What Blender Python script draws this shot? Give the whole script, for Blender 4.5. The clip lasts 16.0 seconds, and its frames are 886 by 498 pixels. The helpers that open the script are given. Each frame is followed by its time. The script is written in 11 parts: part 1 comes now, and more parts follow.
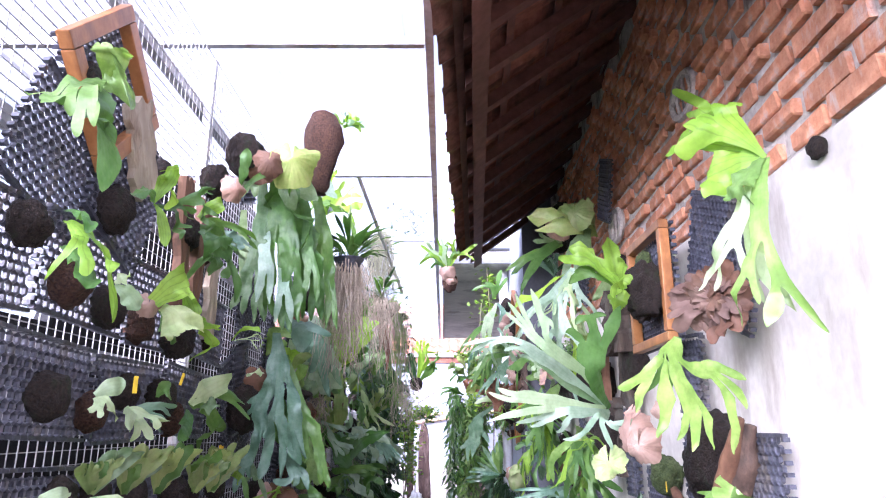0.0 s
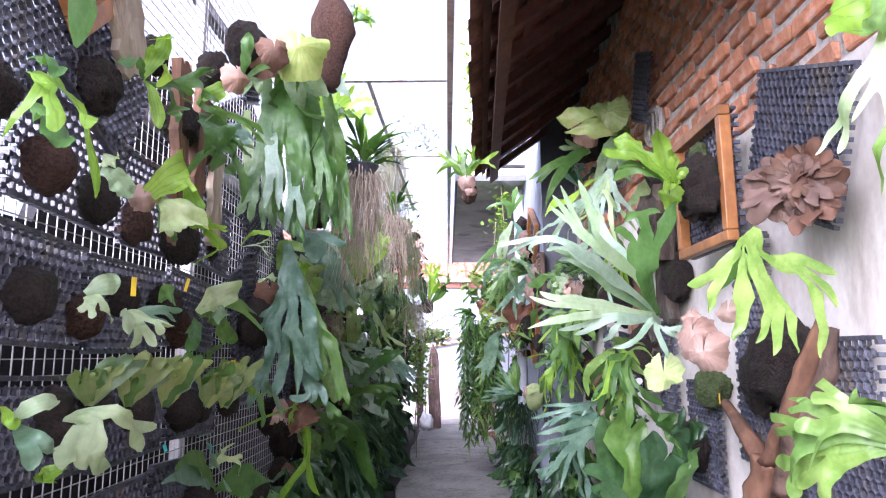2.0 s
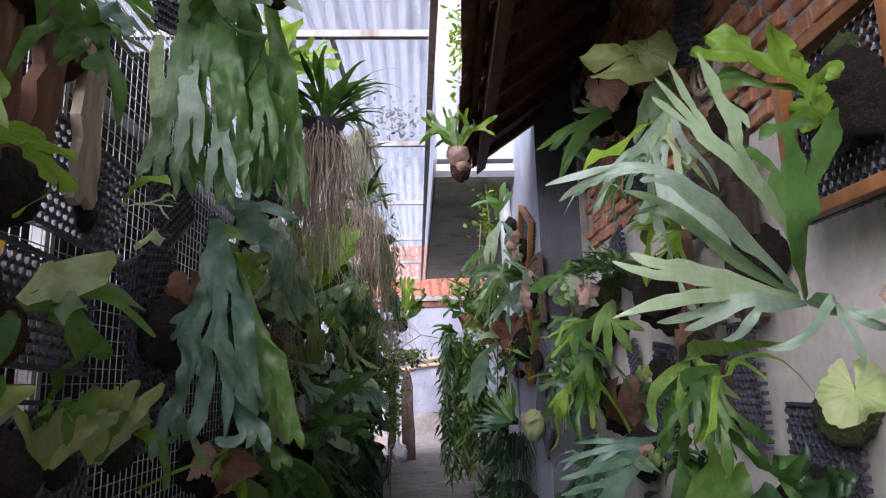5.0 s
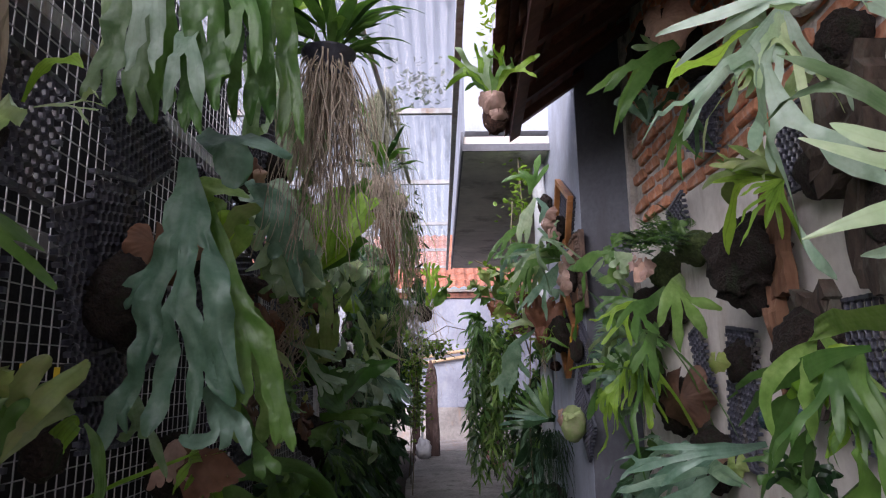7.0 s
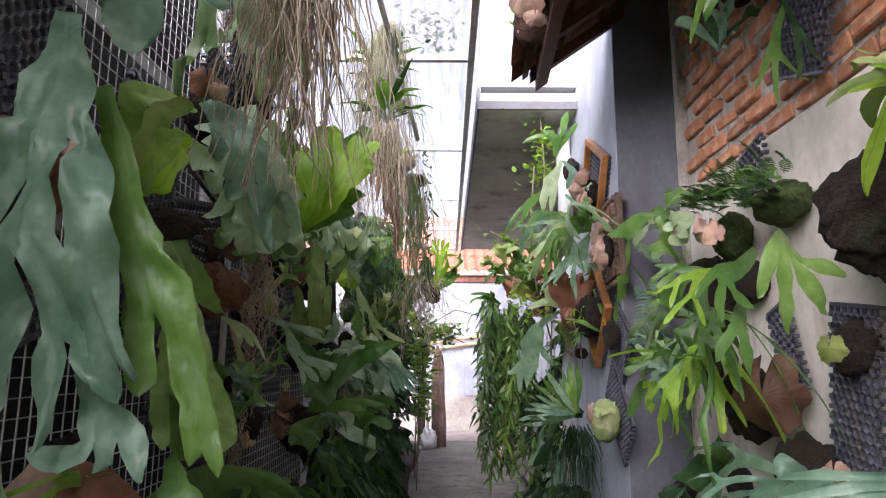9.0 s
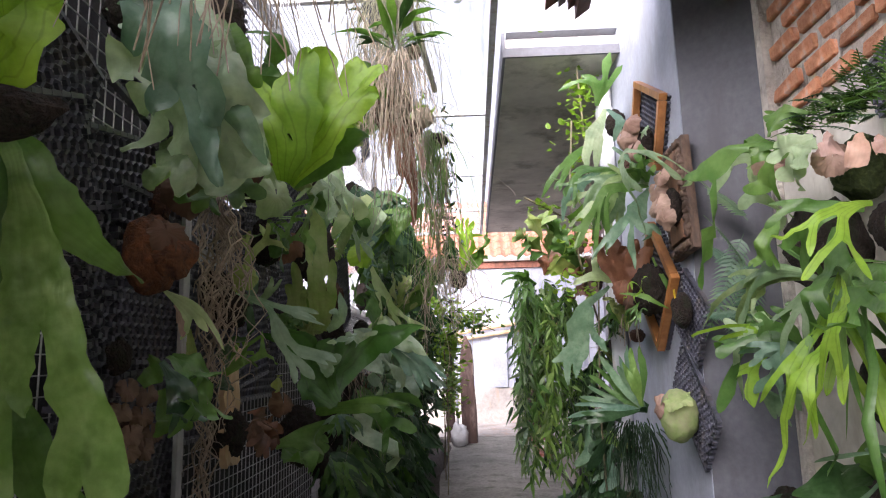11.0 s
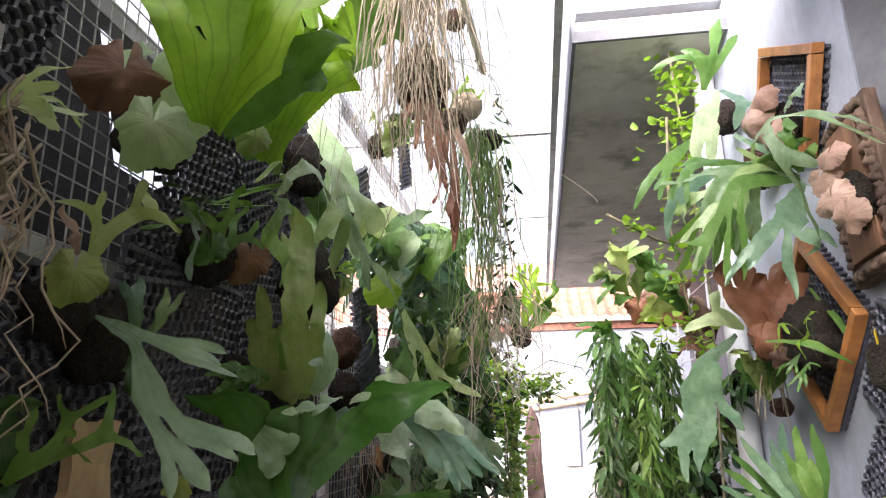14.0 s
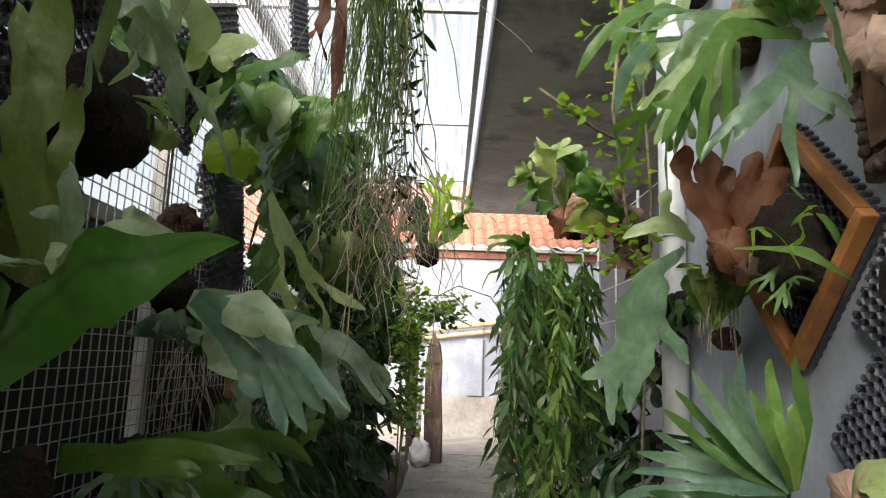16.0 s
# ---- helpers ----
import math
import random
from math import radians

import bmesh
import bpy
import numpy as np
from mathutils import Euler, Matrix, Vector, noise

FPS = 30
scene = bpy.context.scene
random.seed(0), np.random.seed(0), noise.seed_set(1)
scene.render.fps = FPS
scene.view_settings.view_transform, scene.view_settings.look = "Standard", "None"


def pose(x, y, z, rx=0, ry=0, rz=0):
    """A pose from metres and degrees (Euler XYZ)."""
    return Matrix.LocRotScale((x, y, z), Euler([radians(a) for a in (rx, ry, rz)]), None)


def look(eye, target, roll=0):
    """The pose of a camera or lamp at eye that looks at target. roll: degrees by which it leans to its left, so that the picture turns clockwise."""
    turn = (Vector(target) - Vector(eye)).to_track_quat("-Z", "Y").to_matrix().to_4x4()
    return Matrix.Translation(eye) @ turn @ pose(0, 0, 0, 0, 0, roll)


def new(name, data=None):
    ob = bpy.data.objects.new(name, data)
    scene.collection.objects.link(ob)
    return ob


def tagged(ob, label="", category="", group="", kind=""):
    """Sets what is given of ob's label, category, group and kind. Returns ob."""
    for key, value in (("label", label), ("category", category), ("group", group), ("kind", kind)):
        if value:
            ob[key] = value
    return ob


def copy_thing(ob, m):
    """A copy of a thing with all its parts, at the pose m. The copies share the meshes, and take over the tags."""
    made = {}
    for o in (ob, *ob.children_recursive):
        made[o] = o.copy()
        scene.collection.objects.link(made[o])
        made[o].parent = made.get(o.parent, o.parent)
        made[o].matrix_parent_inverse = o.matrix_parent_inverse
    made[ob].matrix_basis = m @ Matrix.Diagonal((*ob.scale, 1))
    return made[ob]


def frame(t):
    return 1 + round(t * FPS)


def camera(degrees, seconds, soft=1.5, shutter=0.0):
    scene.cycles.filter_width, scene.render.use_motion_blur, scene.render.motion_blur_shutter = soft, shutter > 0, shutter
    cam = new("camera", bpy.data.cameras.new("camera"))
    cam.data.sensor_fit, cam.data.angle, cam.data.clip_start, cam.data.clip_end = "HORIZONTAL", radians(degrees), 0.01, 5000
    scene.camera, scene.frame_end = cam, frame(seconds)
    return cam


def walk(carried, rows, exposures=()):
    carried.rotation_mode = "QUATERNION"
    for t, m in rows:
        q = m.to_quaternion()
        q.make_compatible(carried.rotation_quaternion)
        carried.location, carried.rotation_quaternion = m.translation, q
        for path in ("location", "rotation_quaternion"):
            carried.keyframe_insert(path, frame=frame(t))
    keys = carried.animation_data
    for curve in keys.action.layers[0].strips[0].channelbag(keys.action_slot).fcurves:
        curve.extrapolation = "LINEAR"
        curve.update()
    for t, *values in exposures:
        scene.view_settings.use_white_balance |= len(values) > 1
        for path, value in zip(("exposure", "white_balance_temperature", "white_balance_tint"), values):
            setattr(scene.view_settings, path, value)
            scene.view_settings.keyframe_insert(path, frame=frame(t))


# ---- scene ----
cam = camera(68.4, 16.0, 1.15)
METRES, EYE, TILT, LEAN, TURN = 4.6, 1.33, 15.5, 0.0, 0.0
ROWS = [
    (0.0, 0.0, 0.0, 0.0, 0.0, -0.0, -0.0),
    (0.5, -0.0017, -0.0009, -0.0008, 1.66, -0.86, 0.16),
    (1.0, -0.0041, 0.0084, -0.0077, 2.27, -3.46, 0.61),
    (1.5, -0.0128, 0.0323, -0.0173, 1.48, -5.15, 0.46),
    (2.0, -0.0202, 0.055, -0.0273, 0.3, -6.18, 0.39),
    (2.5, -0.0187, 0.0821, -0.0365, 1.67, -6.49, 0.98),
    (3.0, -0.0141, 0.1147, -0.0428, 2.48, -5.74, 0.01),
    (3.5, -0.0205, 0.1411, -0.054, 1.78, -5.22, -0.59),
    (4.0, -0.0319, 0.1728, -0.0631, -1.32, -3.57, 0.76),
    (6.5, -0.0412, 0.3166, -0.1069, -2.9, -5.06, 0.62),
    (7.0, -0.0396, 0.3393, -0.1149, -0.29, -4.51, 0.59),
    (7.5, -0.0334, 0.3722, -0.1227, 1.0, -4.94, -0.45),
    (8.0, -0.0365, 0.4013, -0.1339, 1.01, -5.86, -0.73),
    (10.5, -0.0501, 0.5687, -0.1801, 0.16, -5.09, 1.43),
    (11.0, -0.0506, 0.5978, -0.1918, 2.26, -6.21, 2.06),
    (11.5, -0.0402, 0.6367, -0.1996, 5.66, -5.87, 1.67),
    (12.0, -0.0407, 0.6663, -0.2109, 7.01, -7.36, 1.74),
    (12.5, -0.0516, 0.7067, -0.2199, 5.5, -5.72, 2.08),
    (13.0, -0.0567, 0.7355, -0.2292, 5.28, -6.66, 3.4),
    (13.5, -0.0518, 0.7724, -0.2342, 7.74, -0.95, 2.96),
    (14.0, -0.0515, 0.8011, -0.2434, 7.84, -0.03, 2.78),
    (14.5, -0.0614, 0.8382, -0.2546, 5.96, 0.74, 2.58),
    (15.0, -0.0654, 0.8699, -0.2681, 3.72, -3.67, 2.42),
    (15.5, -0.0521, 0.9074, -0.2773, 3.07, -4.34, 0.17),
    (16.0, -0.0427, 0.9352, -0.2862, 0.9, -6.13, -1.88),
]
walk(cam, [(t, pose(0, 0, EYE, TILT, LEAN, TURN) @ pose(METRES * x, METRES * y, METRES * z, 90 + pitch, roll, yaw)) for t, x, y, z, yaw, pitch, roll in ROWS],
     exposures=[(0.0, 1.80, 5500, 31), (1.0, 2.00, 5500, 31), (1.5, 2.15, 5500, 31), (2.0, 1.65, 5600, 30), (3.0, 1.20, 5700, 29), (3.5, 1.15, 5750, 28), (4.0, 0.75, 5800, 27), (6.5, 0.15, 6050, 26), (7.2, 0.25, 6050, 26), (8.0, 1.00, 6150, 25), (10.5, 1.08, 6400, 23), (11.5, 1.78, 6300, 23), (12.0, 2.20, 6250, 24), (12.5, 2.30, 6200, 25), (13.5, 2.20, 6400, 22), (14.0, 1.85, 6550, 20), (14.5, 1.70, 6700, 16), (15.0, 1.65, 6750, 14), (15.5, 1.25, 6850, 11), (16.0, 0.95, 6900, 10)])

# ---- light ----
world = bpy.data.worlds.new("overcast_sky")
scene.world = world
world.use_nodes = True
wn = world.node_tree
for n in list(wn.nodes):
    wn.nodes.remove(n)
sky = wn.nodes.new("ShaderNodeTexSky")
sky.sky_type = "NISHITA"
sky.sun_disc = False
sky.sun_elevation, sky.sun_rotation = radians(30.7), radians(205.3)
sky.dust_density, sky.air_density, sky.ozone_density = 4.0, 1.0, 1.0
soft_sky = wn.nodes.new("ShaderNodeHueSaturation")
soft_sky.inputs["Saturation"].default_value = 0.5
bg = wn.nodes.new("ShaderNodeBackground")
bg.inputs["Strength"].default_value = 0.15
wout = wn.nodes.new("ShaderNodeOutputWorld")
wn.links.new(sky.outputs[0], soft_sky.inputs["Color"])
wn.links.new(soft_sky.outputs[0], bg.inputs["Color"])
wn.links.new(bg.outputs[0], wout.inputs["Surface"])
sun_data = bpy.data.lights.new("sun", "SUN")
sun_data.energy, sun_data.angle, sun_data.color = 5.0, radians(60), (1.0, 0.985, 0.97)
sun = new("sun", sun_data)
sun.matrix_world = look((-3.6, -5.0, 6.6), (0.0, 2.6, 1.6))

# ---- materials ----
def material(name):
    m = bpy.data.materials.new(name)
    m.use_nodes = True
    t = m.node_tree
    return m, t, t.nodes["Principled BSDF"], t.nodes["Material Output"]


def noise_node(t, scale, detail=5.0, rough=0.55, coord="Object", stretch=(1, 1, 1)):
    tc = t.nodes.new("ShaderNodeTexCoord")
    mp = t.nodes.new("ShaderNodeMapping")
    mp.inputs["Scale"].default_value = stretch
    n = t.nodes.new("ShaderNodeTexNoise")
    n.inputs["Scale"].default_value, n.inputs["Detail"].default_value, n.inputs["Roughness"].default_value = scale, detail, rough
    t.links.new(tc.outputs[coord], mp.inputs["Vector"])
    t.links.new(mp.outputs[0], n.inputs["Vector"])
    return n


def ramp(t, source, stops):
    r = t.nodes.new("ShaderNodeValToRGB")
    e = r.color_ramp.elements
    while len(e) < len(stops):
        e.new(0.5)
    for el, (p, c) in zip(e, stops):
        el.position, el.color = p, (*c, 1)
    t.links.new(source, r.inputs["Fac"])
    return r


def mixed(t, a, b, fac, blend="MIX"):
    m = t.nodes.new("ShaderNodeMix")
    m.data_type, m.blend_type = "RGBA", blend
    ins = [s for s in m.inputs if s.type == "RGBA"]
    for sock, val in zip(ins, (a, b)):
        if isinstance(val, tuple):
            sock.default_value = (*val, 1)
        else:
            t.links.new(val, sock)
    if isinstance(fac, (int, float)):
        m.inputs[0].default_value = fac
    else:
        t.links.new(fac, m.inputs[0])
    return [s for s in m.outputs if s.type == "RGBA"][0]


def bump(t, bsdf, height, strength=0.3, distance=0.01):
    b = t.nodes.new("ShaderNodeBump")
    b.inputs["Strength"].default_value, b.inputs["Distance"].default_value = strength, distance
    t.links.new(height, b.inputs["Height"])
    t.links.new(b.outputs[0], bsdf.inputs["Normal"])


def rough_surface(name, dark, light, fine=40.0, coarse=2.5, rough=0.85, relief=0.4, distance=0.004, stain=None, stretch=(1, 1, 1), metal=0.0, random_tint=0.0, coord="Object"):
    """A surface with grain at a fine scale and blotches at a coarse one."""
    m, t, b, out = material(name)
    n1 = noise_node(t, fine, 6, 0.6, coord, stretch)
    n2 = noise_node(t, coarse, 4, 0.55, coord)
    base = ramp(t, n1.outputs["Fac"], [(0.3, dark), (0.7, light)]).outputs[0]
    blot = ramp(t, n2.outputs["Fac"], [(0.35, (0.72, 0.72, 0.72)), (0.65, (1.1, 1.1, 1.1))]).outputs[0]
    col = mixed(t, base, blot, 1.0, "MULTIPLY")
    if stain:
        n3 = noise_node(t, coarse * 2.3, 6, 0.65, coord, (1, 1, 0.35))
        mask = ramp(t, n3.outputs["Fac"], [(0.52, (0, 0, 0)), (0.68, (1, 1, 1))]).outputs[0]
        col = mixed(t, col, stain, mask)
    if random_tint:
        oi = t.nodes.new("ShaderNodeObjectInfo")
        tint = ramp(t, oi.outputs["Random"], [(0.0, (1 - random_tint,) * 3), (1.0, (1 + random_tint, 1 + random_tint * 0.8, 1 + random_tint * 0.6))]).outputs[0]
        col = mixed(t, col, tint, 1.0, "MULTIPLY")
    t.links.new(col, b.inputs["Base Color"])
    b.inputs["Roughness"].default_value, b.inputs["Metallic"].default_value = rough, metal
    bump(t, b, n1.outputs["Fac"], relief, distance)
    return m


def leaf_material(name, dark, light, rough=0.45, glow=0.3, scurf=None, tint=0.25, vein=0.95):
    """A frond: uneven green, faint scurf, fine relief, and light coming through."""
    m, t, b, out = material(name)
    n1 = noise_node(t, 7.0, 4, 0.6)
    n2 = noise_node(t, 60.0, 5, 0.6, "Object", (1, 1, 1))
    base = ramp(t, n1.outputs["Fac"], [(0.32, dark), (0.68, light)]).outputs[0]
    fine = ramp(t, n2.outputs["Fac"], [(0.3, (0.88, 0.90, 0.87)), (0.7, (1.08, 1.08, 1.07))]).outputs[0]
    col = mixed(t, base, fine, 1.0, "MULTIPLY")
    if scurf:
        n3 = noise_node(t, 14.0, 6, 0.7)
        mask = ramp(t, n3.outputs["Fac"], [(0.45, (0, 0, 0)), (0.75, (0.6, 0.6, 0.6))]).outputs[0]
        col = mixed(t, col, scurf, mask)
    oi = t.nodes.new("ShaderNodeObjectInfo")
    rnd = ramp(t, oi.outputs["Random"], [(0.0, (1 - tint, 1 - tint * 0.7, 1 - tint)), (0.5, (1, 1, 1)), (1.0, (1 + tint, 1 + tint * 0.7, 1 - tint * 0.3))]).outputs[0]
    col = mixed(t, col, rnd, 1.0, "MULTIPLY")
    # ribs that run along the blade
    uvn = t.nodes.new("ShaderNodeUVMap")
    uvn.uv_map = "blade"
    wave = t.nodes.new("ShaderNodeTexWave")
    wave.wave_type, wave.bands_direction = "BANDS", "X"
    wave.inputs["Scale"].default_value, wave.inputs["Distortion"].default_value = 1.5, 3.2
    wave.inputs["Detail"].default_value, wave.inputs["Detail Scale"].default_value = 3.0, 1.4
    t.links.new(uvn.outputs[0], wave.inputs["Vector"])
    ribs = ramp(t, wave.outputs["Fac"], [(0.0, (vein, vein, vein * 0.97)), (0.10, (1.0, 1.0, 1.0)), (1.0, (1.03, 1.03, 1.03))]).outputs[0]
    col = mixed(t, col, ribs, 1.0, "MULTIPLY")
    n4 = noise_node(t, 5.0, 8, 0.75)
    spot = ramp(t, n4.outputs["Fac"], [(0.66, (0, 0, 0)), (0.74, (0.75, 0.75, 0.75))]).outputs[0]
    col = mixed(t, col, (0.12, 0.085, 0.03), spot)
    t.links.new(col, b.inputs["Base Color"])
    b.inputs["Roughness"].default_value = rough
    b.inputs["Specular IOR Level"].default_value = 0.5
    tr = t.nodes.new("ShaderNodeBsdfTranslucent")
    thru = mixed(t, col, (1.25, 1.35, 0.65), 1.0, "MULTIPLY")
    t.links.new(thru, tr.inputs["Color"])
    mx = t.nodes.new("ShaderNodeMixShader")
    mx.inputs[0].default_value = glow
    t.links.new(b.outputs[0], mx.inputs[1])
    t.links.new(tr.outputs[0], mx.inputs[2])
    t.links.new(mx.outputs[0], out.inputs["Surface"])
    relief = t.nodes.new("ShaderNodeMath")
    relief.operation = "MULTIPLY_ADD"
    relief.inputs[1].default_value = 0.03
    n5 = noise_node(t, 22.0, 2, 0.5)
    t.links.new(wave.outputs["Fac"], relief.inputs[0])
    t.links.new(n5.outputs["Fac"], relief.inputs[2])
    bump(t, b, relief.outputs[0], 0.40, 0.02)
    return m


LEAF_GREY = leaf_material("leaf_grey_green", (0.11, 0.195, 0.09), (0.21, 0.31, 0.155), 0.40, 0.30, (0.32, 0.39, 0.31))
LEAF_BLUE = leaf_material("leaf_blue_green", (0.085, 0.175, 0.12), (0.165, 0.28, 0.205), 0.38, 0.26, (0.26, 0.37, 0.31))
LEAF_GREEN = leaf_material("leaf_green", (0.062, 0.155, 0.032), (0.135, 0.26, 0.07), 0.38, 0.38, (0.15, 0.26, 0.10))
LEAF_LIME = leaf_material("leaf_lime", (0.19, 0.36, 0.035), (0.32, 0.50, 0.07), 0.45, 0.45, None, 0.2, 0.78)
LEAF_SILVER = leaf_material("leaf_silver", (0.25, 0.36, 0.27), (0.41, 0.52, 0.42), 0.42, 0.32, (0.48, 0.57, 0.50))
# nest green darkened to stand for the shade on its near side
LEAF_NEST_SHADED = leaf_material("leaf_nest_shaded", (0.036, 0.12, 0.018), (0.072, 0.19, 0.034), 0.40, 0.40, (0.07, 0.15, 0.05), 0.1, 0.75)
LEAF_FRESH = leaf_material("leaf_fresh", (0.11, 0.22, 0.045), (0.23, 0.37, 0.10), 0.34, 0.30, (0.34, 0.48, 0.20))
LEAF_DARK = leaf_material("leaf_dark", (0.016, 0.05, 0.018), (0.042, 0.105, 0.036), 0.28, 0.2, (0.08, 0.14, 0.09))
LEAF_PALE = leaf_material("leaf_pale", (0.33, 0.45, 0.27), (0.46, 0.57, 0.37), 0.48, 0.38, (0.48, 0.55, 0.42))
SHIELD_PINK = leaf_material("shield_pink", (0.31, 0.18, 0.145), (0.51, 0.345, 0.30), 0.6, 0.12, None, 0.12)
SHIELD_DEAD = leaf_material("shield_dead", (0.09, 0.05, 0.04), (0.25, 0.16, 0.125), 0.75, 0.06, (0.10, 0.06, 0.045), 0.15)
SHIELD_RED = leaf_material("shield_red", (0.12, 0.042, 0.020), (0.28, 0.115, 0.06), 0.55, 0.10, (0.20, 0.09, 0.055), 0.12)
SHIELD_MOSS = leaf_material("shield_moss", (0.26, 0.36, 0.12), (0.42, 0.50, 0.24), 0.8, 0.15, (0.40, 0.32, 0.24), 0.08)
SHIELD_BROWN = leaf_material("shield_brown", (0.08, 0.037, 0.022), (0.19, 0.095, 0.06), 0.7, 0.08, None, 0.2)
SHIELD_GREEN = leaf_material("shield_green", (0.19, 0.28, 0.08), (0.36, 0.45, 0.17), 0.45, 0.3, (0.30, 0.26, 0.16))
COIR = rough_surface("coir", (0.007, 0.004, 0.003), (0.05, 0.031, 0.021), 130, 9, 0.98, 1.0, 0.03, (0.02, 0.03, 0.010))
COIR_RED = rough_surface("coir_red", (0.025, 0.010, 0.007), (0.15, 0.07, 0.04), 130, 9, 0.98, 1.0, 0.03)
HUSK = rough_surface("husk", (0.05, 0.018, 0.008), (0.24, 0.085, 0.03), 50, 7, 0.8, 1.0, 0.02, (0.03, 0.015, 0.010))
MOSS = rough_surface("moss", (0.03, 0.05, 0.012), (0.10, 0.14, 0.04), 70, 9, 0.95, 1.0, 0.02)
# black plastic; the bluish grey in its base stands for reflected sky
BLACK_PLASTIC = rough_surface("black_plastic", (0.038, 0.040, 0.052), (0.105, 0.11, 0.145), 40, 5, 0.34, 0.2, 0.002, (0.09, 0.08, 0.07))
WIRE = rough_surface("galvanised_wire", (0.30, 0.30, 0.30), (0.48, 0.48, 0.48), 60, 4, 0.5, 0.2, 0.001, None, (1, 1, 1), 0.3)
STEEL = rough_surface("painted_steel", (0.40, 0.41, 0.42), (0.55, 0.56, 0.57), 30, 3, 0.5, 0.2, 0.002, (0.28, 0.2, 0.14))
ROOT = rough_surface("dry_root", (0.32, 0.25, 0.18), (0.58, 0.49, 0.38), 50, 7, 0.9, 0.5, 0.002)
MOSS_STRAND = rough_surface("grey_moss", (0.17, 0.17, 0.11), (0.33, 0.33, 0.22), 50, 7, 0.9, 0.5, 0.002)
BARK = rough_surface("bark", (0.025, 0.017, 0.012), (0.11, 0.08, 0.06), 22, 6, 0.95, 1.0, 0.02, (0.10, 0.10, 0.08), (1, 1, 0.25))
FRAME_WOOD = rough_surface("varnished_wood", (0.30, 0.12, 0.035), (0.46, 0.21, 0.07), 24, 3, 0.4, 0.25, 0.002, (0.20, 0.08, 0.03), (1, 1, 1), 0, 0.1)
OLD_WOOD = rough_surface("weathered_wood", (0.12, 0.055, 0.03), (0.26, 0.135, 0.075), 26, 4, 0.8, 0.6, 0.006, (0.09, 0.05, 0.03), (1, 1, 0.15))
PALE_WOOD = rough_surface("pale_board", (0.36, 0.30, 0.22), (0.52, 0.45, 0.34), 26, 4, 0.8, 0.4, 0.004, (0.20, 0.14, 0.09), (1, 1, 0.15))
NEW_WOOD = rough_surface("new_wood", (0.50, 0.34, 0.18), (0.62, 0.45, 0.26), 24, 3, 0.6, 0.2, 0.002, (0.42, 0.28, 0.15), (1, 1, 0.2))
CARVED = rough_surface("carved_wood", (0.045, 0.028, 0.02), (0.16, 0.10, 0.07), 30, 6, 0.7, 0.8, 0.01, (0.20, 0.13, 0.09), (1, 1, 0.4))
RAFTER_WOOD = rough_surface("rafter_wood", (0.09, 0.036, 0.026), (0.17, 0.075, 0.055), 20, 3, 0.65, 0.4, 0.004)
TERRACOTTA = rough_surface("terracotta", (0.16, 0.06, 0.04), (0.30, 0.13, 0.09), 30, 4, 0.9, 0.5, 0.004, (0.08, 0.04, 0.03), (1, 1, 1), 0, 0.2)
RED_TILE = rough_surface("red_roof_tile", (0.42, 0.15, 0.09), (0.60, 0.26, 0.17), 30, 4, 0.85, 0.4, 0.004, (0.35, 0.22, 0.18), (1, 1, 1), 0, 0.2)
BRICK = rough_surface("orange_brick", (0.58, 0.24, 0.13), (0.78, 0.40, 0.24), 45, 8, 0.95, 0.9, 0.008, (0.60, 0.50, 0.44), (1, 1, 1), 0, 0.22)
MORTAR = rough_surface("mortar", (0.50, 0.46, 0.41), (0.68, 0.64, 0.58), 45, 6, 0.97, 1.0, 0.012, (0.16, 0.14, 0.12))
PLASTER = rough_surface("cream_plaster", (0.68, 0.64, 0.57), (0.79, 0.75, 0.68), 30, 2.2, 0.9, 0.3, 0.004, (0.46, 0.41, 0.34))
GREY_PAINT = rough_surface("light_grey_paint", (0.38, 0.42, 0.50), (0.46, 0.50, 0.58), 35, 1.6, 0.7, 0.25, 0.003, (0.30, 0.32, 0.36))
# dark grey paint; on the recess wall this colour stands in for shade
DARK_PAINT_AND_SHADE = rough_surface("dark_grey_paint_and_shade", (0.10, 0.105, 0.125), (0.14, 0.145, 0.165), 35, 1.6, 0.6, 0.25, 0.003, (0.08, 0.08, 0.09))
BLUE_WALL = rough_surface("far_wall_paint", (0.32, 0.345, 0.42), (0.40, 0.425, 0.49), 25, 1.5, 0.85, 0.25, 0.004, (0.38, 0.39, 0.42))
RENDERED = rough_surface("worn_render", (0.30, 0.28, 0.26), (0.42, 0.39, 0.36), 20, 3, 0.95, 0.6, 0.008, (0.36, 0.26, 0.20))
SOFFIT = rough_surface("soffit_board", (0.60, 0.55, 0.49), (0.70, 0.66, 0.59), 12, 1.3, 0.85, 0.1, 0.002, (0.30, 0.27, 0.23))
CONCRETE = rough_surface("concrete_path", (0.16, 0.155, 0.14), (0.30, 0.29, 0.26), 28, 2.2, 0.85, 0.6, 0.006, (0.09, 0.10, 0.07))
SOIL = rough_surface("dark_soil", (0.02, 0.016, 0.012), (0.06, 0.05, 0.04), 40, 4, 1.0, 1.0, 0.02)
BLACK_CLOTH = rough_surface("black_shade_cloth", (0.012, 0.012, 0.014), (0.028, 0.028, 0.03), 90, 3, 0.95, 0.5, 0.004)
PVC = rough_surface("white_pvc", (0.55, 0.58, 0.60), (0.66, 0.68, 0.70), 20, 3, 0.35, 0.1, 0.001, (0.40, 0.38, 0.34))
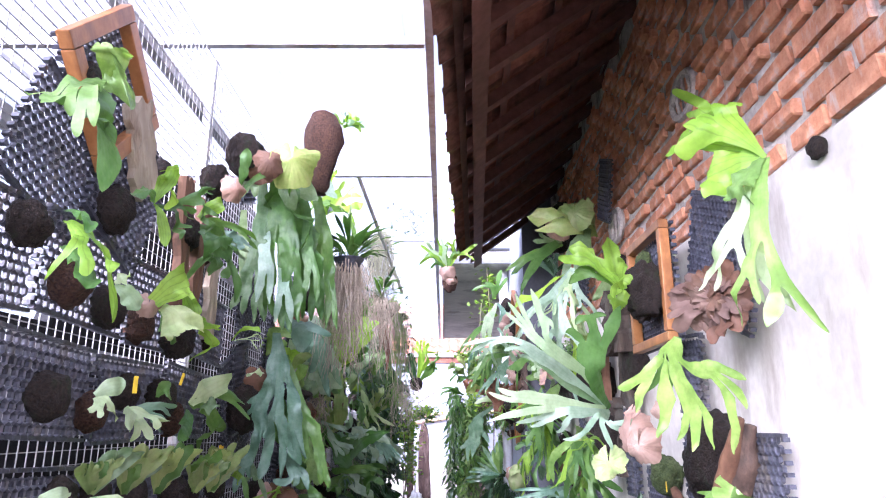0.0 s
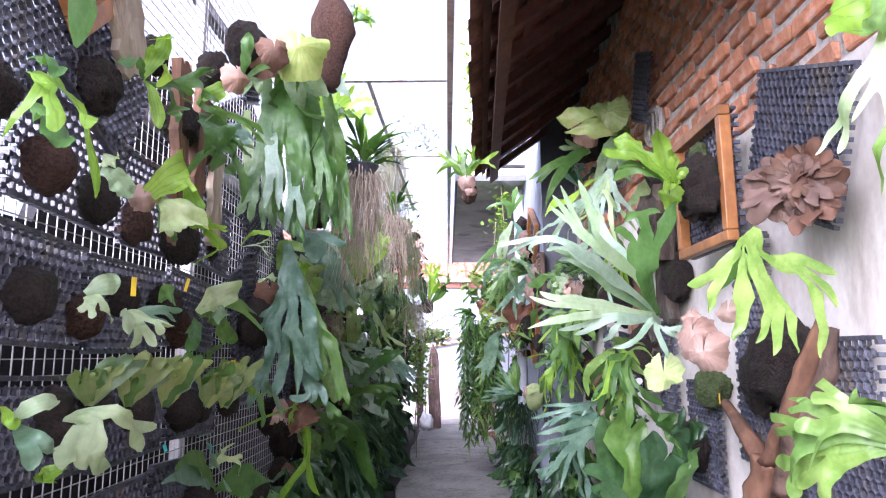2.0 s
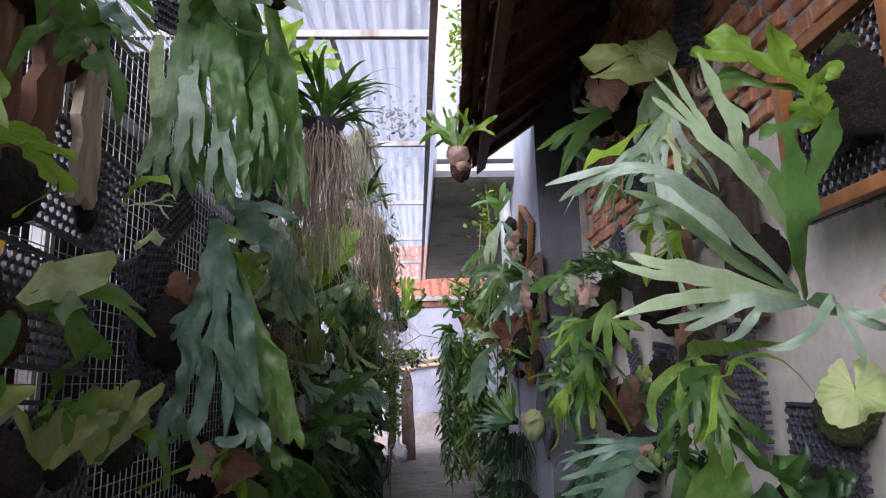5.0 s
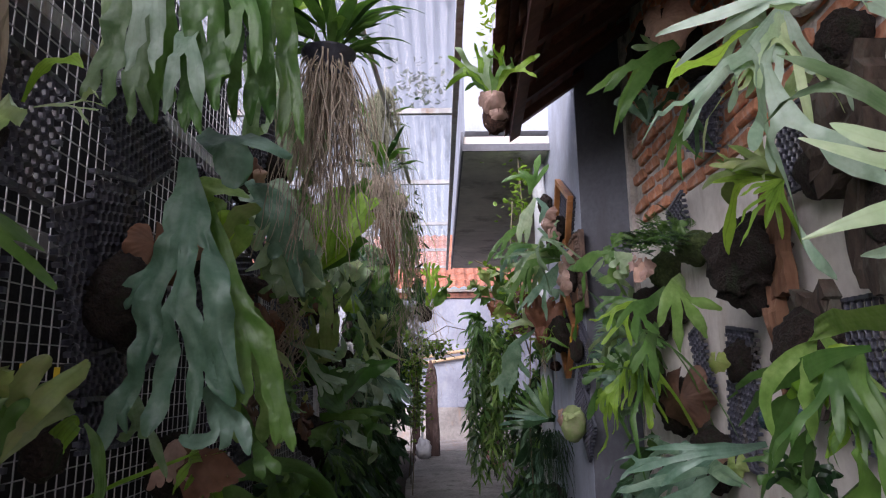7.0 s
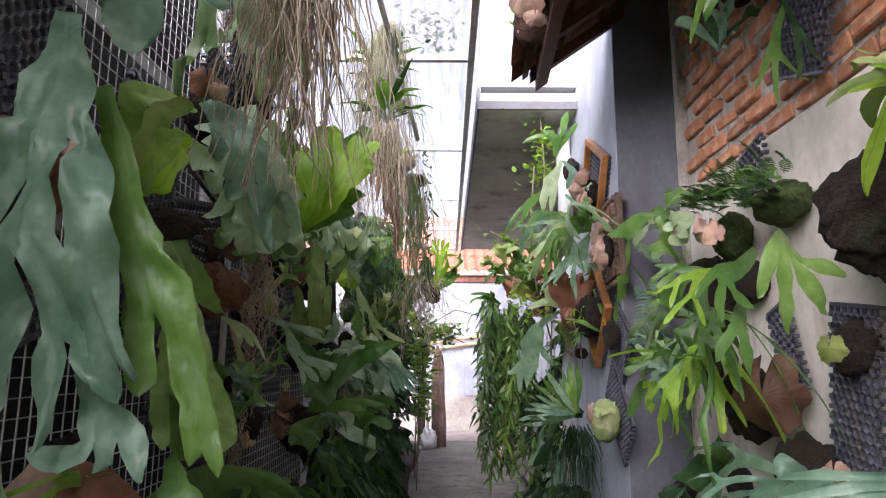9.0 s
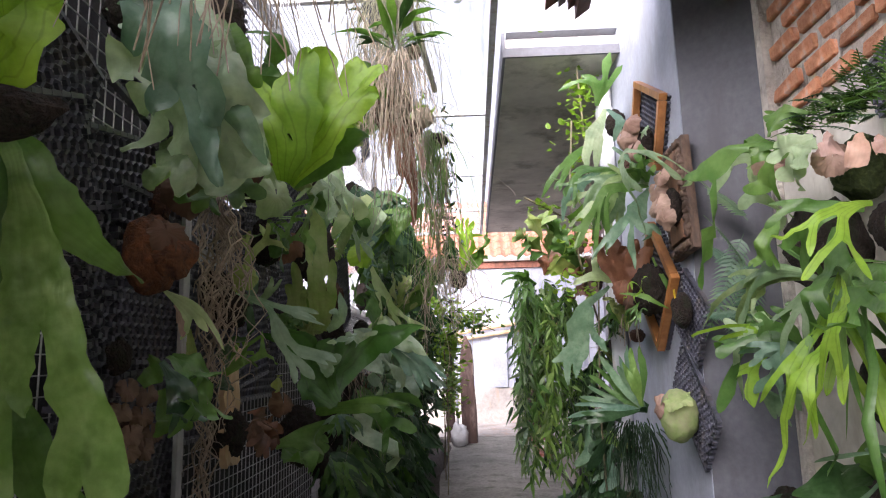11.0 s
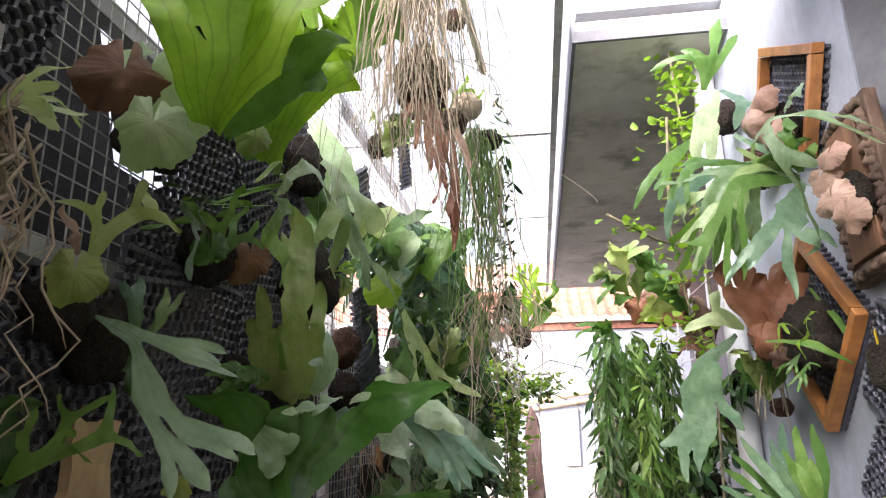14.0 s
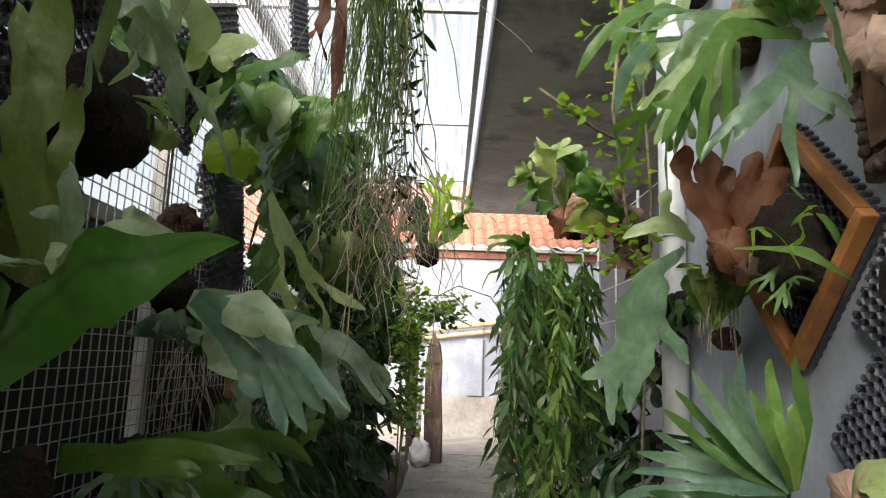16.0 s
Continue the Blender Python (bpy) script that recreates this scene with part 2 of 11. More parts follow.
BAMBOO = rough_surface("bamboo", (0.50, 0.34, 0.19), (0.66, 0.49, 0.30), 20, 4, 0.5, 0.2, 0.002)
DARK_POST = rough_surface("old_post_wood", (0.05, 0.03, 0.025), (0.13, 0.08, 0.065), 18, 3, 0.9, 0.8, 0.01, (0.2, 0.14, 0.12), (1, 1, 0.1))
YELLOW_TAG = rough_surface("yellow_plastic", (0.75, 0.52, 0.02), (0.85, 0.62, 0.03), 20, 6, 0.5, 0.1, 0.001)
WHITE_TAG = rough_surface("white_plastic", (0.7, 0.7, 0.7), (0.8, 0.8, 0.8), 20, 6, 0.5, 0.1, 0.001)
TEAL_TAG = rough_surface("teal_plastic", (0.02, 0.35, 0.33), (0.03, 0.42, 0.40), 20, 6, 0.5, 0.1, 0.001)
STEM = rough_surface("vine_stem", (0.10, 0.09, 0.05), (0.22, 0.19, 0.11), 40, 6, 0.85, 0.5, 0.003)


def canopy_material():
    m, t, b, out = material("milky_roof_sheet")
    n = noise_node(t, 2.0, 7, 0.65, "Object", (6, 0.6, 1))
    col = ramp(t, n.outputs["Fac"], [(0.33, (0.7, 0.71, 0.71)), (0.48, (0.97, 0.975, 0.98))]).outputs[0]
    tr = t.nodes.new("ShaderNodeBsdfTranslucent")
    cl = t.nodes.new("ShaderNodeBsdfTransparent")
    t.links.new(col, tr.inputs["Color"])
    t.links.new(col, cl.inputs["Color"])
    mx = t.nodes.new("ShaderNodeMixShader")
    mx.inputs[0].default_value = 0.8
    t.links.new(tr.outputs[0], mx.inputs[1])
    t.links.new(cl.outputs[0], mx.inputs[2])
    t.links.new(mx.outputs[0], out.inputs["Surface"])
    return m


ROOF_SHEET = canopy_material()

# ---- helpers for building ----
def add_box(bm, x0, x1, y0, y1, z0, z1, jitter=0.0, rng=None):
    v = [bm.verts.new((x, y, z)) for x in (x0, x1) for y in (y0, y1) for z in (z0, z1)]
    if jitter:
        for p in v:
            p.co += Vector([rng.uniform(-jitter, jitter) for _ in range(3)])
    for f in ((0, 1, 3, 2), (4, 6, 7, 5), (0, 4, 5, 1), (2, 3, 7, 6), (0, 2, 6, 4), (1, 5, 7, 3)):
        bm.faces.new([v[i] for i in f])
    return v


def bevelled(bm, width=0.006):
    bmesh.ops.bevel(bm, geom=bm.edges[:], offset=width, segments=2, affect="EDGES", profile=0.6)
    return bm


def tube(bm, points, radii, sides=6, cap=True):
    """A round bar through the points."""
    rings = []
    pts = [Vector(p) for p in points]
    for i, p in enumerate(pts):
        d = (pts[min(i + 1, len(pts) - 1)] - pts[max(i - 1, 0)]).normalized()
        a = d.orthogonal().normalized() if not rings else (rings[-1][1] - d * rings[-1][1].dot(d)).normalized()
        b = d.cross(a)
        r = radii[i] if isinstance(radii, (list, tuple)) else radii
        rings.append(([bm.verts.new(p + (a * math.cos(k * 2 * math.pi / sides) + b * math.sin(k * 2 * math.pi / sides)) * r) for k in range(sides)], a))
    for (r0, _), (r1, _) in zip(rings, rings[1:]):
        for k in range(sides):
            bm.faces.new((r0[k], r0[(k + 1) % sides], r1[(k + 1) % sides], r1[k]))
    if cap:
        bm.faces.new(rings[0][0][::-1])
        bm.faces.new(rings[-1][0])


def mesh_of(name, bm, mat, smooth=False):
    me = bpy.data.meshes.new(name)
    bmesh.ops.recalc_face_normals(bm, faces=bm.faces[:]) if not smooth else None
    bm.to_mesh(me)
    bm.free()
    me.materials.append(mat)
    if smooth:
        me.polygons.foreach_set("use_smooth", [True] * len(me.polygons))
    return me


def part(name, bm, mat, parent=None, label="", smooth=False):
    ob = new(name, mesh_of(name, bm, mat, smooth))
    if parent is not None:
        ob.parent = parent
    if label:
        tagged(ob, label)
    return ob


def thing(name, label, category, group="", at=None):
    ob = new(name)
    ob.empty_display_size = 0.05
    if at is not None:
        ob.matrix_world = at
    return tagged(ob, label, category, group)


def setting(name, bm, mat, label, category, smooth=False):
    return tagged(part(name, bm, mat, None, "", smooth), label, category, "", "structure")


# ---- large structure ----
FENCE_X, WALL_X, GREY_X, CORNER_Y = -1.05, 0.97, 0.72, 5.5

bm = bmesh.new()
add_box(bm, -40, 40, -40, 60, -0.30, -0.03)
setting("ground", bm, SOIL, "dark damp soil round the alley", "ground")

bm = bmesh.new()
rngf = random.Random(3)
ys = [-2.0 + 0.5 * i for i in range(31)]
rows_f = []
for y in ys:
    l, r = -0.60 + rngf.uniform(-0.03, 0.03), 0.62 + rngf.uniform(-0.03, 0.03)
    rows_f.append([bm.verts.new((l + (r - l) * k / 8, y, rngf.uniform(-0.004, 0.004) + (0 if 0 < k < 8 else -0.01))) for k in range(9)])
    if len(rows_f) > 1:
        for k in range(8):
            bm.faces.new((rows_f[-2][k], rows_f[-2][k + 1], rows_f[-1][k + 1], rows_f[-1][k]))
ext = bmesh.ops.extrude_face_region(bm, geom=bm.faces[:])
bmesh.ops.translate(bm, vec=(0, 0, -0.10), verts=[v for v in ext["geom"] if isinstance(v, bmesh.types.BMVert)])
setting("floor", bm, CONCRETE, "worn grey concrete path with damp stains", "path")

bm = bmesh.new()
add_box(bm, -6, 6, 13.02, 14.9, -0.10, 0.005)
setting("pavement", bm, RENDERED, "pale sunlit cement lane beyond the gate", "pavement")

# right-hand house wall: cream plaster below, bare brick above
bm = bmesh.new()
add_box(bm, WALL_X, WALL_X + 0.16, -7.0, CORNER_Y - 0.125, -0.1, 2.06)
bevelled(bm, 0.008)
setting("wall_east", bm, PLASTER, "cream plastered lower house wall with stains", "wall")
bm = bmesh.new()
add_box(bm, WALL_X + 0.022, WALL_X + 0.16, -7.0, CORNER_Y - 0.125, 2.064, 4.3)
brick_bed = setting("wall_brick", bm, MORTAR, "bare orange brick upper wall with rough mortar", "wall")
bm = bmesh.new()
add_box(bm, WALL_X - 0.02, WALL_X + 0.10, CORNER_Y - 0.12, CORNER_Y - 0.066, 0, 4.0)
setting("trim_cement", bm, MORTAR, "narrow cement strip at the end of the brickwork", "trim")

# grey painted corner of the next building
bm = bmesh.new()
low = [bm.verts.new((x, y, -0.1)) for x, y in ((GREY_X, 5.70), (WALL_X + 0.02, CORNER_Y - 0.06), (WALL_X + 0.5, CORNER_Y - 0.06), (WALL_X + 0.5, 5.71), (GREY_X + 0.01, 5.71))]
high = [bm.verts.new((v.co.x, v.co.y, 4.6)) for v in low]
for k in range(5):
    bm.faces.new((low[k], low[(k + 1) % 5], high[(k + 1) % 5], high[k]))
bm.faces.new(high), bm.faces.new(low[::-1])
setting("wall_corner", bm, DARK_PAINT_AND_SHADE, "dark grey painted return wall", "wall")
bm = bmesh.new()
add_box(bm, GREY_X, GREY_X + 0.45, 5.714, 7.3, -0.1, 4.6)
setting("wall_grey", bm, GREY_PAINT, "light blue-grey painted building wall", "wall")
# recess wall: the shade below the overhang is put into its dark colour
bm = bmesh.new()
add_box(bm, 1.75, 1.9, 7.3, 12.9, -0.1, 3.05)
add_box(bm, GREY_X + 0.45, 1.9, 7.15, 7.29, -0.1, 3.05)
setting("wall_recess", bm, DARK_PAINT_AND_SHADE, "wall under the overhanging storey, its shade put into the dark colour", "wall")
bm = bmesh.new()
add_box(bm, 0.02, 4.0, 6.75, 12.7, 3.05, 3.17)
setting("ceiling", bm, SOFFIT, "pale brown boarded soffit of the overhanging storey", "ceiling")
bm = bmesh.new()
add_box(bm, 0.0, 0.018, 6.72, 12.72, 3.03, 3.2)
add_box(bm, 0.0, 4.0, 6.70, 6.718, 3.03, 3.09)
setting("trim_soffit", bm, DARK_PAINT_AND_SHADE, "dark edge strip of the soffit", "trim")
bm = bmesh.new()
add_box(bm, 0.03, 4.0, 6.73, 12.6, 3.21, 5.2)
setting("wall_upper", bm, GREY_PAINT, "light grey upper storey wall", "wall")

# black cloth behind the wire fence
bm = bmesh.new()
ys = [-3 + 0.4 * i for i in range(40)]
r0 = random.Random(11)
prev = None
for y in ys:
    col = [bm.verts.new((FENCE_X - 0.32 + r0.uniform(-0.03, 0.03), y, z)) for z in (-0.1, 0.5, 1.0, 1.45, (1.7 if y < 2.4 else 2.65 if y < 4.1 else 2.9 if y < 5.2 else 1.95 if y < 6.3 else 1.6) + r0.uniform(-0.03, 0.03))]
    if prev:
        for k in range(4):
            bm.faces.new((prev[k], prev[k + 1], col[k + 1], col[k]))
    prev = col
ext = bmesh.ops.extrude_face_region(bm, geom=bm.faces[:])
bmesh.ops.translate(bm, vec=(-0.05, 0, 0), verts=[v for v in ext["geom"] if isinstance(v, bmesh.types.BMVert)])
setting("wall_west", bm, BLACK_CLOTH, "black cloth covered wall behind the wire fence", "wall")

# wall that closes the alley behind
bm = bmesh.new()
add_box(bm, -3.5, 1.2, -7.2, -7.0, -0.1, 2.2)
setting("wall_south", bm, PLASTER, "plain plastered wall", "wall")

# far wall over the lane, with piers, brick course and tiled roof
bm = bmesh.new()
add_box(bm, -6, 6, 14.9, 15.1, -0.1, 2.78)
far_wall = setting("wall_north", bm, BLUE_WALL, "pale blue-grey painted wall of the house over the lane", "wall")
bm = bmesh.new()
add_box(bm, -6, 6, 14.87, 14.897, 0.0, 0.62)
part("plinth", bm, RENDERED, far_wall, "worn unpainted render plinth")
for px in (-2.6, -1.4, 0.12, 1.5, 2.9):
    bm = bmesh.new()
    add_box(bm, px, px + 0.24, 14.84, 14.896, 0.625, 1.50)
    part("pier", bevelled(bm, 0.01), BLUE_WALL, far_wall)
bm = bmesh.new()
add_box(bm, -6, 6, 14.86, 15.12, 2.785, 2.90)
part("brick_course", bm, TERRACOTTA, far_wall, "thin course of bare red brick")
bm = bmesh.new()
add_box(bm, -6, 6, 14.80, 15.13, 2.904, 2.96)
part("coping", bevelled(bm, 0.01), RENDERED, far_wall)
roof = thing("tiled_roof", "red clay tiled roof on the house over the lane", "roof")
tagged(roof, kind="structure")
bm = bmesh.new()
for r in range(9):
    for c in range(44):
        x0, y0, z0 = -4.4 + c * 0.2, 14.78 + r * 0.24, 2.97 + r * 0.17
        prof = [(0, 0), (0.05, 0.035), (0.11, 0.045), (0.16, 0.012), (0.2, 0.0)]
        a = [bm.verts.new((x0 + px, y0, z0 + pz + 0.02)) for px, pz in prof]
        b = [bm.verts.new((x0 + px, y0 + 0.28, z0 + pz + 0.19)) for px, pz in prof]
        e = [bm.verts.new((x0 + px, y0, z0 + pz)) for px, pz in prof]
        for k in range(4):
            bm.faces.new((a[k], a[k + 1], b[k + 1], b[k]))
            bm.faces.new((e[k], e[k + 1], a[k + 1], a[k]))
tagged(part("tiles", bm, RED_TILE, roof), kind="stuff")

# gate: brick pillar, old wooden post, bamboo rail
pillar = thing("gate_pillar", "old brown cement gate pillar with a cap", "pillar")
for nm, b in (("shaft", (0.52, 0.82, 13.0, 13.3, 0.32, 1.66)), ("base", (0.50, 0.84, 12.97, 13.32, -0.02, 0.318)), ("cap", (0.49, 0.86, 12.96, 13.34, 1.663, 1.76))):
    bm = bmesh.new()
    add_box(bm, *b)
    part(nm, bevelled(bm, 0.012), DARK_POST, pillar)
post = thing("wooden_gate_post", "weathered dark wooden gate post with a splintered top", "post")
bm = bmesh.new()
rp = random.Random(5)
rings = []
for z, w in ((-0.02, 0.10), (0.4, 0.10), (0.8, 0.095), (1.15, 0.09), (1.32, 0.07), (1.42, 0.04), (1.48, 0.012)):
    cx = -0.33 - z * 0.02
    rings.append([bm.verts.new((cx + sx * w + rp.uniform(-0.008, 0.008), 12.36 + sy * w * 0.7 + rp.uniform(-0.006, 0.006), z + rp.uniform(-0.02, 0.02))) for sx, sy in ((-1, -1), (0, -1.15), (1, -1), (1.1, 0), (1, 1), (-1, 1))])
for a, b in zip(rings, rings[1:]):
    for k in range(6):
        bm.faces.new((a[k], a[(k + 1) % 6], b[(k + 1) % 6], b[k]))
bm.faces.new(rings[0][::-1]), bm.faces.new(rings[-1])
shaft = part("shaft", bm, DARK_POST, post)
bm = bmesh.new()
tube(bm, [(-0.235, 12.28, 1.06), (-0.19, 12.27, 1.02), (-0.18, 12.27, 0.95), (-0.21, 12.28, 0.88)], 0.004, 5)
part("wire_loop", bm, WIRE, shaft)
post2 = thing("fence_post", "dark square post beside the gate opening", "post")
bm = bmesh.new()
add_box(bm, -0.66, -0.54, 12.5, 12.62, -0.02, 1.5)
part("shaft", bevelled(bm, 0.01), DARK_POST, post2)
pipe = thing("standing_pipe", "thin white pipe standing by the gate", "pipe")
bm = bmesh.new()
tube(bm, [(-0.50, 12.4, -0.02), (-0.50, 12.4, 0.7), (-0.49, 12.4, 1.3)], 0.018, 8)
part("tube", bm, PVC, pipe)
for dz, dy in ((0.0, 0.0), (0.12, 0.06)):
    pole = thing("bamboo_pole", "pale bamboo pole laid across the gateway", "pole", "poles over the lane")
    bm = bmesh.new()
    pts = [(-1.42 + 0.355 * i, 14.80 - dy * 0.3, 1.36 + dz + 0.05 * i + 0.004 * math.sin(i * 2)) for i in range(9)]
    tube(bm, pts, 0.034, 8)
    for p in pts[1:-1:2]:
        tube(bm, [(p[0] - 0.012, p[1], p[2]), (p[0] + 0.012, p[1], p[2])], 0.039, 8)
    part("cane", bm, BAMBOO, pole, "", True)

# canopy of milky sheets on a steel frame
canopy = thing("canopy_frame", "grey painted steel frame of the roof canopy", "canopy")
tagged(canopy, kind="structure")
for nm, b in [("rail", (-0.085, -0.045, -2.0, 13.2, 3.10, 3.16)), ("rail", (-2.4, -2.36, -2.0, 13.2, 3.28, 3.34))] + [("crossbar", (-2.4, -0.088, y - 0.018, y + 0.018, 3.10, 3.14)) for y in (-0.6, 1.1, 2.75, 4.42, 6.1, 7.86, 9.65, 11.4, 13.0)]:
    bm = bmesh.new()
    add_box(bm, *b)
    part(nm, bm, STEEL, canopy)
bm = bmesh.new()
xs = [-2.45 + i * 0.02 for i in range(121)]
va = [bm.verts.new((x, -2.2, 3.185 + 0.012 * math.sin(x / 0.076 * 2 * math.pi))) for x in xs]
vb = [bm.verts.new((x, 13.3, 3.185 + 0.012 * math.sin(x / 0.076 * 2 * math.pi))) for x in xs]
for k in range(len(xs) - 1):
    bm.faces.new((va[k], va[k + 1], vb[k + 1], vb[k]))
part("roof_sheet", bm, ROOF_SHEET, canopy, "milky corrugated roof sheet with dirt streaks")
cable = thing("slanting_strut", "thin dark slanting strut under the canopy", "strut")
bm = bmesh.new()
tube(bm, [(-0.62, 4.42, 3.12), (-0.40, 6.2, 2.62)], 0.016, 6)
part("bar", bm, STEEL, cable)

# tiled eave on wooden rafters over the right-hand wall
eave = thing("tiled_eave", "dark red clay tiled eave on brown wooden rafters", "eave")
tagged(eave, kind="structure")
SLOPE = 0.72
def eave_x(y):
    return 0.02 + 0.048 * (y - 3.0)
def eave_z(x, y):
    return 2.80 + SLOPE * (x - eave_x(y))
for i in range(22):
    y = -1.6 + i * 0.345
    bm = bmesh.new()
    x0, x1 = eave_x(y) + 0.10, 1.35
    v = []
    for x in (x0, x1):
        for yy in (y, y + 0.06):
            for dz in (-0.10, -0.03):
                v.append(bm.verts.new((x, yy, eave_z(x, y) + dz)))
    for f in ((0, 1, 3, 2), (4, 6, 7, 5), (0, 4, 5, 1), (2, 3, 7, 6), (0, 2, 6, 4), (1, 5, 7, 3)):
        bm.faces.new([v[k] for k in f])
    part("rafter", bm, RAFTER_WOOD, eave)
for xo in (0.06, 0.28, 0.50, 0.72, 0.94, 1.16):
    bm = bmesh.new()
    v = []
    for y in (-1.8, 5.75):
        for dx in (0, 0.035):
            for dz in (-0.03, -0.002):
                x = eave_x(y) + xo + dx
                v.append(bm.verts.new((x, y, eave_z(x, y) + dz)))
    for f in ((0, 1, 3, 2), (4, 6, 7, 5), (0, 4, 5, 1), (2, 3, 7, 6), (0, 2, 6, 4), (1, 5, 7, 3)):
        bm.faces.new([v[k] for k in f])
    part("batten", bm, RAFTER_WOOD, eave)
bm = bmesh.new()
v = []
for y in (-1.8, 5.72):
    for dx in (0.13, 0.20):
        for dz in (-0.16, -0.035):
            v.append(bm.verts.new((eave_x(y) + dx, y, eave_z(eave_x(y) + dx, y) + dz)))
for f in ((0, 1, 3, 2), (4, 6, 7, 5), (0, 4, 5, 1), (2, 3, 7, 6), (0, 2, 6, 4), (1, 5, 7, 3)):
    bm.faces.new([v[k] for k in f])
part("fascia_beam", bm, RAFTER_WOOD, eave)
rt = random.Random(9)
for r in range(7):
    for c in range(34):
        bm = bmesh.new()
        y0 = -1.8 + c * 0.222
        prof = [(0, 0), (0.06, 0.03), (0.13, 0.04), (0.18, 0.01), (0.225, 0.0)]
        xa = r * 0.22 - 0.01 + rt.uniform(-0.012, 0.012)
        lo, hi, un = [], [], []
        for dy, dz in prof:
            yy = y0 + dy
            xx = eave_x(yy) + xa
            lo.append(bm.verts.new((xx, yy, eave_z(xx, yy) + dz + 0.022)))
            un.append(bm.verts.new((xx, yy, eave_z(xx, yy) + dz + 0.004)))
            hi.append(bm.verts.new((xx + 0.25, yy, eave_z(xx + 0.25, yy) + dz)))
        for k in range(4):
            bm.faces.new((lo[k], lo[k + 1], hi[k + 1], hi[k]))
            bm.faces.new((un[k], un[k + 1], lo[k + 1], lo[k]))
            bm.faces.new((un[k], hi[k], hi[k + 1], un[k + 1]))
        part("tile", bm, TERRACOTTA, eave)

# white downpipe on the grey wall
down = thing("downpipe", "white plastic downpipe fixed to the grey wall", "pipe")
bm = bmesh.new()
tube(bm, [(0.665, 7.0, 0.0), (0.665, 7.0, 3.0)], 0.05, 14)
pipe = part("tube", bm, PVC, down, "", True)
for z in (0.7, 1.7, 2.7):
    bm = bmesh.new()
    tube(bm, [(0.665, 7.0, z), (0.665, 7.0, z + 0.08)], 0.057, 14)
    part("coupling", bm, PVC, pipe)

# wire fence on posts and rails
fence = thing("wire_fence", "galvanised welded wire mesh fence on grey posts", "fence")
tagged(fence, kind="structure")
bm = bmesh.new()
y = -1.2
while y < 11.0:
    tube(bm, [(FENCE_X, y, 0.0), (FENCE_X, y, 2.98)], 0.0019, 4, False)
    y += 0.0395
z = 0.05
while z < 2.98:
    tube(bm, [(FENCE_X + 0.003, -1.2, z), (FENCE_X + 0.003, 11.0, z)], 0.0019, 4, False)
    z += 0.0395
tagged(part("wires", bm, WIRE, fence), kind="stuff")
for y in (0.9, 2.72, 4.55, 6.4, 8.2, 10.0):
    bm = bmesh.new()
    add_box(bm, FENCE_X - 0.045, FENCE_X - 0.006, y - 0.022, y + 0.022, 0, 3.0)
    part("post", bevelled(bm, 0.003), STEEL, fence)
for z in (1.55, 2.1, 2.75):
    bm = bmesh.new()
    add_box(bm, FENCE_X - 0.09, FENCE_X - 0.048, -1.2, 11.0, z - 0.025, z + 0.025)
    part("rail", bevelled(bm, 0.003), STEEL, fence)

# ---- kinds of plants and mounts ----
# style: (cells across, base width, levels of (length, end width, pieces it forks into), spread in degrees, ruffle)
# widths are shares of the blade's greatest width; a fork's pieces keep a share of their parent's width
STYLES = {
    "strap": (8, 0.32, ((0.48, 1.0, 2), (0.26, 0.62, 2), (0.30, 0.64, 0)), 26, 0.10),
    "curtain": (8, 0.42, ((0.42, 1.0, 2), (0.30, 0.62, 2), (0.32, 0.66, 0)), 14, 0.15),
    "antler": (8, 0.24, ((0.44, 0.72, 2), (0.26, 0.66, 2), (0.34, 0.66, 0)), 26, 0.06),
    "finger": (9, 0.18, ((0.46, 0.80, 3), (0.54, 0.44, 0)), 27, 0.06),
    "fan": (12, 0.14, ((0.58, 1.0, 3), (0.20, 0.46, 2), (0.22, 0.62, 0)), 18, 0.06),
    "broad": (12, 0.22, ((0.72, 1.0, 3), (0.16, 0.44, 2), (0.14, 0.62, 0)), 13, 0.12),
    "shell": (10, 0.40, ((0.90, 1.0, 5), (0.10, 0.24, 0)), 7, 0.11),
    "arm": (8, 0.40, ((0.58, 0.85, 2), (0.24, 0.62, 2), (0.22, 0.62, 0)), 21, 0.07),
    "drape": (8, 0.55, ((0.40, 1.0, 2), (0.60, 0.52, 0)), 9, 0.16),
    "sheet": (16, 0.18, ((0.80, 1.0, 4), (0.12, 0.32, 2), (0.10, 0.55, 0)), 12, 0.085),
    "leaf": (4, 0.10, ((0.35, 1.0, 1), (0.67, 0.25, 0)), 0, 0.05),
    "tongue": (6, 0.30, ((0.50, 1.0, 1), (0.52, 0.85, 0)), 0, 0.14),
}


def relaxed(pts, faces, rounds, fixed):
    """Rounds the notches and corners of a sheet: edge points drift towards their neighbours along the edge, inner ones towards all."""
    edges = {}
    for f in faces:
        for a, b in zip(f, f[1:] + f[:1]):
            k = (min(a, b), max(a, b))
            edges[k] = edges.get(k, 0) + 1
    rim, near = {}, {}
    for (a, b), n in edges.items():
        if n == 1:
            rim.setdefault(a, []).append(b), rim.setdefault(b, []).append(a)
        near.setdefault(a, []).append(b), near.setdefault(b, []).append(a)
    p = np.array([tuple(q) for q in pts], dtype=float)
    for _ in range(rounds):
        q = p.copy()
        for i in range(fixed, len(p)):
            js = rim.get(i) or near.get(i)
            if js:
                q[i] = 0.55 * p[i] + 0.45 * p[js].mean(axis=0)
        p = q
    return [tuple(q) for q in p]


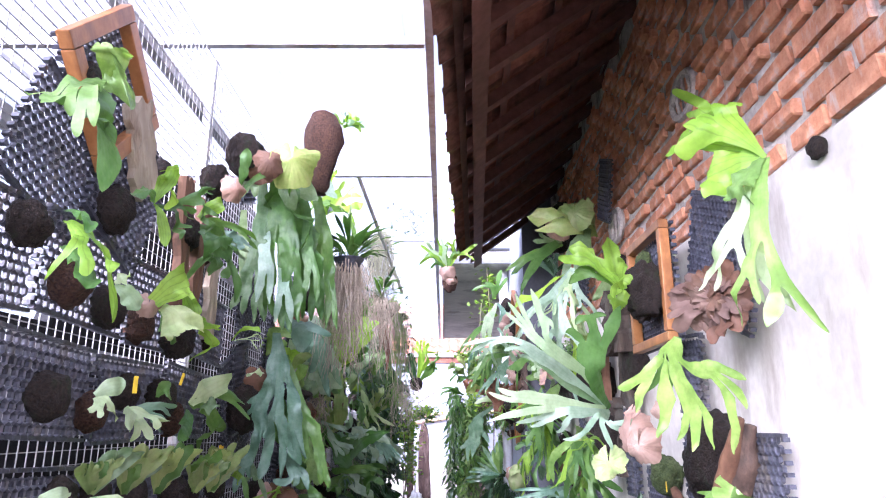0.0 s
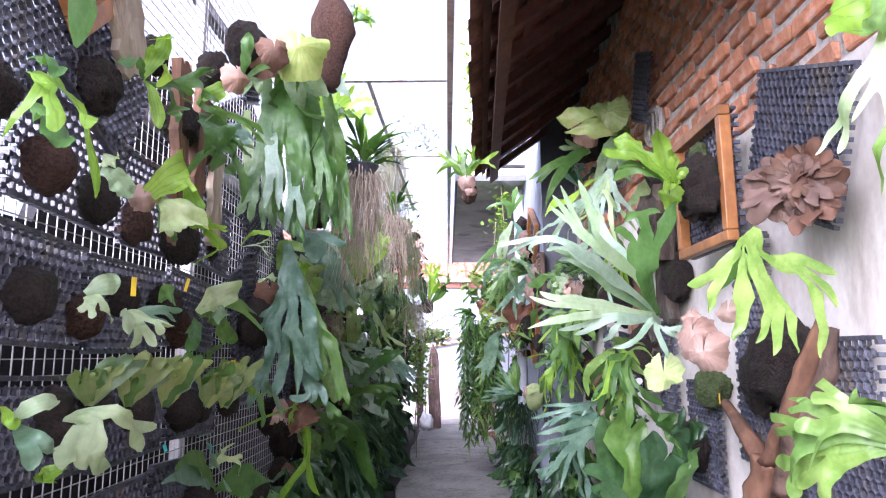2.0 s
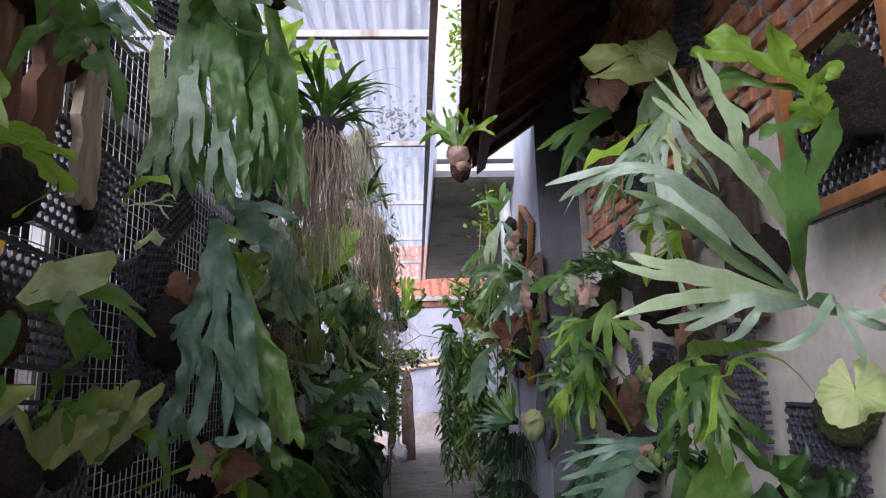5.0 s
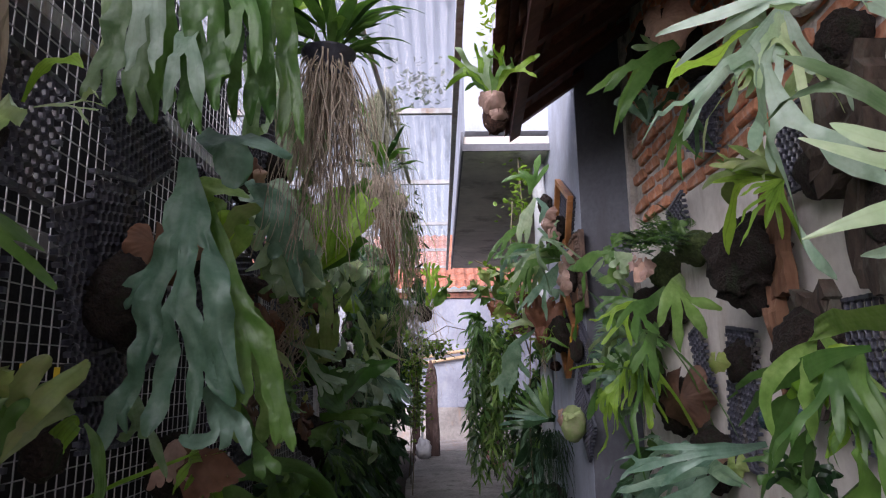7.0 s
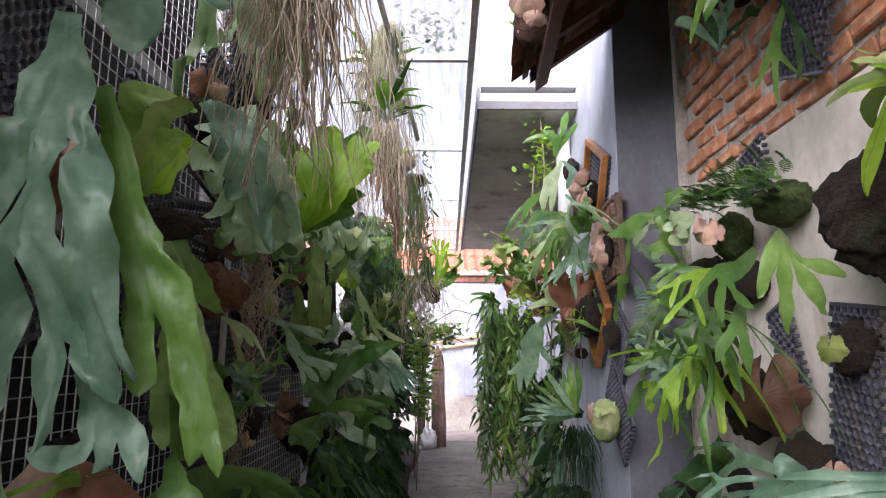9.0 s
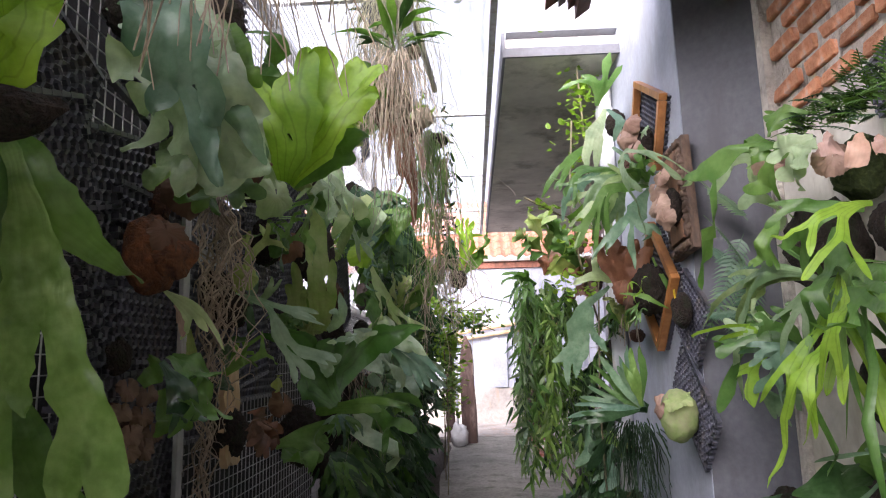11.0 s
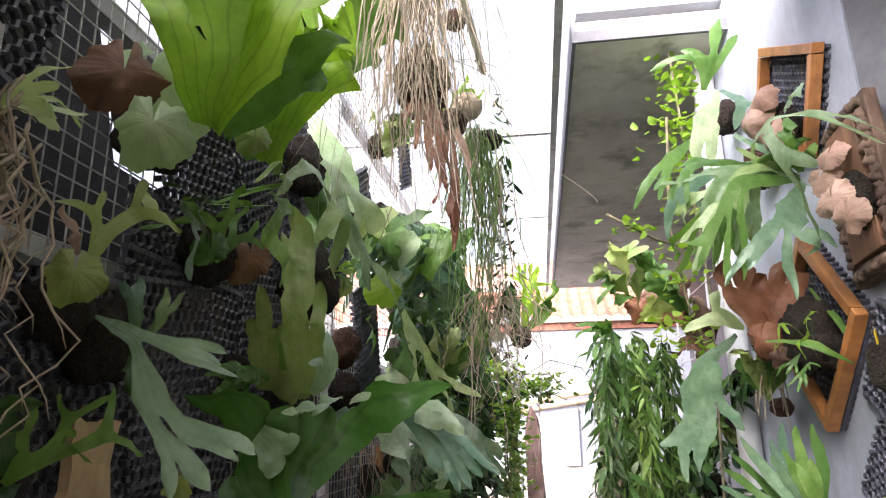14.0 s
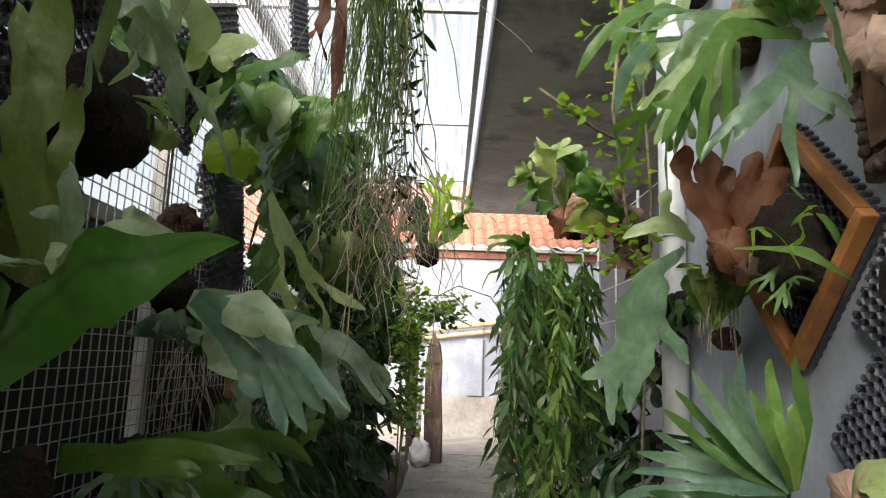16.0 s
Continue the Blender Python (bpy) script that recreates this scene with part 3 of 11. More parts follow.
def outline(style, rng, rel):
    """A forked blade, flat, one long: points (across, along) and the faces between them. rel: greatest width over length."""
    cells, base, levels, spread, _ = STYLES[style]
    pts, faces, fan = [], [], []
    blunt = 3.0 if style == "leaf" else 4.5 if style == "finger" else 7.0

    def grow(row, level, cx, cv, ang, w, pw):
        length, wend, forks = levels[level]
        length *= rng.uniform(0.62, 1.35) if level else 1.0
        last = forks == 0
        n = 7 if level == 0 else 6
        bend = radians(rng.uniform(-14, 14)) if level else radians(rng.uniform(-5, 5))
        m = len(row) - 1
        w_to = wend * (pw if level else rel)
        lobe = rng.uniform(0.85, 1.15) if level else 1.0
        ph, kk = rng.uniform(0, 6.3), rng.uniform(4, 7)
        for k in range(1, n + 1):
            f = 1 - (1 - k / n) ** 1.5 if last else k / n
            step = (f - (1 - (1 - (k - 1) / n) ** 1.5 if last else (k - 1) / n)) * length
            a = ang + bend * f
            cx += math.sin(a) * step
            cv += math.cos(a) * step
            ww = w + (w_to * lobe - w) * ((f * f * (3 - 2 * f)) if level == 0 else min(1, f * 1.5))
            if last:
                ww *= (1 + 0.16 * math.sin(math.pi * f)) * max(0.02, 1 - f ** blunt) ** 0.5
            ww *= 1 + 0.07 * math.sin(ph + f * kk)
            fresh = []
            for j in range(m + 1):
                u = (j / m - 0.5) * ww
                arc = 0.22 * ww * (1 - (2 * j / m - 1) ** 2) * f if last else 0
                pts.append((cx + u * math.cos(a) + arc * math.sin(a), cv - u * math.sin(a) + arc * math.cos(a)))
                fan.append(fan[row[j]])
                fresh.append(len(pts) - 1)
            for j in range(m):
                faces.append((row[j], row[j + 1], fresh[j + 1], fresh[j]))
            row = fresh
        if not last:
            cuts = [round(m * i / forks) for i in range(forks + 1)]
            if forks == 2 and m >= 6 and rng.random() < 0.5:
                cuts[1] += rng.choice((-1, 1))
            for i in range(forks):
                sub = row[cuts[i]:cuts[i + 1] + 1]
                if len(sub) < 2:
                    continue
                mid = (pts[sub[0]][0] + pts[sub[-1]][0]) / 2, (pts[sub[0]][1] + pts[sub[-1]][1]) / 2
                off = 0 if forks == 1 else (i / (forks - 1) - 0.5) * 2
                wide = math.dist(pts[sub[0]], pts[sub[-1]])
                grow(sub, level + 1, mid[0], mid[1], a + radians(off * spread * rng.uniform(0.75, 1.3) + rng.uniform(-4, 4)), wide, w_to)

    first = []
    for j in range(cells + 1):
        pts.append(((j / cells - 0.5) * base * rel, 0.0))
        fan.append(j / cells)
        first.append(j)
    grow(first, 0, 0.0, 0.0, 0.0, base * rel, rel)
    return relaxed(pts, faces, 2 if cells > 5 else 1, cells + 1), faces, fan


SLIM = {"strap": 0.78, "curtain": 0.8, "antler": 0.72, "finger": 0.66, "fan": 0.9, "broad": 0.85, "sheet": 0.92, "arm": 0.8, "drape": 0.8, "shell": 0.9, "leaf": 1.0, "tongue": 0.8}
frond_count = [0]


def frond(pl, p0, p1, w, bulge=(0, 0, 0.15), style="strap", mat=None, face=(0.0, -1.0, 0.25), name="frond", label="", cup=0.0, ruffle=1.0):
    """One blade from p0 to p1 on a bowed line; bulge: the bow's offset in lengths; w: its greatest width."""
    frond_count[0] += 1
    rng = random.Random(1000 + frond_count[0])
    p0, p1 = Vector(p0), Vector(p1)
    span = (p1 - p0).length
    w *= SLIM[style]
    pc = (p0 + p1) / 2 + Vector(bulge) * span * 1.3
    pts, faces, fan = outline(style, rng, w / span)
    top = max(v for _, v in pts)
    wide = STYLES[style][4] * ruffle * 2.7
    n_hint = (Vector(face) + Vector((rng.uniform(-0.35, 0.35), 0, rng.uniform(-0.3, 0.3)))).normalized()
    a1, a2, k1, k2 = rng.uniform(0, 6), rng.uniform(0, 6), rng.uniform(7, 12), rng.uniform(10, 17)
    twist = rng.uniform(-0.5, 0.5)
    if not cup:
        cup = rng.uniform(-0.5, 0.35)
    bm = bmesh.new()
    vs = []
    org = pl.matrix_world.translation
    for u, v in pts:
        s = v / top
        pos = p0 * (1 - s) ** 2 + pc * 2 * s * (1 - s) + p1 * s * s
        tan = ((pc - p0) * (1 - s) + (p1 - pc) * s).normalized()
        side = tan.cross(n_hint)
        if side.length < 0.15:
            side = tan.cross(Vector((0.8, 0.2, 0.5)))
        side.normalize()
        nor = side.cross(tan)
        ca, sa = math.cos(twist * s), math.sin(twist * s)
        side, nor = side * ca + nor * sa, nor * ca - side * sa
        x = u * span
        e = x / w
        wave = wide * w * (1.5 * math.sin(a1 + k1 * s + 2.0 * e) * abs(e) * (0.4 + s) + 0.8 * math.sin(a2 + k2 * s) * (0.2 + abs(e)) * s + 0.7 * math.sin(a1 + k2 * 1.9 * s + 7 * e) * abs(e))
        pos = pos + side * x + nor * (wave + cup * e * x * 0.9) + Vector((0, 0, -0.35 * w * e * e * s))
        lump = noise.noise(pos * 14 + Vector((a1, a2, 0))) * 0.10 + noise.noise(pos * 34) * 0.05
        pos = pos + nor * w * lump * (0.3 + s)
        vs.append(bm.verts.new(pos - org))
    uv = bm.loops.layers.uv.new("blade")
    for f in faces:
        fc = bm.faces.new([vs[i] for i in f])
        for lp, i in zip(fc.loops, f):
            lp[uv].uv = (fan[i], pts[i][1])
    return part(name, bm, mat or LEAF_GREEN, pl, label, True)


def stag(pl, base, tree, w0, mat=None, face=(0.15, -0.95, 0.15), ruffle=1.0, seed=0, name="frond", cells=4, label=""):
    """A forked blade that grows limb by limb. tree: (where the limb ends, its width there, the limbs that spring from it, in
    order across the blade); a limb with none ends in a rounded lobe. w0: the width at the stalk."""
    frond_count[0] += 1
    rng = random.Random(5000 + frond_count[0] + seed)
    org = pl.matrix_world.translation
    hint = Vector(face).normalized()

    def tips(node):
        return sum(tips(n) for n in node[2]) if len(node) > 2 and node[2] else 1

    pts, faces, fan, hang = [], [], [], []
    cross = tips(tree) * cells

    def across(tan):
        side = tan.cross(hint)
        return side.normalized() if side.length > 0.12 else tan.cross(Vector((0.8, 0.2, 0.5))).normalized()

    def grow(row, at, tan, w, node, depth):
        end, w1, limbs = Vector(node[0]), node[1], node[2] if len(node) > 2 else ()
        span = (end - at).length
        m = len(row) - 1
        n = max(5, min(12, int(span / 0.035)))
        first = at + tan * span * 0.45
        bow = across((end - at).normalized()) * rng.uniform(-0.05, 0.05) * span
        ph = rng.uniform(0, 6)
        for k in range(1, n + 1):
            s = k / n if limbs else 1 - (1 - k / n) ** 1.4
            p = at * (1 - s) ** 2 + (first + bow) * 2 * s * (1 - s) + end * s * s
            d = ((first + bow - at) * (1 - s) + (end - first - bow) * s).normalized()
            side = across(d)
            if limbs:
                ww = w + (w1 - w) * s * s * (3 - 2 * s)
            else:
                ww = (w + (w1 - w) * min(1, s * 1.6)) * (1 + 0.14 * math.sin(math.pi * s)) * max(0.02, 1 - s ** 6) ** 0.5
            ww *= 1 + 0.08 * math.sin(ph + s * 7)
            fresh = []
            for j in range(m + 1):
                u = j / m - 0.5
                bulge = 0.20 * ww * (1 - 4 * u * u) * s if not limbs else 0
                pts.append(tuple(p + side * u * ww + d * bulge))
                fan.append(fan[row[j]])
                hang.append((side.cross(d), u, depth + s, side * ww))
                fresh.append(len(pts) - 1)
            for j in range(m):
                faces.append((row[j], row[j + 1], fresh[j + 1], fresh[j]))
            row = fresh
        if limbs:
            lo = 0
            for limb in limbs:
                hi = lo + round(m * tips(limb) / sum(tips(q) for q in limbs))
                sub = row[lo:min(hi, m) + 1]
                mid = (Vector(pts[sub[0]]) + Vector(pts[sub[-1]])) / 2
                out = (d * 0.75 + (Vector(limb[0]) - mid).normalized() * 0.6).normalized()
                grow(sub, mid, out, (Vector(pts[sub[0]]) - Vector(pts[sub[-1]])).length, limb, depth + 1)
                lo = min(hi, m)

    base = Vector(base)
    tan = (Vector(tree[0]) - base).normalized()
    side = across(tan)
    for j in range(cross + 1):
        pts.append(tuple(base + side * (j / cross - 0.5) * w0))
        fan.append(j / cross)
        hang.append((side.cross(tan), j / cross - 0.5, 0, side * w0))
    grow(list(range(cross + 1)), base, tan, w0, tree, 0)
    soft = relaxed(pts, faces, 2, cross + 1)
    wide = max(n for n in (w0, tree[1]))
    bm = bmesh.new()
    vs = []
    off = Vector((rng.uniform(0, 9), rng.uniform(0, 9), rng.uniform(0, 9)))
    a1, k1 = rng.uniform(0, 6), 0.55 / max(wide, 0.03)
    for q, (nor, u, s, wing) in zip(soft, hang):
        q = Vector(q)
        q += wing * u * (noise.noise(q * 17 + off) * 0.42 + noise.noise(q * 44 + off) * 0.22) * min(1.0, s)
        q += wing * noise.noise(q * 7 - off) * 0.30 * min(1.0, s * 0.7)
        big = noise.noise(q * 5 + off) * 0.55 + noise.noise(q * 15 + off) * 0.30 + noise.noise(q * 38 + off) * 0.10
        edge = math.sin(a1 + (q.z * 1.6 + q.x + q.y) * k1 * 6.0) * abs(u) * 0.5
        q += nor * wide * 0.62 * ruffle * (big + edge) * min(1.0, 0.25 + s * 0.8)
        vs.append(bm.verts.new(q - org))
    uv = bm.loops.layers.uv.new("blade")
    for f in faces:
        fc = bm.faces.new([vs[i] for i in f])
        for lp, i in zip(fc.loops, f):
            lp[uv].uv = (fan[i], hang[i][2] * 0.4)
    return part(name, bm, mat or LEAF_GREEN, pl, label, True)


def olive_fan(pl, c, h, seed):
    """Upright ruffled shield fronds that fan out above a small root ball."""
    rng = random.Random(seed)
    base = Vector(c) + Vector((0.05, -0.02, -0.01))
    for k, lean in enumerate((-0.9, -0.35, 0.25, 0.8)):
        ln = h * rng.uniform(0.75, 1.15)
        out = rng.uniform(0.25, 0.6)
        mid = base + Vector((out * 0.55, lean * 0.5 - 0.1, 0.62)) * ln
        tips = [(base + Vector((out + 0.1 * j, lean + (j - 1) * 0.42 - 0.15, rng.uniform(0.85, 1.1))) * ln, ln * rng.uniform(0.22, 0.34)) for j in range(3)]
        stag(pl, base, (mid, ln * 0.62, tips), ln * 0.16, (SHIELD_GREEN, LEAF_GREEN, SHIELD_GREEN, LEAF_GREY)[k], (0.75, -0.8, 0.25), 1.1, seed)


def plant(at, name="staghorn_fern", label="green staghorn fern mounted on the wall", category="fern", group=""):
    return thing(name, label, category, group, Matrix.Translation(at))


def lumpy(bm, centre, radii, seed=0, rough=0.18, sub=3):
    made = bmesh.ops.create_icosphere(bm, subdivisions=sub, radius=1.0)
    off = Vector((seed * 7.31, seed * 3.7, seed))
    for v in made["verts"]:
        d = v.co.normalized()
        k = 1 + rough * noise.noise(d * 1.6 + off) + rough * 0.6 * noise.noise(d * 5 + off) + rough * 0.4 * noise.noise(d * 11 + off) + rough * 0.3 * noise.noise(d * 23 + off)
        v.co = Vector(centre) + Vector((d.x * radii[0], d.y * radii[1], d.z * radii[2])) * k


def ball(pl, c, r, mat=None, name="root_ball", squash=(0.8, 1, 1), seed=0, label="", rough=0.2):
    bm = bmesh.new()
    lumpy(bm, Vector(c) - pl.matrix_world.translation, [r * s for s in squash], seed + c[1] * 5.0, rough, 4 if r > 0.07 else 3)
    return part(name, bm, mat or COIR, pl, label, True)


def shield(pl, c, r, normal, mat=None, label="", seed=0, deep=0.45, name="shield_frond", fill=0.96):
    """A round cupped frond, ribbed and torn at its rim, pressed over the roots."""
    rng = random.Random(int(seed * 17 + c[1] * 100))
    n = Vector(normal).normalized()
    a = n.cross(Vector((0, 0, 1)))
    a = a.normalized() if a.length > 0.1 else Vector((1, 0, 0))
    b = a.cross(n) * -1
    bm = bmesh.new()
    rows = []
    org = Vector(c) - pl.matrix_world.translation
    turns, rings = 72, 8
    ph = rng.uniform(0, 6)
    for i in range(rings + 1):
        s = i / rings
        row = []
        for k in range(turns + 1):
            th = -math.pi * fill + 2 * math.pi * fill * k / turns + math.pi / 2
            edge = Vector((math.cos(th), math.sin(th), ph))
            rim = 1 + 0.30 * noise.noise(edge * 1.1) * s + 0.16 * noise.noise(edge * 3.1) * s * s + 0.07 * noise.noise(edge * 9) * s ** 3
            rib = 0.05 * r * math.sin(th * 23 + ph) * s + 0.03 * r * math.sin(th * 41) * s * s
            rad = r * s * rim
            q = Vector((math.cos(th) * s, math.sin(th) * s, ph))
            h = r * deep * (1 - s * s * 1.15) + 0.16 * r * math.sin(4 * th + ph) * s ** 3 + rib * 0.5 + r * 0.13 * noise.noise(q * 2.0) * s + r * 0.04 * noise.noise(q * 6)
            row.append(bm.verts.new(org + a * math.cos(th) * rad + b * math.sin(th) * rad + n * h))
        rows.append(row)
    for r0_, r1_ in zip(rows, rows[1:]):
        for k in range(turns):
            bm.faces.new((r0_[k], r0_[k + 1], r1_[k + 1], r1_[k]))
    bmesh.ops.remove_doubles(bm, verts=bm.verts[:], dist=0.0008)
    return part(name, bm, mat or SHIELD_PINK, pl, label, True)


def strands(pl, top, spread, length, count, mat, seed, thick=0.0025, name="root_tangle", wild=0.05, label="", group_pull=0.0):
    """Many thin hanging roots or shoots in one part."""
    rng = random.Random(seed)
    bm = bmesh.new()
    org = pl.matrix_world.translation
    for i in range(count):
        x, y = rng.gauss(0, spread[0]), rng.gauss(0, spread[1])
        ln = length * rng.uniform(0.35, 1.0)
        p = Vector(top) + Vector((x * 0.5, y * 0.5, rng.uniform(-0.03, 0.03))) - org
        pts, n = [p.copy()], 13
        dx, dy = rng.gauss(0, wild), rng.gauss(0, wild)
        for k in range(1, n + 1):
            dx = dx * 0.72 + rng.gauss(0, wild * 0.9)
            dy = dy * 0.72 + rng.gauss(0, wild * 0.9)
            out = 1.0 / (1 + k)
            p = p + Vector((dx * ln / n * 4 + x * out * 0.2, dy * ln / n * 4 + y * out * 0.2, -ln / n * rng.uniform(0.6, 1.3)))
            pts.append(p.copy())
        th = thick * rng.uniform(0.6, 1.5)
        tube(bm, pts, [th * (1 - 0.6 * k / n) for k in range(n + 1)], 3, False)
    return tagged(part(name, bm, mat, pl, label, True), kind="stuff")


def roots(pl, top, spread, length, count, mat, seed):
    """A tangle of bare kinked roots that draws together downwards, with side rootlets."""
    rng = random.Random(seed)
    bm = bmesh.new()
    org = pl.matrix_world.translation
    for i in range(count):
        a = rng.uniform(0, 6.283)
        r = spread * rng.uniform(0.1, 1.0)
        base = Vector(top) - org + Vector((math.cos(a) * r * 0.5, math.sin(a) * r, rng.uniform(-0.05, 0.02)))
        ln = length * (rng.uniform(0.7, 1.05) if i % 3 == 0 else rng.uniform(0.2, 0.6))
        n = max(6, int(ln / 0.026))
        kx, ky = 0.0, 0.0
        pts = [base]
        for k in range(1, n + 1):
            f = k / n
            kx, ky = kx * 0.45 + rng.gauss(0, 0.013), ky * 0.45 + rng.gauss(0, 0.016)
            pull = 1 - 0.75 * min(1, f * 1.5) if i % 3 == 0 else 1 + 0.7 * math.sin(f * 3.1)
            pts.append(Vector((base.x * pull + kx, base.y * pull + ky, base.z - ln * f)))
        th = rng.uniform(0.0016, 0.0034)
        tube(bm, pts, [th * (1.1 - 0.5 * k / n) for k in range(n + 1)], 4, False)
        for j in range(2, n - 1, 3):
            d = Vector((rng.uniform(-0.02, 0.03), rng.uniform(-0.045, 0.045), rng.uniform(-0.04, 0.0)))
            tube(bm, [pts[j], pts[j] + d * 0.6 + Vector((0, 0, 0.006)), pts[j] + d], [0.0014, 0.0011, 0.0006], 3, False)
    return tagged(part("root_tangle", bm, mat, pl, "", True), kind="stuff")


def auto_fronds(pl, base, count, length, width, out, seed, style="strap", mats=None, droop=0.6, rise=0.3, fanout=1.0, face=(0, -1, 0.25)):
    """Fronds that spring from base along out and sideways, rise and then hang by droop."""
    rng = random.Random(seed)
    out = Vector(out).normalized()
    side = out.cross(Vector((0, 0, 1))).normalized()
    for i in range(count):
        a = ((i + 0.5) / count - 0.5) * 2 * fanout + rng.uniform(-0.25, 0.25)
        d = (out * math.cos(a * 1.1) + side * math.sin(a * 1.1)).normalized()
        ln = length * rng.uniform(0.65, 1.1)
        hz = rng.uniform(0.75, 1.15)
        tip = Vector(base) + d * ln * (0.75 - 0.35 * droop) * hz + Vector((0, 0, ln * (rise - droop) * rng.uniform(0.7, 1.2)))
        st = Vector(base) + side * rng.uniform(-0.02, 0.02) + Vector((0, 0, rng.uniform(-0.02, 0.02)))
        frond(pl, st, tip, width * rng.uniform(0.75, 1.15), (d.x * 0.12, d.y * 0.12, 0.10 + 0.22 * rise + 0.12 * droop), style, rng.choice(mats or [LEAF_GREEN]), face)


mat_meshes = {}
mat_count = [0]


def cell_mat(at, wide, high, normal_x=1, spin=0.0, yaw=0.0, label="black plastic honeycomb mat with round holes", holder=None, pitch=0.03, group="honeycomb mats"):
    """A black plastic honeycomb mat, lying on the plane x = const, with pegs round its rim."""
    key = (round(wide, 2), round(high, 2), pitch)
    if key not in mat_meshes:
        bm = bmesh.new()
        dy, dz = pitch, pitch * 0.866
        thick = 0.014
        ro, ri = pitch * 0.5774, pitch * 0.44
        nr = int(high / dz)
        for r in range(nr):
            for c in range(int(wide / dy)):
                cy = -wide / 2 + (c + 0.5 + (0.5 if r % 2 else 0)) * dy
                cz = -high / 2 + (r + 0.5) * dz
                fo, fi, bi = [], [], []
                for k in range(6):
                    a = math.pi / 6 + k * math.pi / 3
                    ca, sa = math.cos(a), math.sin(a)
                    fo.append(bm.verts.new((0.0, cy + ro * ca, cz + ro * sa)))
                    fi.append(bm.verts.new((-0.004, cy + ri * ca, cz + ri * sa)))
                    bi.append(bm.verts.new((-thick, cy + ri * 0.96 * ca, cz + ri * 0.96 * sa)))
                for k in range(6):
                    j = (k + 1) % 6
                    bm.faces.new((fo[k], fo[j], fi[j], fi[k]))
                    bm.faces.new((fi[k], fi[j], bi[j], bi[k]))
        pegs = []
        n_y, n_z = int(wide / 0.03), int(high / 0.03)
        for i in range(n_y):
            for z in (-high / 2 - 0.006, high / 2 - 0.004):
                pegs.append((-wide / 2 + (i + 0.5) * 0.03, z))
        for i in range(n_z):
            for y in (-wide / 2, wide / 2 + pitch * 0.5):
                pegs.append((y, -high / 2 + (i + 0.5) * 0.03))
        # toothed rim: one strip whose teeth stand out from the sheet
        for y, z in pegs:
            add_box(bm, -0.018, 0.001, y - 0.006, y + 0.006, z - 0.006, z + 0.006)
        for a_, b_, c_, d_ in ((-wide / 2, wide / 2 + pitch * 0.5, -high / 2 - 0.011, -high / 2 - 0.001), (-wide / 2, wide / 2 + pitch * 0.5, high / 2 - 0.009, high / 2 + 0.001)):
            add_box(bm, -0.016, 0.0, a_, b_, c_, d_)
        bmesh.ops.remove_doubles(bm, verts=bm.verts[:], dist=0.0006)
        me = bpy.data.meshes.new("honeycomb_mat")
        bm.to_mesh(me)
        bm.free()
        me.materials.append(BLACK_PLASTIC)
        mat_meshes[key] = me
    mat_count[0] += 1
    at = (at[0] + normal_x * 0.005 * (mat_count[0] % 5), at[1], at[2])
    m = Matrix.Translation(at) @ Euler((0, 0, radians(yaw + (0 if normal_x > 0 else 180)))).to_matrix().to_4x4() @ Euler((radians(spin), 0, 0)).to_matrix().to_4x4()
    if holder is not None:
        ob = new("mesh_sheet", mat_meshes[key])
        ob.parent = holder
        ob.matrix_world = m
        return ob
    ob = new("honeycomb_mat", mat_meshes[key])
    ob.matrix_world = m
    return tagged(ob, label, "plastic mat", group)


def board(name, label, at, wide, high, thick, mat, spin=0, yaw=0, seed=1, rough=0.012, category="board", bark=False):
    """A slab standing in the plane x = const, with uneven edges and face."""
    rng = random.Random(seed)
    bm = bmesh.new()
    ny, nz = 6, 10
    f, b = [], []
    for i in range(nz + 1):
        edge = rng.uniform(-rough, rough)
        fr, br = [], []
        for j in range(ny + 1):
            y = (j / ny - 0.5) * wide * (1 + edge * (2 if j in (0, ny) else 0)) + (rng.uniform(-rough, rough) if j in (0, ny) else 0)
            z = (i / nz - 0.5) * high + (rng.uniform(-rough, rough) * 1.5 if i in (0, nz) else 0)
            dpt = (rng.uniform(-1, 1) * (0.012 if bark else rough * 0.3))
            fr.append(bm.verts.new((thick + dpt, y, z)))
            br.append(bm.verts.new((0, y, z)))
        f.append(fr), b.append(br)
    for i in range(nz):
        for j in range(ny):
            bm.faces.new((f[i][j], f[i][j + 1], f[i + 1][j + 1], f[i + 1][j]))
            bm.faces.new((b[i][j], b[i + 1][j], b[i + 1][j + 1], b[i][j + 1]))
    for i in range(nz):
        bm.faces.new((f[i][0], f[i + 1][0], b[i + 1][0], b[i][0]))
        bm.faces.new((f[i][ny], b[i][ny], b[i + 1][ny], f[i + 1][ny]))
    for j in range(ny):
        bm.faces.new((f[0][j], b[0][j], b[0][j + 1], f[0][j + 1]))
        bm.faces.new((f[nz][j], f[nz][j + 1], b[nz][j + 1], b[nz][j]))
    ob = part(name, bm, mat)
    ob.matrix_world = Matrix.Translation(at) @ Euler((0, 0, radians(yaw))).to_matrix().to_4x4() @ Euler((radians(spin), 0, 0)).to_matrix().to_4x4()
    return tagged(ob, label, category)


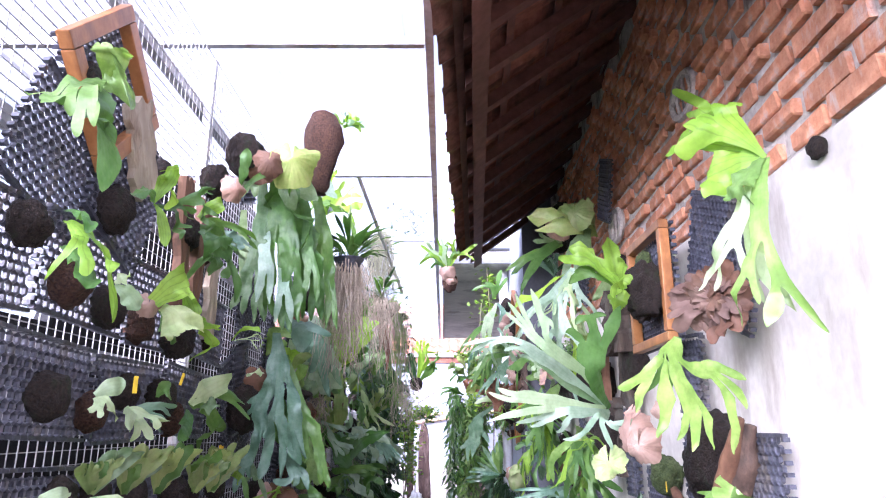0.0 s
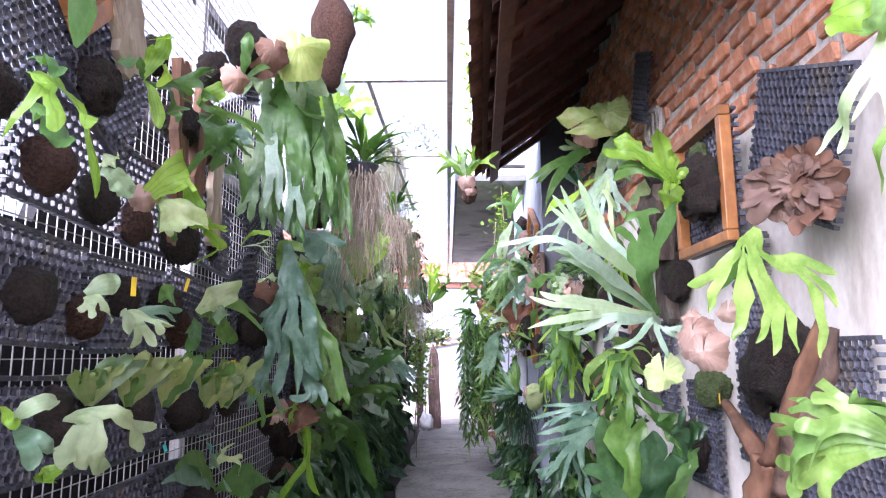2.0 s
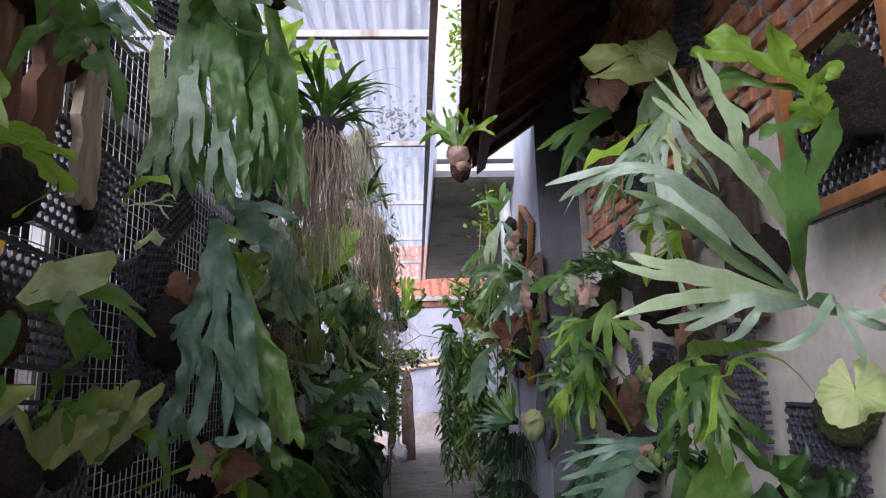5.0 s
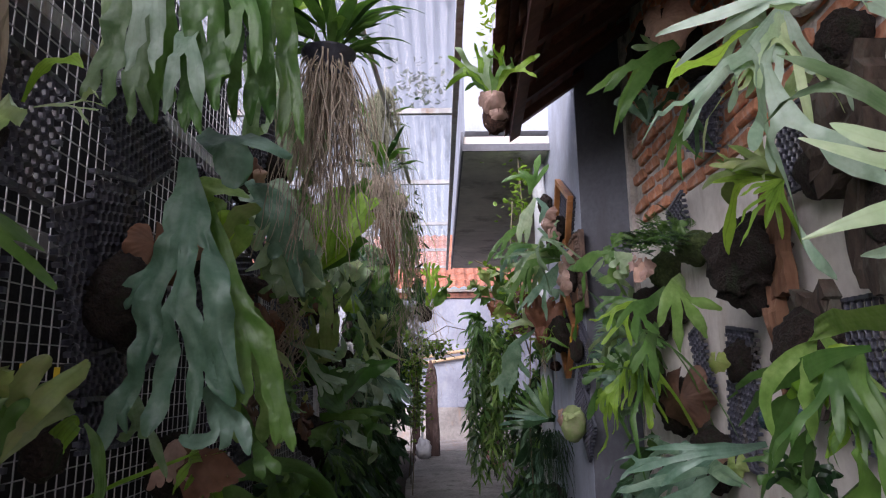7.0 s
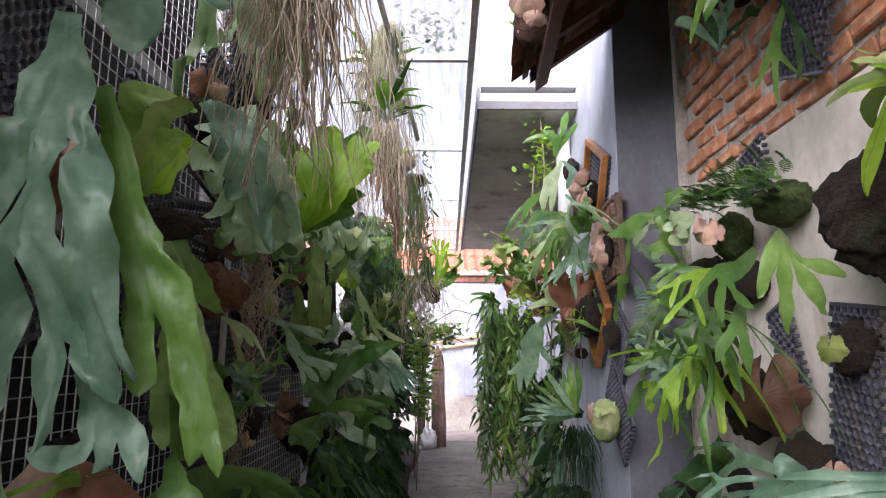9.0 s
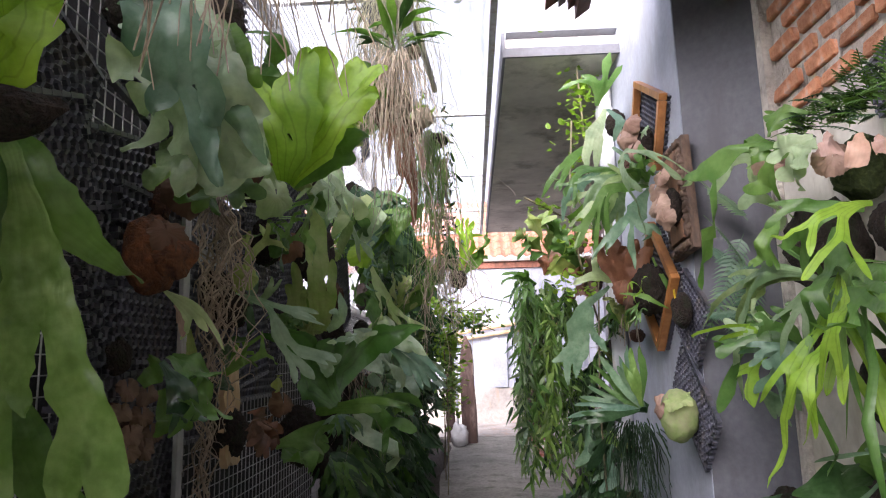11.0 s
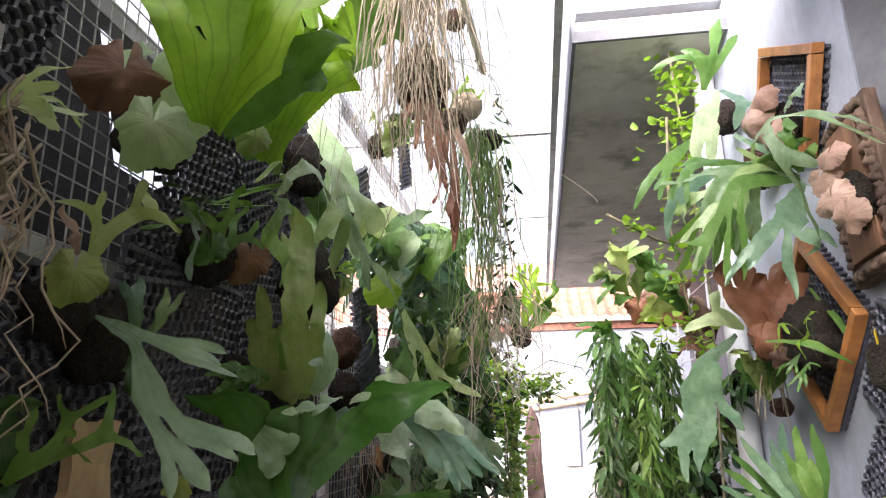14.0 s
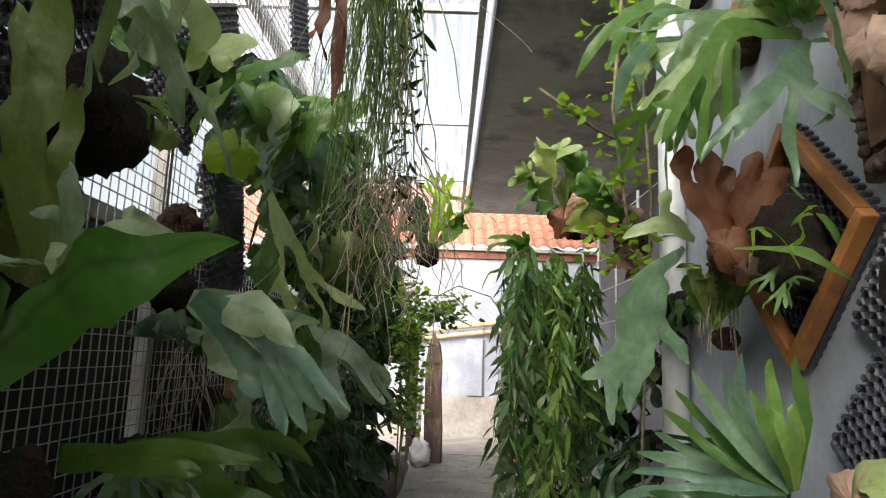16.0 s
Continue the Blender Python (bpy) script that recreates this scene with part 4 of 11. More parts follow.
def limb(pl, way, radii, seed, mat, name="branch"):
    """A weathered limb: a tapered, ridged and knotted shaft through the points of way."""
    rng = random.Random(seed)
    org = pl.matrix_world.translation
    way = [Vector(p) - org for p in way]
    off = Vector((rng.uniform(0, 9), rng.uniform(0, 9), rng.uniform(0, 9)))
    bm, rings, sides, steps = bmesh.new(), [], 14, 9
    for k in range(len(way) - 1):
        for i in range(steps + (k == len(way) - 2)):
            f = i / steps
            p = way[k].lerp(way[k + 1], f)
            r = radii[k] + (radii[k + 1] - radii[k]) * f
            d = (way[k + 1] - way[k]).normalized()
            a = d.cross(Vector((0, 0.3, 1))).normalized()
            b = d.cross(a)
            ring = []
            for j in range(sides):
                an = j / sides * 2 * math.pi
                ridge = 1 + 0.16 * math.sin(an * 3 + seed) + 0.10 * math.sin(an * 7 + p.z * 9) + 0.35 * noise.noise(p * 16 + off + Vector((math.cos(an), math.sin(an), 0)) * 0.9)
                ring.append(bm.verts.new(p + (a * math.cos(an) + b * math.sin(an) * 0.75) * r * ridge))
            rings.append(ring)
    for r0_, r1_ in zip(rings, rings[1:]):
        for j in range(sides):
            bm.faces.new((r0_[j], r0_[(j + 1) % sides], r1_[(j + 1) % sides], r1_[j]))
    bm.faces.new(list(reversed(rings[0])))
    bm.faces.new(rings[-1])
    return part(name, bm, mat, pl, "", True)


def picture_frame(label, at, wide, high, spin=0.0, bar=0.035, depth=0.03, yaw=180, tilt=0.0):
    """A wooden frame round a honeycomb sheet, on the right-hand wall (its face looks along -x)."""
    fr = thing("mesh_frame", label, "frame", "wooden frames with mesh", Matrix.Translation(at) @ Euler((0, radians(tilt), radians(yaw))).to_matrix().to_4x4() @ Euler((radians(spin), 0, 0)).to_matrix().to_4x4())
    w, h = wide / 2, high / 2
    for b in ((-w, w, -h, -h + bar), (-w, w, h - bar, h), (-w, -w + bar, -h + bar + 0.002, h - bar - 0.002), (w - bar, w, -h + bar + 0.002, h - bar - 0.002)):
        bm = bmesh.new()
        add_box(bm, -depth * 0.3, depth, b[0], b[1], b[2], b[3])
        part("bar", bevelled(bm, 0.004), FRAME_WOOD, fr)
    sheet = cell_mat((0, 0, 0), wide - 0.02, high - 0.02, 1)
    sheet.name = "mesh_sheet"
    for key in ("label", "category", "group"):
        del sheet[key]
    sheet.parent = fr
    sheet.matrix_basis = Matrix.Translation((-0.012, 0, 0))
    return fr


def carved_panel(at, wide=0.28, high=0.50, spin=5.0):
    """A dark carved board with a beaded, scrolled border round a plain inner plank."""
    pn = thing("carved_panel", "dark carved wooden panel with a scrolled border on the grey wall", "panel", "", Matrix.Translation(at) @ Euler((0, 0, math.pi)).to_matrix().to_4x4() @ Euler((radians(spin), 0, 0)).to_matrix().to_4x4())
    rng = random.Random(9)
    bm = bmesh.new()
    add_box(bm, -0.015, 0.022, -wide / 2, wide / 2, -high / 2, high / 2)
    part("backing", bevelled(bm, 0.006), CARVED, pn)
    bm = bmesh.new()
    add_box(bm, 0.022, 0.042, -wide / 2 + 0.06, wide / 2 - 0.05, -high / 2 + 0.055, high / 2 - 0.05)
    part("inner_plank", bevelled(bm, 0.004), OLD_WOOD, pn, "plain brown inner plank")
    for y0, z0, y1, z1 in ((-1, -1, 1, -1), (-1, 1, 1, 1), (-1, -0.86, -1, 0.86), (1, -0.86, 1, 0.86)):
        bm = bmesh.new()
        n = 9 if z0 == z1 else 16
        for k in range(n):
            f = (k + 0.5) / n
            y, z = (y0 + (y1 - y0) * f) * (wide / 2 - 0.025), (z0 + (z1 - z0) * f) * (high / 2 - 0.025)
            r = (high if z0 != z1 else wide) / n * 0.62
            lumpy(bm, (0.024, y + rng.uniform(-0.004, 0.004), z), (0.016 + 0.006 * (k % 2), max(r, 0.016), max(r, 0.016)), k * 3 + y0, 0.5, 2)
        part("carved_border", bm, CARVED, pn, "", True)
    return pn


def tag(at, size, mat, label, spin=0):
    bm = bmesh.new()
    size = size[0] * 0.6, size[1] * 0.7
    add_box(bm, -0.001, 0.001, -size[0] / 2, size[0] / 2, -size[1] / 2, size[1] / 2)
    ob = part("plant_tag", bm, mat)
    ob.matrix_world = Matrix.Translation(at) @ Euler((radians(spin), 0, radians(-35))).to_matrix().to_4x4()
    return tagged(ob, label, "tag", "plant tags")


def leaf_cluster(pl, centre, radii, count, size, mat, seed, name="foliage", narrow=0.45, hang=0.2, label=""):
    """Many small separate leaves in one part."""
    rng = random.Random(seed)
    bm = bmesh.new()
    org = pl.matrix_world.translation
    for i in range(count):
        d = Vector((rng.gauss(0, 0.45), rng.gauss(0, 0.45), rng.gauss(0, 0.45)))
        c = Vector(centre) - org + Vector((d.x * radii[0], d.y * radii[1], d.z * radii[2]))
        a = Vector((rng.uniform(-1, 1), rng.uniform(-1, 1), rng.uniform(-0.8, 0.5) - hang)).normalized()
        b = a.cross(Vector((rng.uniform(-0.6, 0.6), rng.uniform(-0.6, 0.6), 1))).normalized()
        n = a.cross(b)
        s = size * rng.uniform(0.6, 1.3)
        w = s * narrow
        row = []
        for k, (f, ww) in enumerate(((0, 0.08), (0.3, 0.9), (0.6, 1.0), (0.85, 0.6), (1.0, 0.05))):
            m = c + a * s * f - n * s * 0.18 * f * f
            row.append((bm.verts.new(m - b * w * ww * 0.5 + n * w * 0.18 * ww), bm.verts.new(m), bm.verts.new(m + b * w * ww * 0.5 + n * w * 0.18 * ww)))
        for r0_, r1_ in zip(row, row[1:]):
            bm.faces.new((r0_[0], r0_[1], r1_[1], r1_[0]))
            bm.faces.new((r0_[1], r0_[2], r1_[2], r1_[1]))
    return tagged(part(name, bm, mat, pl, label, True), kind="stuff")


def pinnate(bm, p0, p1, width, sag, pairs, rng):
    """A feathery fern frond: a thin rib with pairs of leaflets."""
    p0, p1 = Vector(p0), Vector(p1)
    ln = (p1 - p0).length
    pc = (p0 + p1) / 2 + Vector((0, 0, sag * ln))
    rib = []
    for i in range(9):
        s = i / 8
        rib.append(p0 * (1 - s) ** 2 + pc * 2 * s * (1 - s) + p1 * s * s)
    tube(bm, rib, 0.0016, 3, False)
    for i in range(pairs):
        s = 0.1 + 0.9 * i / pairs
        pos = p0 * (1 - s) ** 2 + pc * 2 * s * (1 - s) + p1 * s * s
        tan = ((pc - p0) * (1 - s) + (p1 - pc) * s).normalized()
        side = tan.cross(Vector((0.2, -0.5, 0.9))).normalized()
        w = width * math.sin(math.pi * min(1, 0.12 + s * 0.95)) * rng.uniform(0.85, 1.1)
        for sg in (-1, 1):
            d = (side * sg + tan * 0.45).normalized()
            t2 = tan * width * 0.16
            v = [bm.verts.new(q) for q in (pos - t2 * 0.5, pos + d * w * 0.55 - t2 * 0.6 + Vector((0, 0, -0.05 * w)), pos + d * w + Vector((0, 0, -0.25 * w)), pos + d * w * 0.5 + t2 * 0.6, pos + t2 * 0.5)]
            bm.faces.new(v)


def small_ferns(pl, c, spread, count, length, seed):
    rng = random.Random(seed)
    for j in range(3):
        bm = bmesh.new()
        org = pl.matrix_world.translation
        for i in range(count // 3):
            b = Vector(c) - org + Vector((rng.gauss(0, 0.03), rng.gauss(0, spread * 0.7), rng.gauss(0, 0.02)))
            t = b + Vector((rng.uniform(-1.0, 0.2), rng.uniform(-0.9, 0.9), rng.uniform(-0.3, 0.6))) * length
            pinnate(bm, b, t, length * 0.28, 0.2, 9, rng)
        tagged(part("fern_tuft", bm, (LEAF_DARK, LEAF_GREEN, LEAF_GREEN)[j], pl), kind="stuff")


def lace_fronds(pl, c, count, length, seed):
    rng = random.Random(seed)
    for i in range(count):
        bm = bmesh.new()
        b = Vector(c) - pl.matrix_world.translation + Vector((0, rng.uniform(-0.05, 0.05), rng.uniform(-0.15, 0.25)))
        t = b + Vector((rng.uniform(-0.45, -0.1), rng.uniform(-0.35, 0.35), rng.uniform(-0.9, 0.5))) * length
        pinnate(bm, b, t, length * 0.17, 0.14, 17, rng)
        part("frond", bm, LEAF_BLUE, pl)


def leaf_curtain(pl, top, wx, wy, length, strings, seed):
    """Strings of narrow hanging leaves, a mesh for each string."""
    rng = random.Random(seed)
    org = pl.matrix_world.translation
    for i in range(strings):
        bm = bmesh.new()
        p = Vector(top) - org + Vector((rng.uniform(-wx, wx) * 0.6, rng.uniform(-wy, wy) * 0.6, rng.uniform(-0.12, 0.06)))
        ln = length * rng.uniform(0.45, 1.0)
        n = int(ln / 0.055)
        stem = []
        for k in range(n):
            p = p + Vector((rng.gauss(0, 0.008) - 0.002, rng.gauss(0, 0.008), -0.055))
            stem.append(p.copy())
            for q in range(2):
                a = Vector((rng.uniform(-1, 1), rng.uniform(-1, 1), -rng.uniform(0.1, 1.9))).normalized()
                s = rng.uniform(0.05, 0.14)
                b = a.cross(Vector((rng.uniform(-1, 1), rng.uniform(-1, 1), 0.3))).normalized()
                v = [bm.verts.new(p), bm.verts.new(p + a * s * 0.35 + b * s * 0.12), bm.verts.new(p + a * s * 0.35 - b * s * 0.12), bm.verts.new(p + a * s * 0.75 + b * s * 0.06 + Vector((0, 0, -0.01))), bm.verts.new(p + a * s * 0.75 - b * s * 0.06 + Vector((0, 0, -0.01))), bm.verts.new(p + a * s + Vector((0, 0, -0.02)))]
                bm.faces.new((v[0], v[1], v[2])), bm.faces.new((v[1], v[3], v[4], v[2])), bm.faces.new((v[3], v[5], v[4]))
        if len(stem) > 1:
            tube(bm, stem, 0.002, 3, False)
        part("leafy_string", bm, rng.choice((LEAF_GREEN, LEAF_GREEN, LEAF_GREY, LEAF_FRESH, LEAF_DARK)), pl, "", True)


def bottle(at):
    b = thing("plastic_bottle", "clear blue plastic bottle fixed to the wall", "bottle", "", Matrix.Translation(at) @ Euler((radians(75), 0, 0)).to_matrix().to_4x4())
    m, t, bs, o = material("blue_bottle_plastic")
    bs.inputs["Base Color"].default_value = (0.25, 0.42, 0.55, 1)
    bs.inputs["Roughness"].default_value = 0.12
    bs.inputs["Transmission Weight"].default_value = 0.6
    bm = bmesh.new()
    prof = ((-0.11, 0.03), (-0.105, 0.038), (-0.04, 0.039), (-0.03, 0.036), (-0.02, 0.039), (0.05, 0.039), (0.09, 0.02), (0.105, 0.014))
    tube(bm, [(0, 0, z) for z, _ in prof], [r for _, r in prof], 20)
    part("body", bm, m, b, "", True)
    bm = bmesh.new()
    tube(bm, [(0, 0, 0.106), (0, 0, 0.126)], 0.016, 16)
    part("cap", bm, PVC, b)

# ---- left-hand fence, near part ----
# rows of mats with strips of bare wire between them
for z, high, y0 in ((1.752, 0.27, 1.36), (1.432, 0.25, 1.24), (1.112, 0.23, 1.31), (0.80, 0.24, 1.22), (0.50, 0.24, 1.36)):
    for k in range(4):
        cell_mat((-1.03, y0 + 0.47 * k, z + (0.008 if k % 2 else -0.006)), 0.44, high, 1, (2.5, -2.0, 1.0, -3.0)[k])
cell_mat((-1.03, 3.317, 1.452), 0.42, 0.5, 1, 22)
cell_mat((-1.03, 3.383, 1.919), 0.34, 0.3, 1, 34)
cell_mat((-1.03, 3.33, 1.136), 0.24, 0.12, 1, 0)
cell_mat((-1.03, 3.286, 1.537), 0.2, 0.44, 1, 10)
cell_mat((-1.03, 3.222, 2.656), 0.22, 0.34, 1, 20)
cell_mat((-1.03, 3.956, 1.76), 0.36, 0.34, 1, -24)
cell_mat((-1.03, 3.967, 1.555), 0.4, 0.3, 1, 18)
cell_mat((-1.03, 4.426, 1.239), 0.4, 0.26, 1, 0)
cell_mat((-1.03, 1.97, 2.042), 0.34, 0.34, 1, -25, 0)
cell_mat((-1.03, 1.647, 2.041), 0.4, 0.36, 1, -20, 0)
cell_mat((-1.03, 4.288, 1.208), 0.35, 0.4, 1, -6, 0)
cell_mat((-1.03, 4.312, 1.421), 0.3, 0.3, 1, 15, 0)
cell_mat((-1.03, 4.482, 1.003), 0.3, 0.4, 1, 4, 0)
cell_mat((-1.03, 4.448, 1.423), 0.36, 0.4, 1, 0, 0)
cell_mat((-1.03, 4.382, 1.606), 0.4, 0.3, 1, 10, 0)
cell_mat((-1.03, 4.821, 1.253), 0.4, 0.5, 1, 0, 0)
cell_mat((-1.03, 5.425, 1.798), 0.32, 0.3, 1, 25, 0)
cell_mat((-1.03, 5.823, 2.091), 0.3, 0.32, 1, 30, 0)
cell_mat((-1.03, 5.168, 1.352), 0.3, 0.4, 1, 8, 0)
cell_mat((-1.03, 6.85, 1.645), 0.4, 0.5, 1, 20, 0)
cell_mat((-1.03, 6.349, 2.047), 0.3, 0.4, 1, -15, 0)
cell_mat((-1.03, 7.66, 2.928), 0.35, 0.4, 1, 25, 0)
cell_mat((-1.03, 5.231, 1.793), 0.35, 0.4, 1, 10, 0)
cell_mat((-1.03, 5.552, 1.944), 0.3, 0.3, 1, 30, 0)
cell_mat((-1.03, 5.437, 1.693), 0.35, 0.35, 1, 15, 0)
cell_mat((-1.03, 5.742, 1.896), 0.3, 0.3, 1, 35, 0)
cell_mat((-1.03, 5.189, 1.555), 0.4, 0.35, 1, 5, 0)
cell_mat((-1.03, 5.221, 1.339), 0.5, 0.5, 1, 0, 0)
cell_mat((-1.03, 6.674, 2.183), 0.3, 0.45, 1, 30, 0)
cell_mat((-1.03, 6.88, 1.7), 0.3, 0.4, 1, 15, 0)
cell_mat((-1.03, 5.693, 1.51), 0.4, 0.5, 1, 8, 0)
cell_mat((-1.03, 4.5, 2.05), 0.45, 0.5, 1, -12)
cell_mat((-1.03, 4.75, 2.5), 0.5, 0.45, 1, 15)
cell_mat((-1.03, 4.3, 2.8), 0.5, 0.35, 1, 10)
pl = plant((-0.97, 1.92, 1.994), "staghorn_fern", "young staghorn fern with lime fronds on a dark coir ball", "fern")
ball(pl, (-0.995, 1.868, 1.97), 0.074, COIR, "root_ball", (0.75, 1, 1), 1, "", 0.2)
frond(pl, (-0.9, 1.907, 2.009), (-0.86, 1.926, 2.14), 0.066, (0.1, 0, 0.1), "tongue", LEAF_LIME, (0.75, -0.8, 0.25))
frond(pl, (-0.9, 1.907, 2.009), (-0.86, 1.702, 1.955), 0.053, (0.1, 0, 0.2), "tongue", LEAF_GREEN, (0.75, -0.8, 0.25))
frond(pl, (-0.9, 1.921, 2.009), (-0.84, 1.891, 1.862), 0.044, (0.1, 0, 0.1), "tongue", LEAF_LIME, (0.75, -0.8, 0.25))
frond(pl, (-0.9, 1.936, 2.008), (-0.82, 2.04, 1.983), 0.055, (0.1, -0.1, 0.15), "strap", LEAF_GREEN, (0.75, -0.8, 0.25))
pl = plant((-0.97, 1.76, 1.729), "staghorn_fern", "young staghorn fern on a reddish coir ball", "fern")
ball(pl, (-0.998, 1.705, 1.71), 0.069, COIR_RED, "root_ball", (0.75, 1, 1), 2, "", 0.2)
frond(pl, (-0.88, 1.706, 1.709), (-0.84, 1.708, 1.728), 0.045, (0.1, 0, 0.15), "tongue", LEAF_PALE, (0.75, -0.8, 0.25))
frond(pl, (-0.88, 1.707, 1.698), (-0.82, 1.728, 1.637), 0.068, (0.1, 0, 0.2), "tongue", LEAF_PALE, (0.75, -0.8, 0.25))
pl = plant((-0.97, 2.025, 1.709), "staghorn_fern", "staghorn fern with a yellow-green cupped frond and brown shield", "fern")
ball(pl, (-1.002, 1.925, 1.682), 0.064, COIR, "root_ball", (0.75, 1, 1), 3, "", 0.2)
shield(pl, (-0.9, 1.962, 1.696), 0.040, (0.5, -0.8, 0.1), SHIELD_PINK, "", 1, 0.7)
frond(pl, (-0.88, 1.95, 1.702), (-0.8, 2.001, 1.782), 0.123, (0.1, -0.1, 0.15), "shell", LEAF_LIME, (0.75, -0.8, 0.25), cup=0.5)
frond(pl, (-0.84, 2.043, 1.765), (-0.8, 2.084, 1.683), 0.063, (0.15, 0, 0), "tongue", LEAF_LIME, (0.75, -0.8, 0.25))
frond(pl, (-0.88, 1.986, 1.697), (-0.78, 1.977, 1.606), 0.123, (0.1, -0.1, 0.25), "broad", LEAF_PALE, (0.75, -0.8, 0.25))
frond(pl, (-0.88, 2.005, 1.687), (-0.82, 1.974, 1.578), 0.060, (0.1, 0, 0.1), "tongue", LEAF_GREEN, (0.75, -0.8, 0.25))
frond(pl, (-0.85, 2.151, 1.66), (-0.8, 2.343, 1.639), 0.080, (0, -0.1, 0.22), "strap", LEAF_LIME, (0.75, -0.8, 0.25))
frond(pl, (-0.85, 2.17, 1.656), (-0.8, 2.315, 1.677), 0.048, (0, -0.1, 0.15), "tongue", LEAF_LIME, (0.75, -0.8, 0.25))
pl = plant((-0.97, 2.2, 1.677), "staghorn_fern", "small staghorn fern on a coir ball", "fern")
ball(pl, (-1.003, 2.139, 1.663), 0.062, COIR_RED, "root_ball", (0.75, 1, 1), 5, "", 0.2)
pl = plant((-0.97, 2.483, 1.671), "staghorn_fern", "small staghorn fern on a coir ball", "fern")
ball(pl, (-0.989, 2.413, 1.658), 0.083, COIR, "root_ball", (0.75, 1, 1), 6, "", 0.2)
pl = plant((-0.97, 1.735, 1.415), "staghorn_fern", "small staghorn fern on a coir ball", "fern")
ball(pl, (-1.002, 1.69, 1.41), 0.064, COIR, "root_ball", (0.75, 1, 1), 7, "", 0.2)
frond(pl, (-0.88, 1.686, 1.414), (-0.82, 1.72, 1.446), 0.063, (0.1, 0, 0.2), "tongue", LEAF_PALE, (0.75, -0.8, 0.25))
frond(pl, (-0.88, 1.687, 1.409), (-0.82, 1.65, 1.36), 0.061, (0.1, 0, 0.2), "strap", LEAF_PALE, (0.75, -0.8, 0.25))
pl = plant((-0.97, 1.97, 1.383), "staghorn_fern", "small staghorn fern on a coir ball", "fern")
ball(pl, (-1.005, 1.917, 1.38), 0.059, COIR_RED, "root_ball", (0.75, 1, 1), 8, "", 0.2)
frond(pl, (-0.88, 1.873, 1.382), (-0.82, 1.746, 1.332), 0.041, (0.1, -0.1, 0.2), "tongue", LEAF_PALE, (0.75, -0.8, 0.25))
frond(pl, (-0.88, 1.873, 1.382), (-0.8, 1.88, 1.305), 0.071, (0.1, -0.1, 0.25), "strap", LEAF_PALE, (0.75, -0.8, 0.25))
frond(pl, (-0.88, 1.898, 1.384), (-0.8, 1.973, 1.361), 0.048, (0.1, -0.1, 0.2), "strap", LEAF_BLUE, (0.75, -0.8, 0.25))
pl = plant((-0.97, 2.164, 1.451), "staghorn_fern", "small staghorn fern on a coir ball", "fern")
ball(pl, (-1.006, 2.104, 1.444), 0.057, COIR, "root_ball", (0.75, 1, 1), 9, "", 0.2)
frond(pl, (-0.9, 2.102, 1.429), (-0.86, 2.094, 1.457), 0.065, (0, -0.1, 0.2), "broad", LEAF_GREEN, (0.75, -0.8, 0.25))
pl = plant((-0.97, 2.426, 1.44), "staghorn_fern", "small staghorn fern on a coir ball", "fern")
ball(pl, (-0.999, 2.357, 1.435), 0.069, COIR, "root_ball", (0.75, 1, 1), 10, "", 0.2)
frond(pl, (-0.88, 2.332, 1.415), (-0.82, 2.52, 1.493), 0.098, (0, -0.1, 0.1), "tongue", LEAF_PALE, (0.75, -0.8, 0.25))
frond(pl, (-0.88, 2.333, 1.407), (-0.82, 2.624, 1.33), 0.108, (0, -0.1, 0.25), "strap", LEAF_GREEN, (0.75, -0.8, 0.25))
frond(pl, (-0.88, 2.313, 1.397), (-0.84, 2.155, 1.296), 0.063, (0.1, 0, 0), "tongue", LEAF_GREEN, (0.75, -0.8, 0.25))
frond(pl, (-0.88, 2.419, 1.413), (-0.8, 2.395, 1.41), 0.070, (0, -0.1, 0.1), "tongue", LEAF_GREY, (0.75, -0.8, 0.25))
pl = plant((-0.97, 2.557, 1.376), "staghorn_fern", "small staghorn fern on a coir ball", "fern")
ball(pl, (-1.003, 2.484, 1.372), 0.062, COIR_RED, "root_ball", (0.75, 1, 1), 11, "", 0.2)
pl = plant((-0.97, 2.446, 2.08), "staghorn_fern", "small staghorn fern on a coir ball", "fern")
ball(pl, (-0.991, 2.377, 2.053), 0.080, COIR, "root_ball", (0.75, 1, 1), 12, "", 0.2)
frond(pl, (-0.88, 2.254, 2.04), (-0.82, 2.437, 1.967), 0.101, (0.1, 0, 0.1), "strap", LEAF_GREEN, (0.75, -0.8, 0.25))
frond(pl, (-0.88, 2.23, 2.065), (-0.82, 2.289, 2.145), 0.064, (0, 0, 0.15), "tongue", LEAF_LIME, (0.75, -0.8, 0.25))
frond(pl, (-0.88, 2.293, 2.074), (-0.8, 2.486, 2.003), 0.076, (0, -0.1, 0.2), "strap", LEAF_GREEN, (0.75, -0.8, 0.25))
frond(pl, (-0.88, 2.256, 2.023), (-0.8, 2.235, 1.951), 0.096, (0.1, 0, 0.1), "broad", LEAF_GREEN, (0.75, -0.8, 0.25))
pl = plant((-0.97, 2.237, 2.234), "staghorn_fern", "small staghorn fern on a coir ball", "fern")
ball(pl, (-1.005, 2.175, 2.201), 0.060, COIR, "root_ball", (0.75, 1, 1), 13, "", 0.2)
frond(pl, (-0.9, 2.036, 2.063), (-0.86, 1.862, 2.067), 0.048, (0.1, 0, 0.1), "strap", LEAF_LIME, (0.75, -0.8, 0.25))
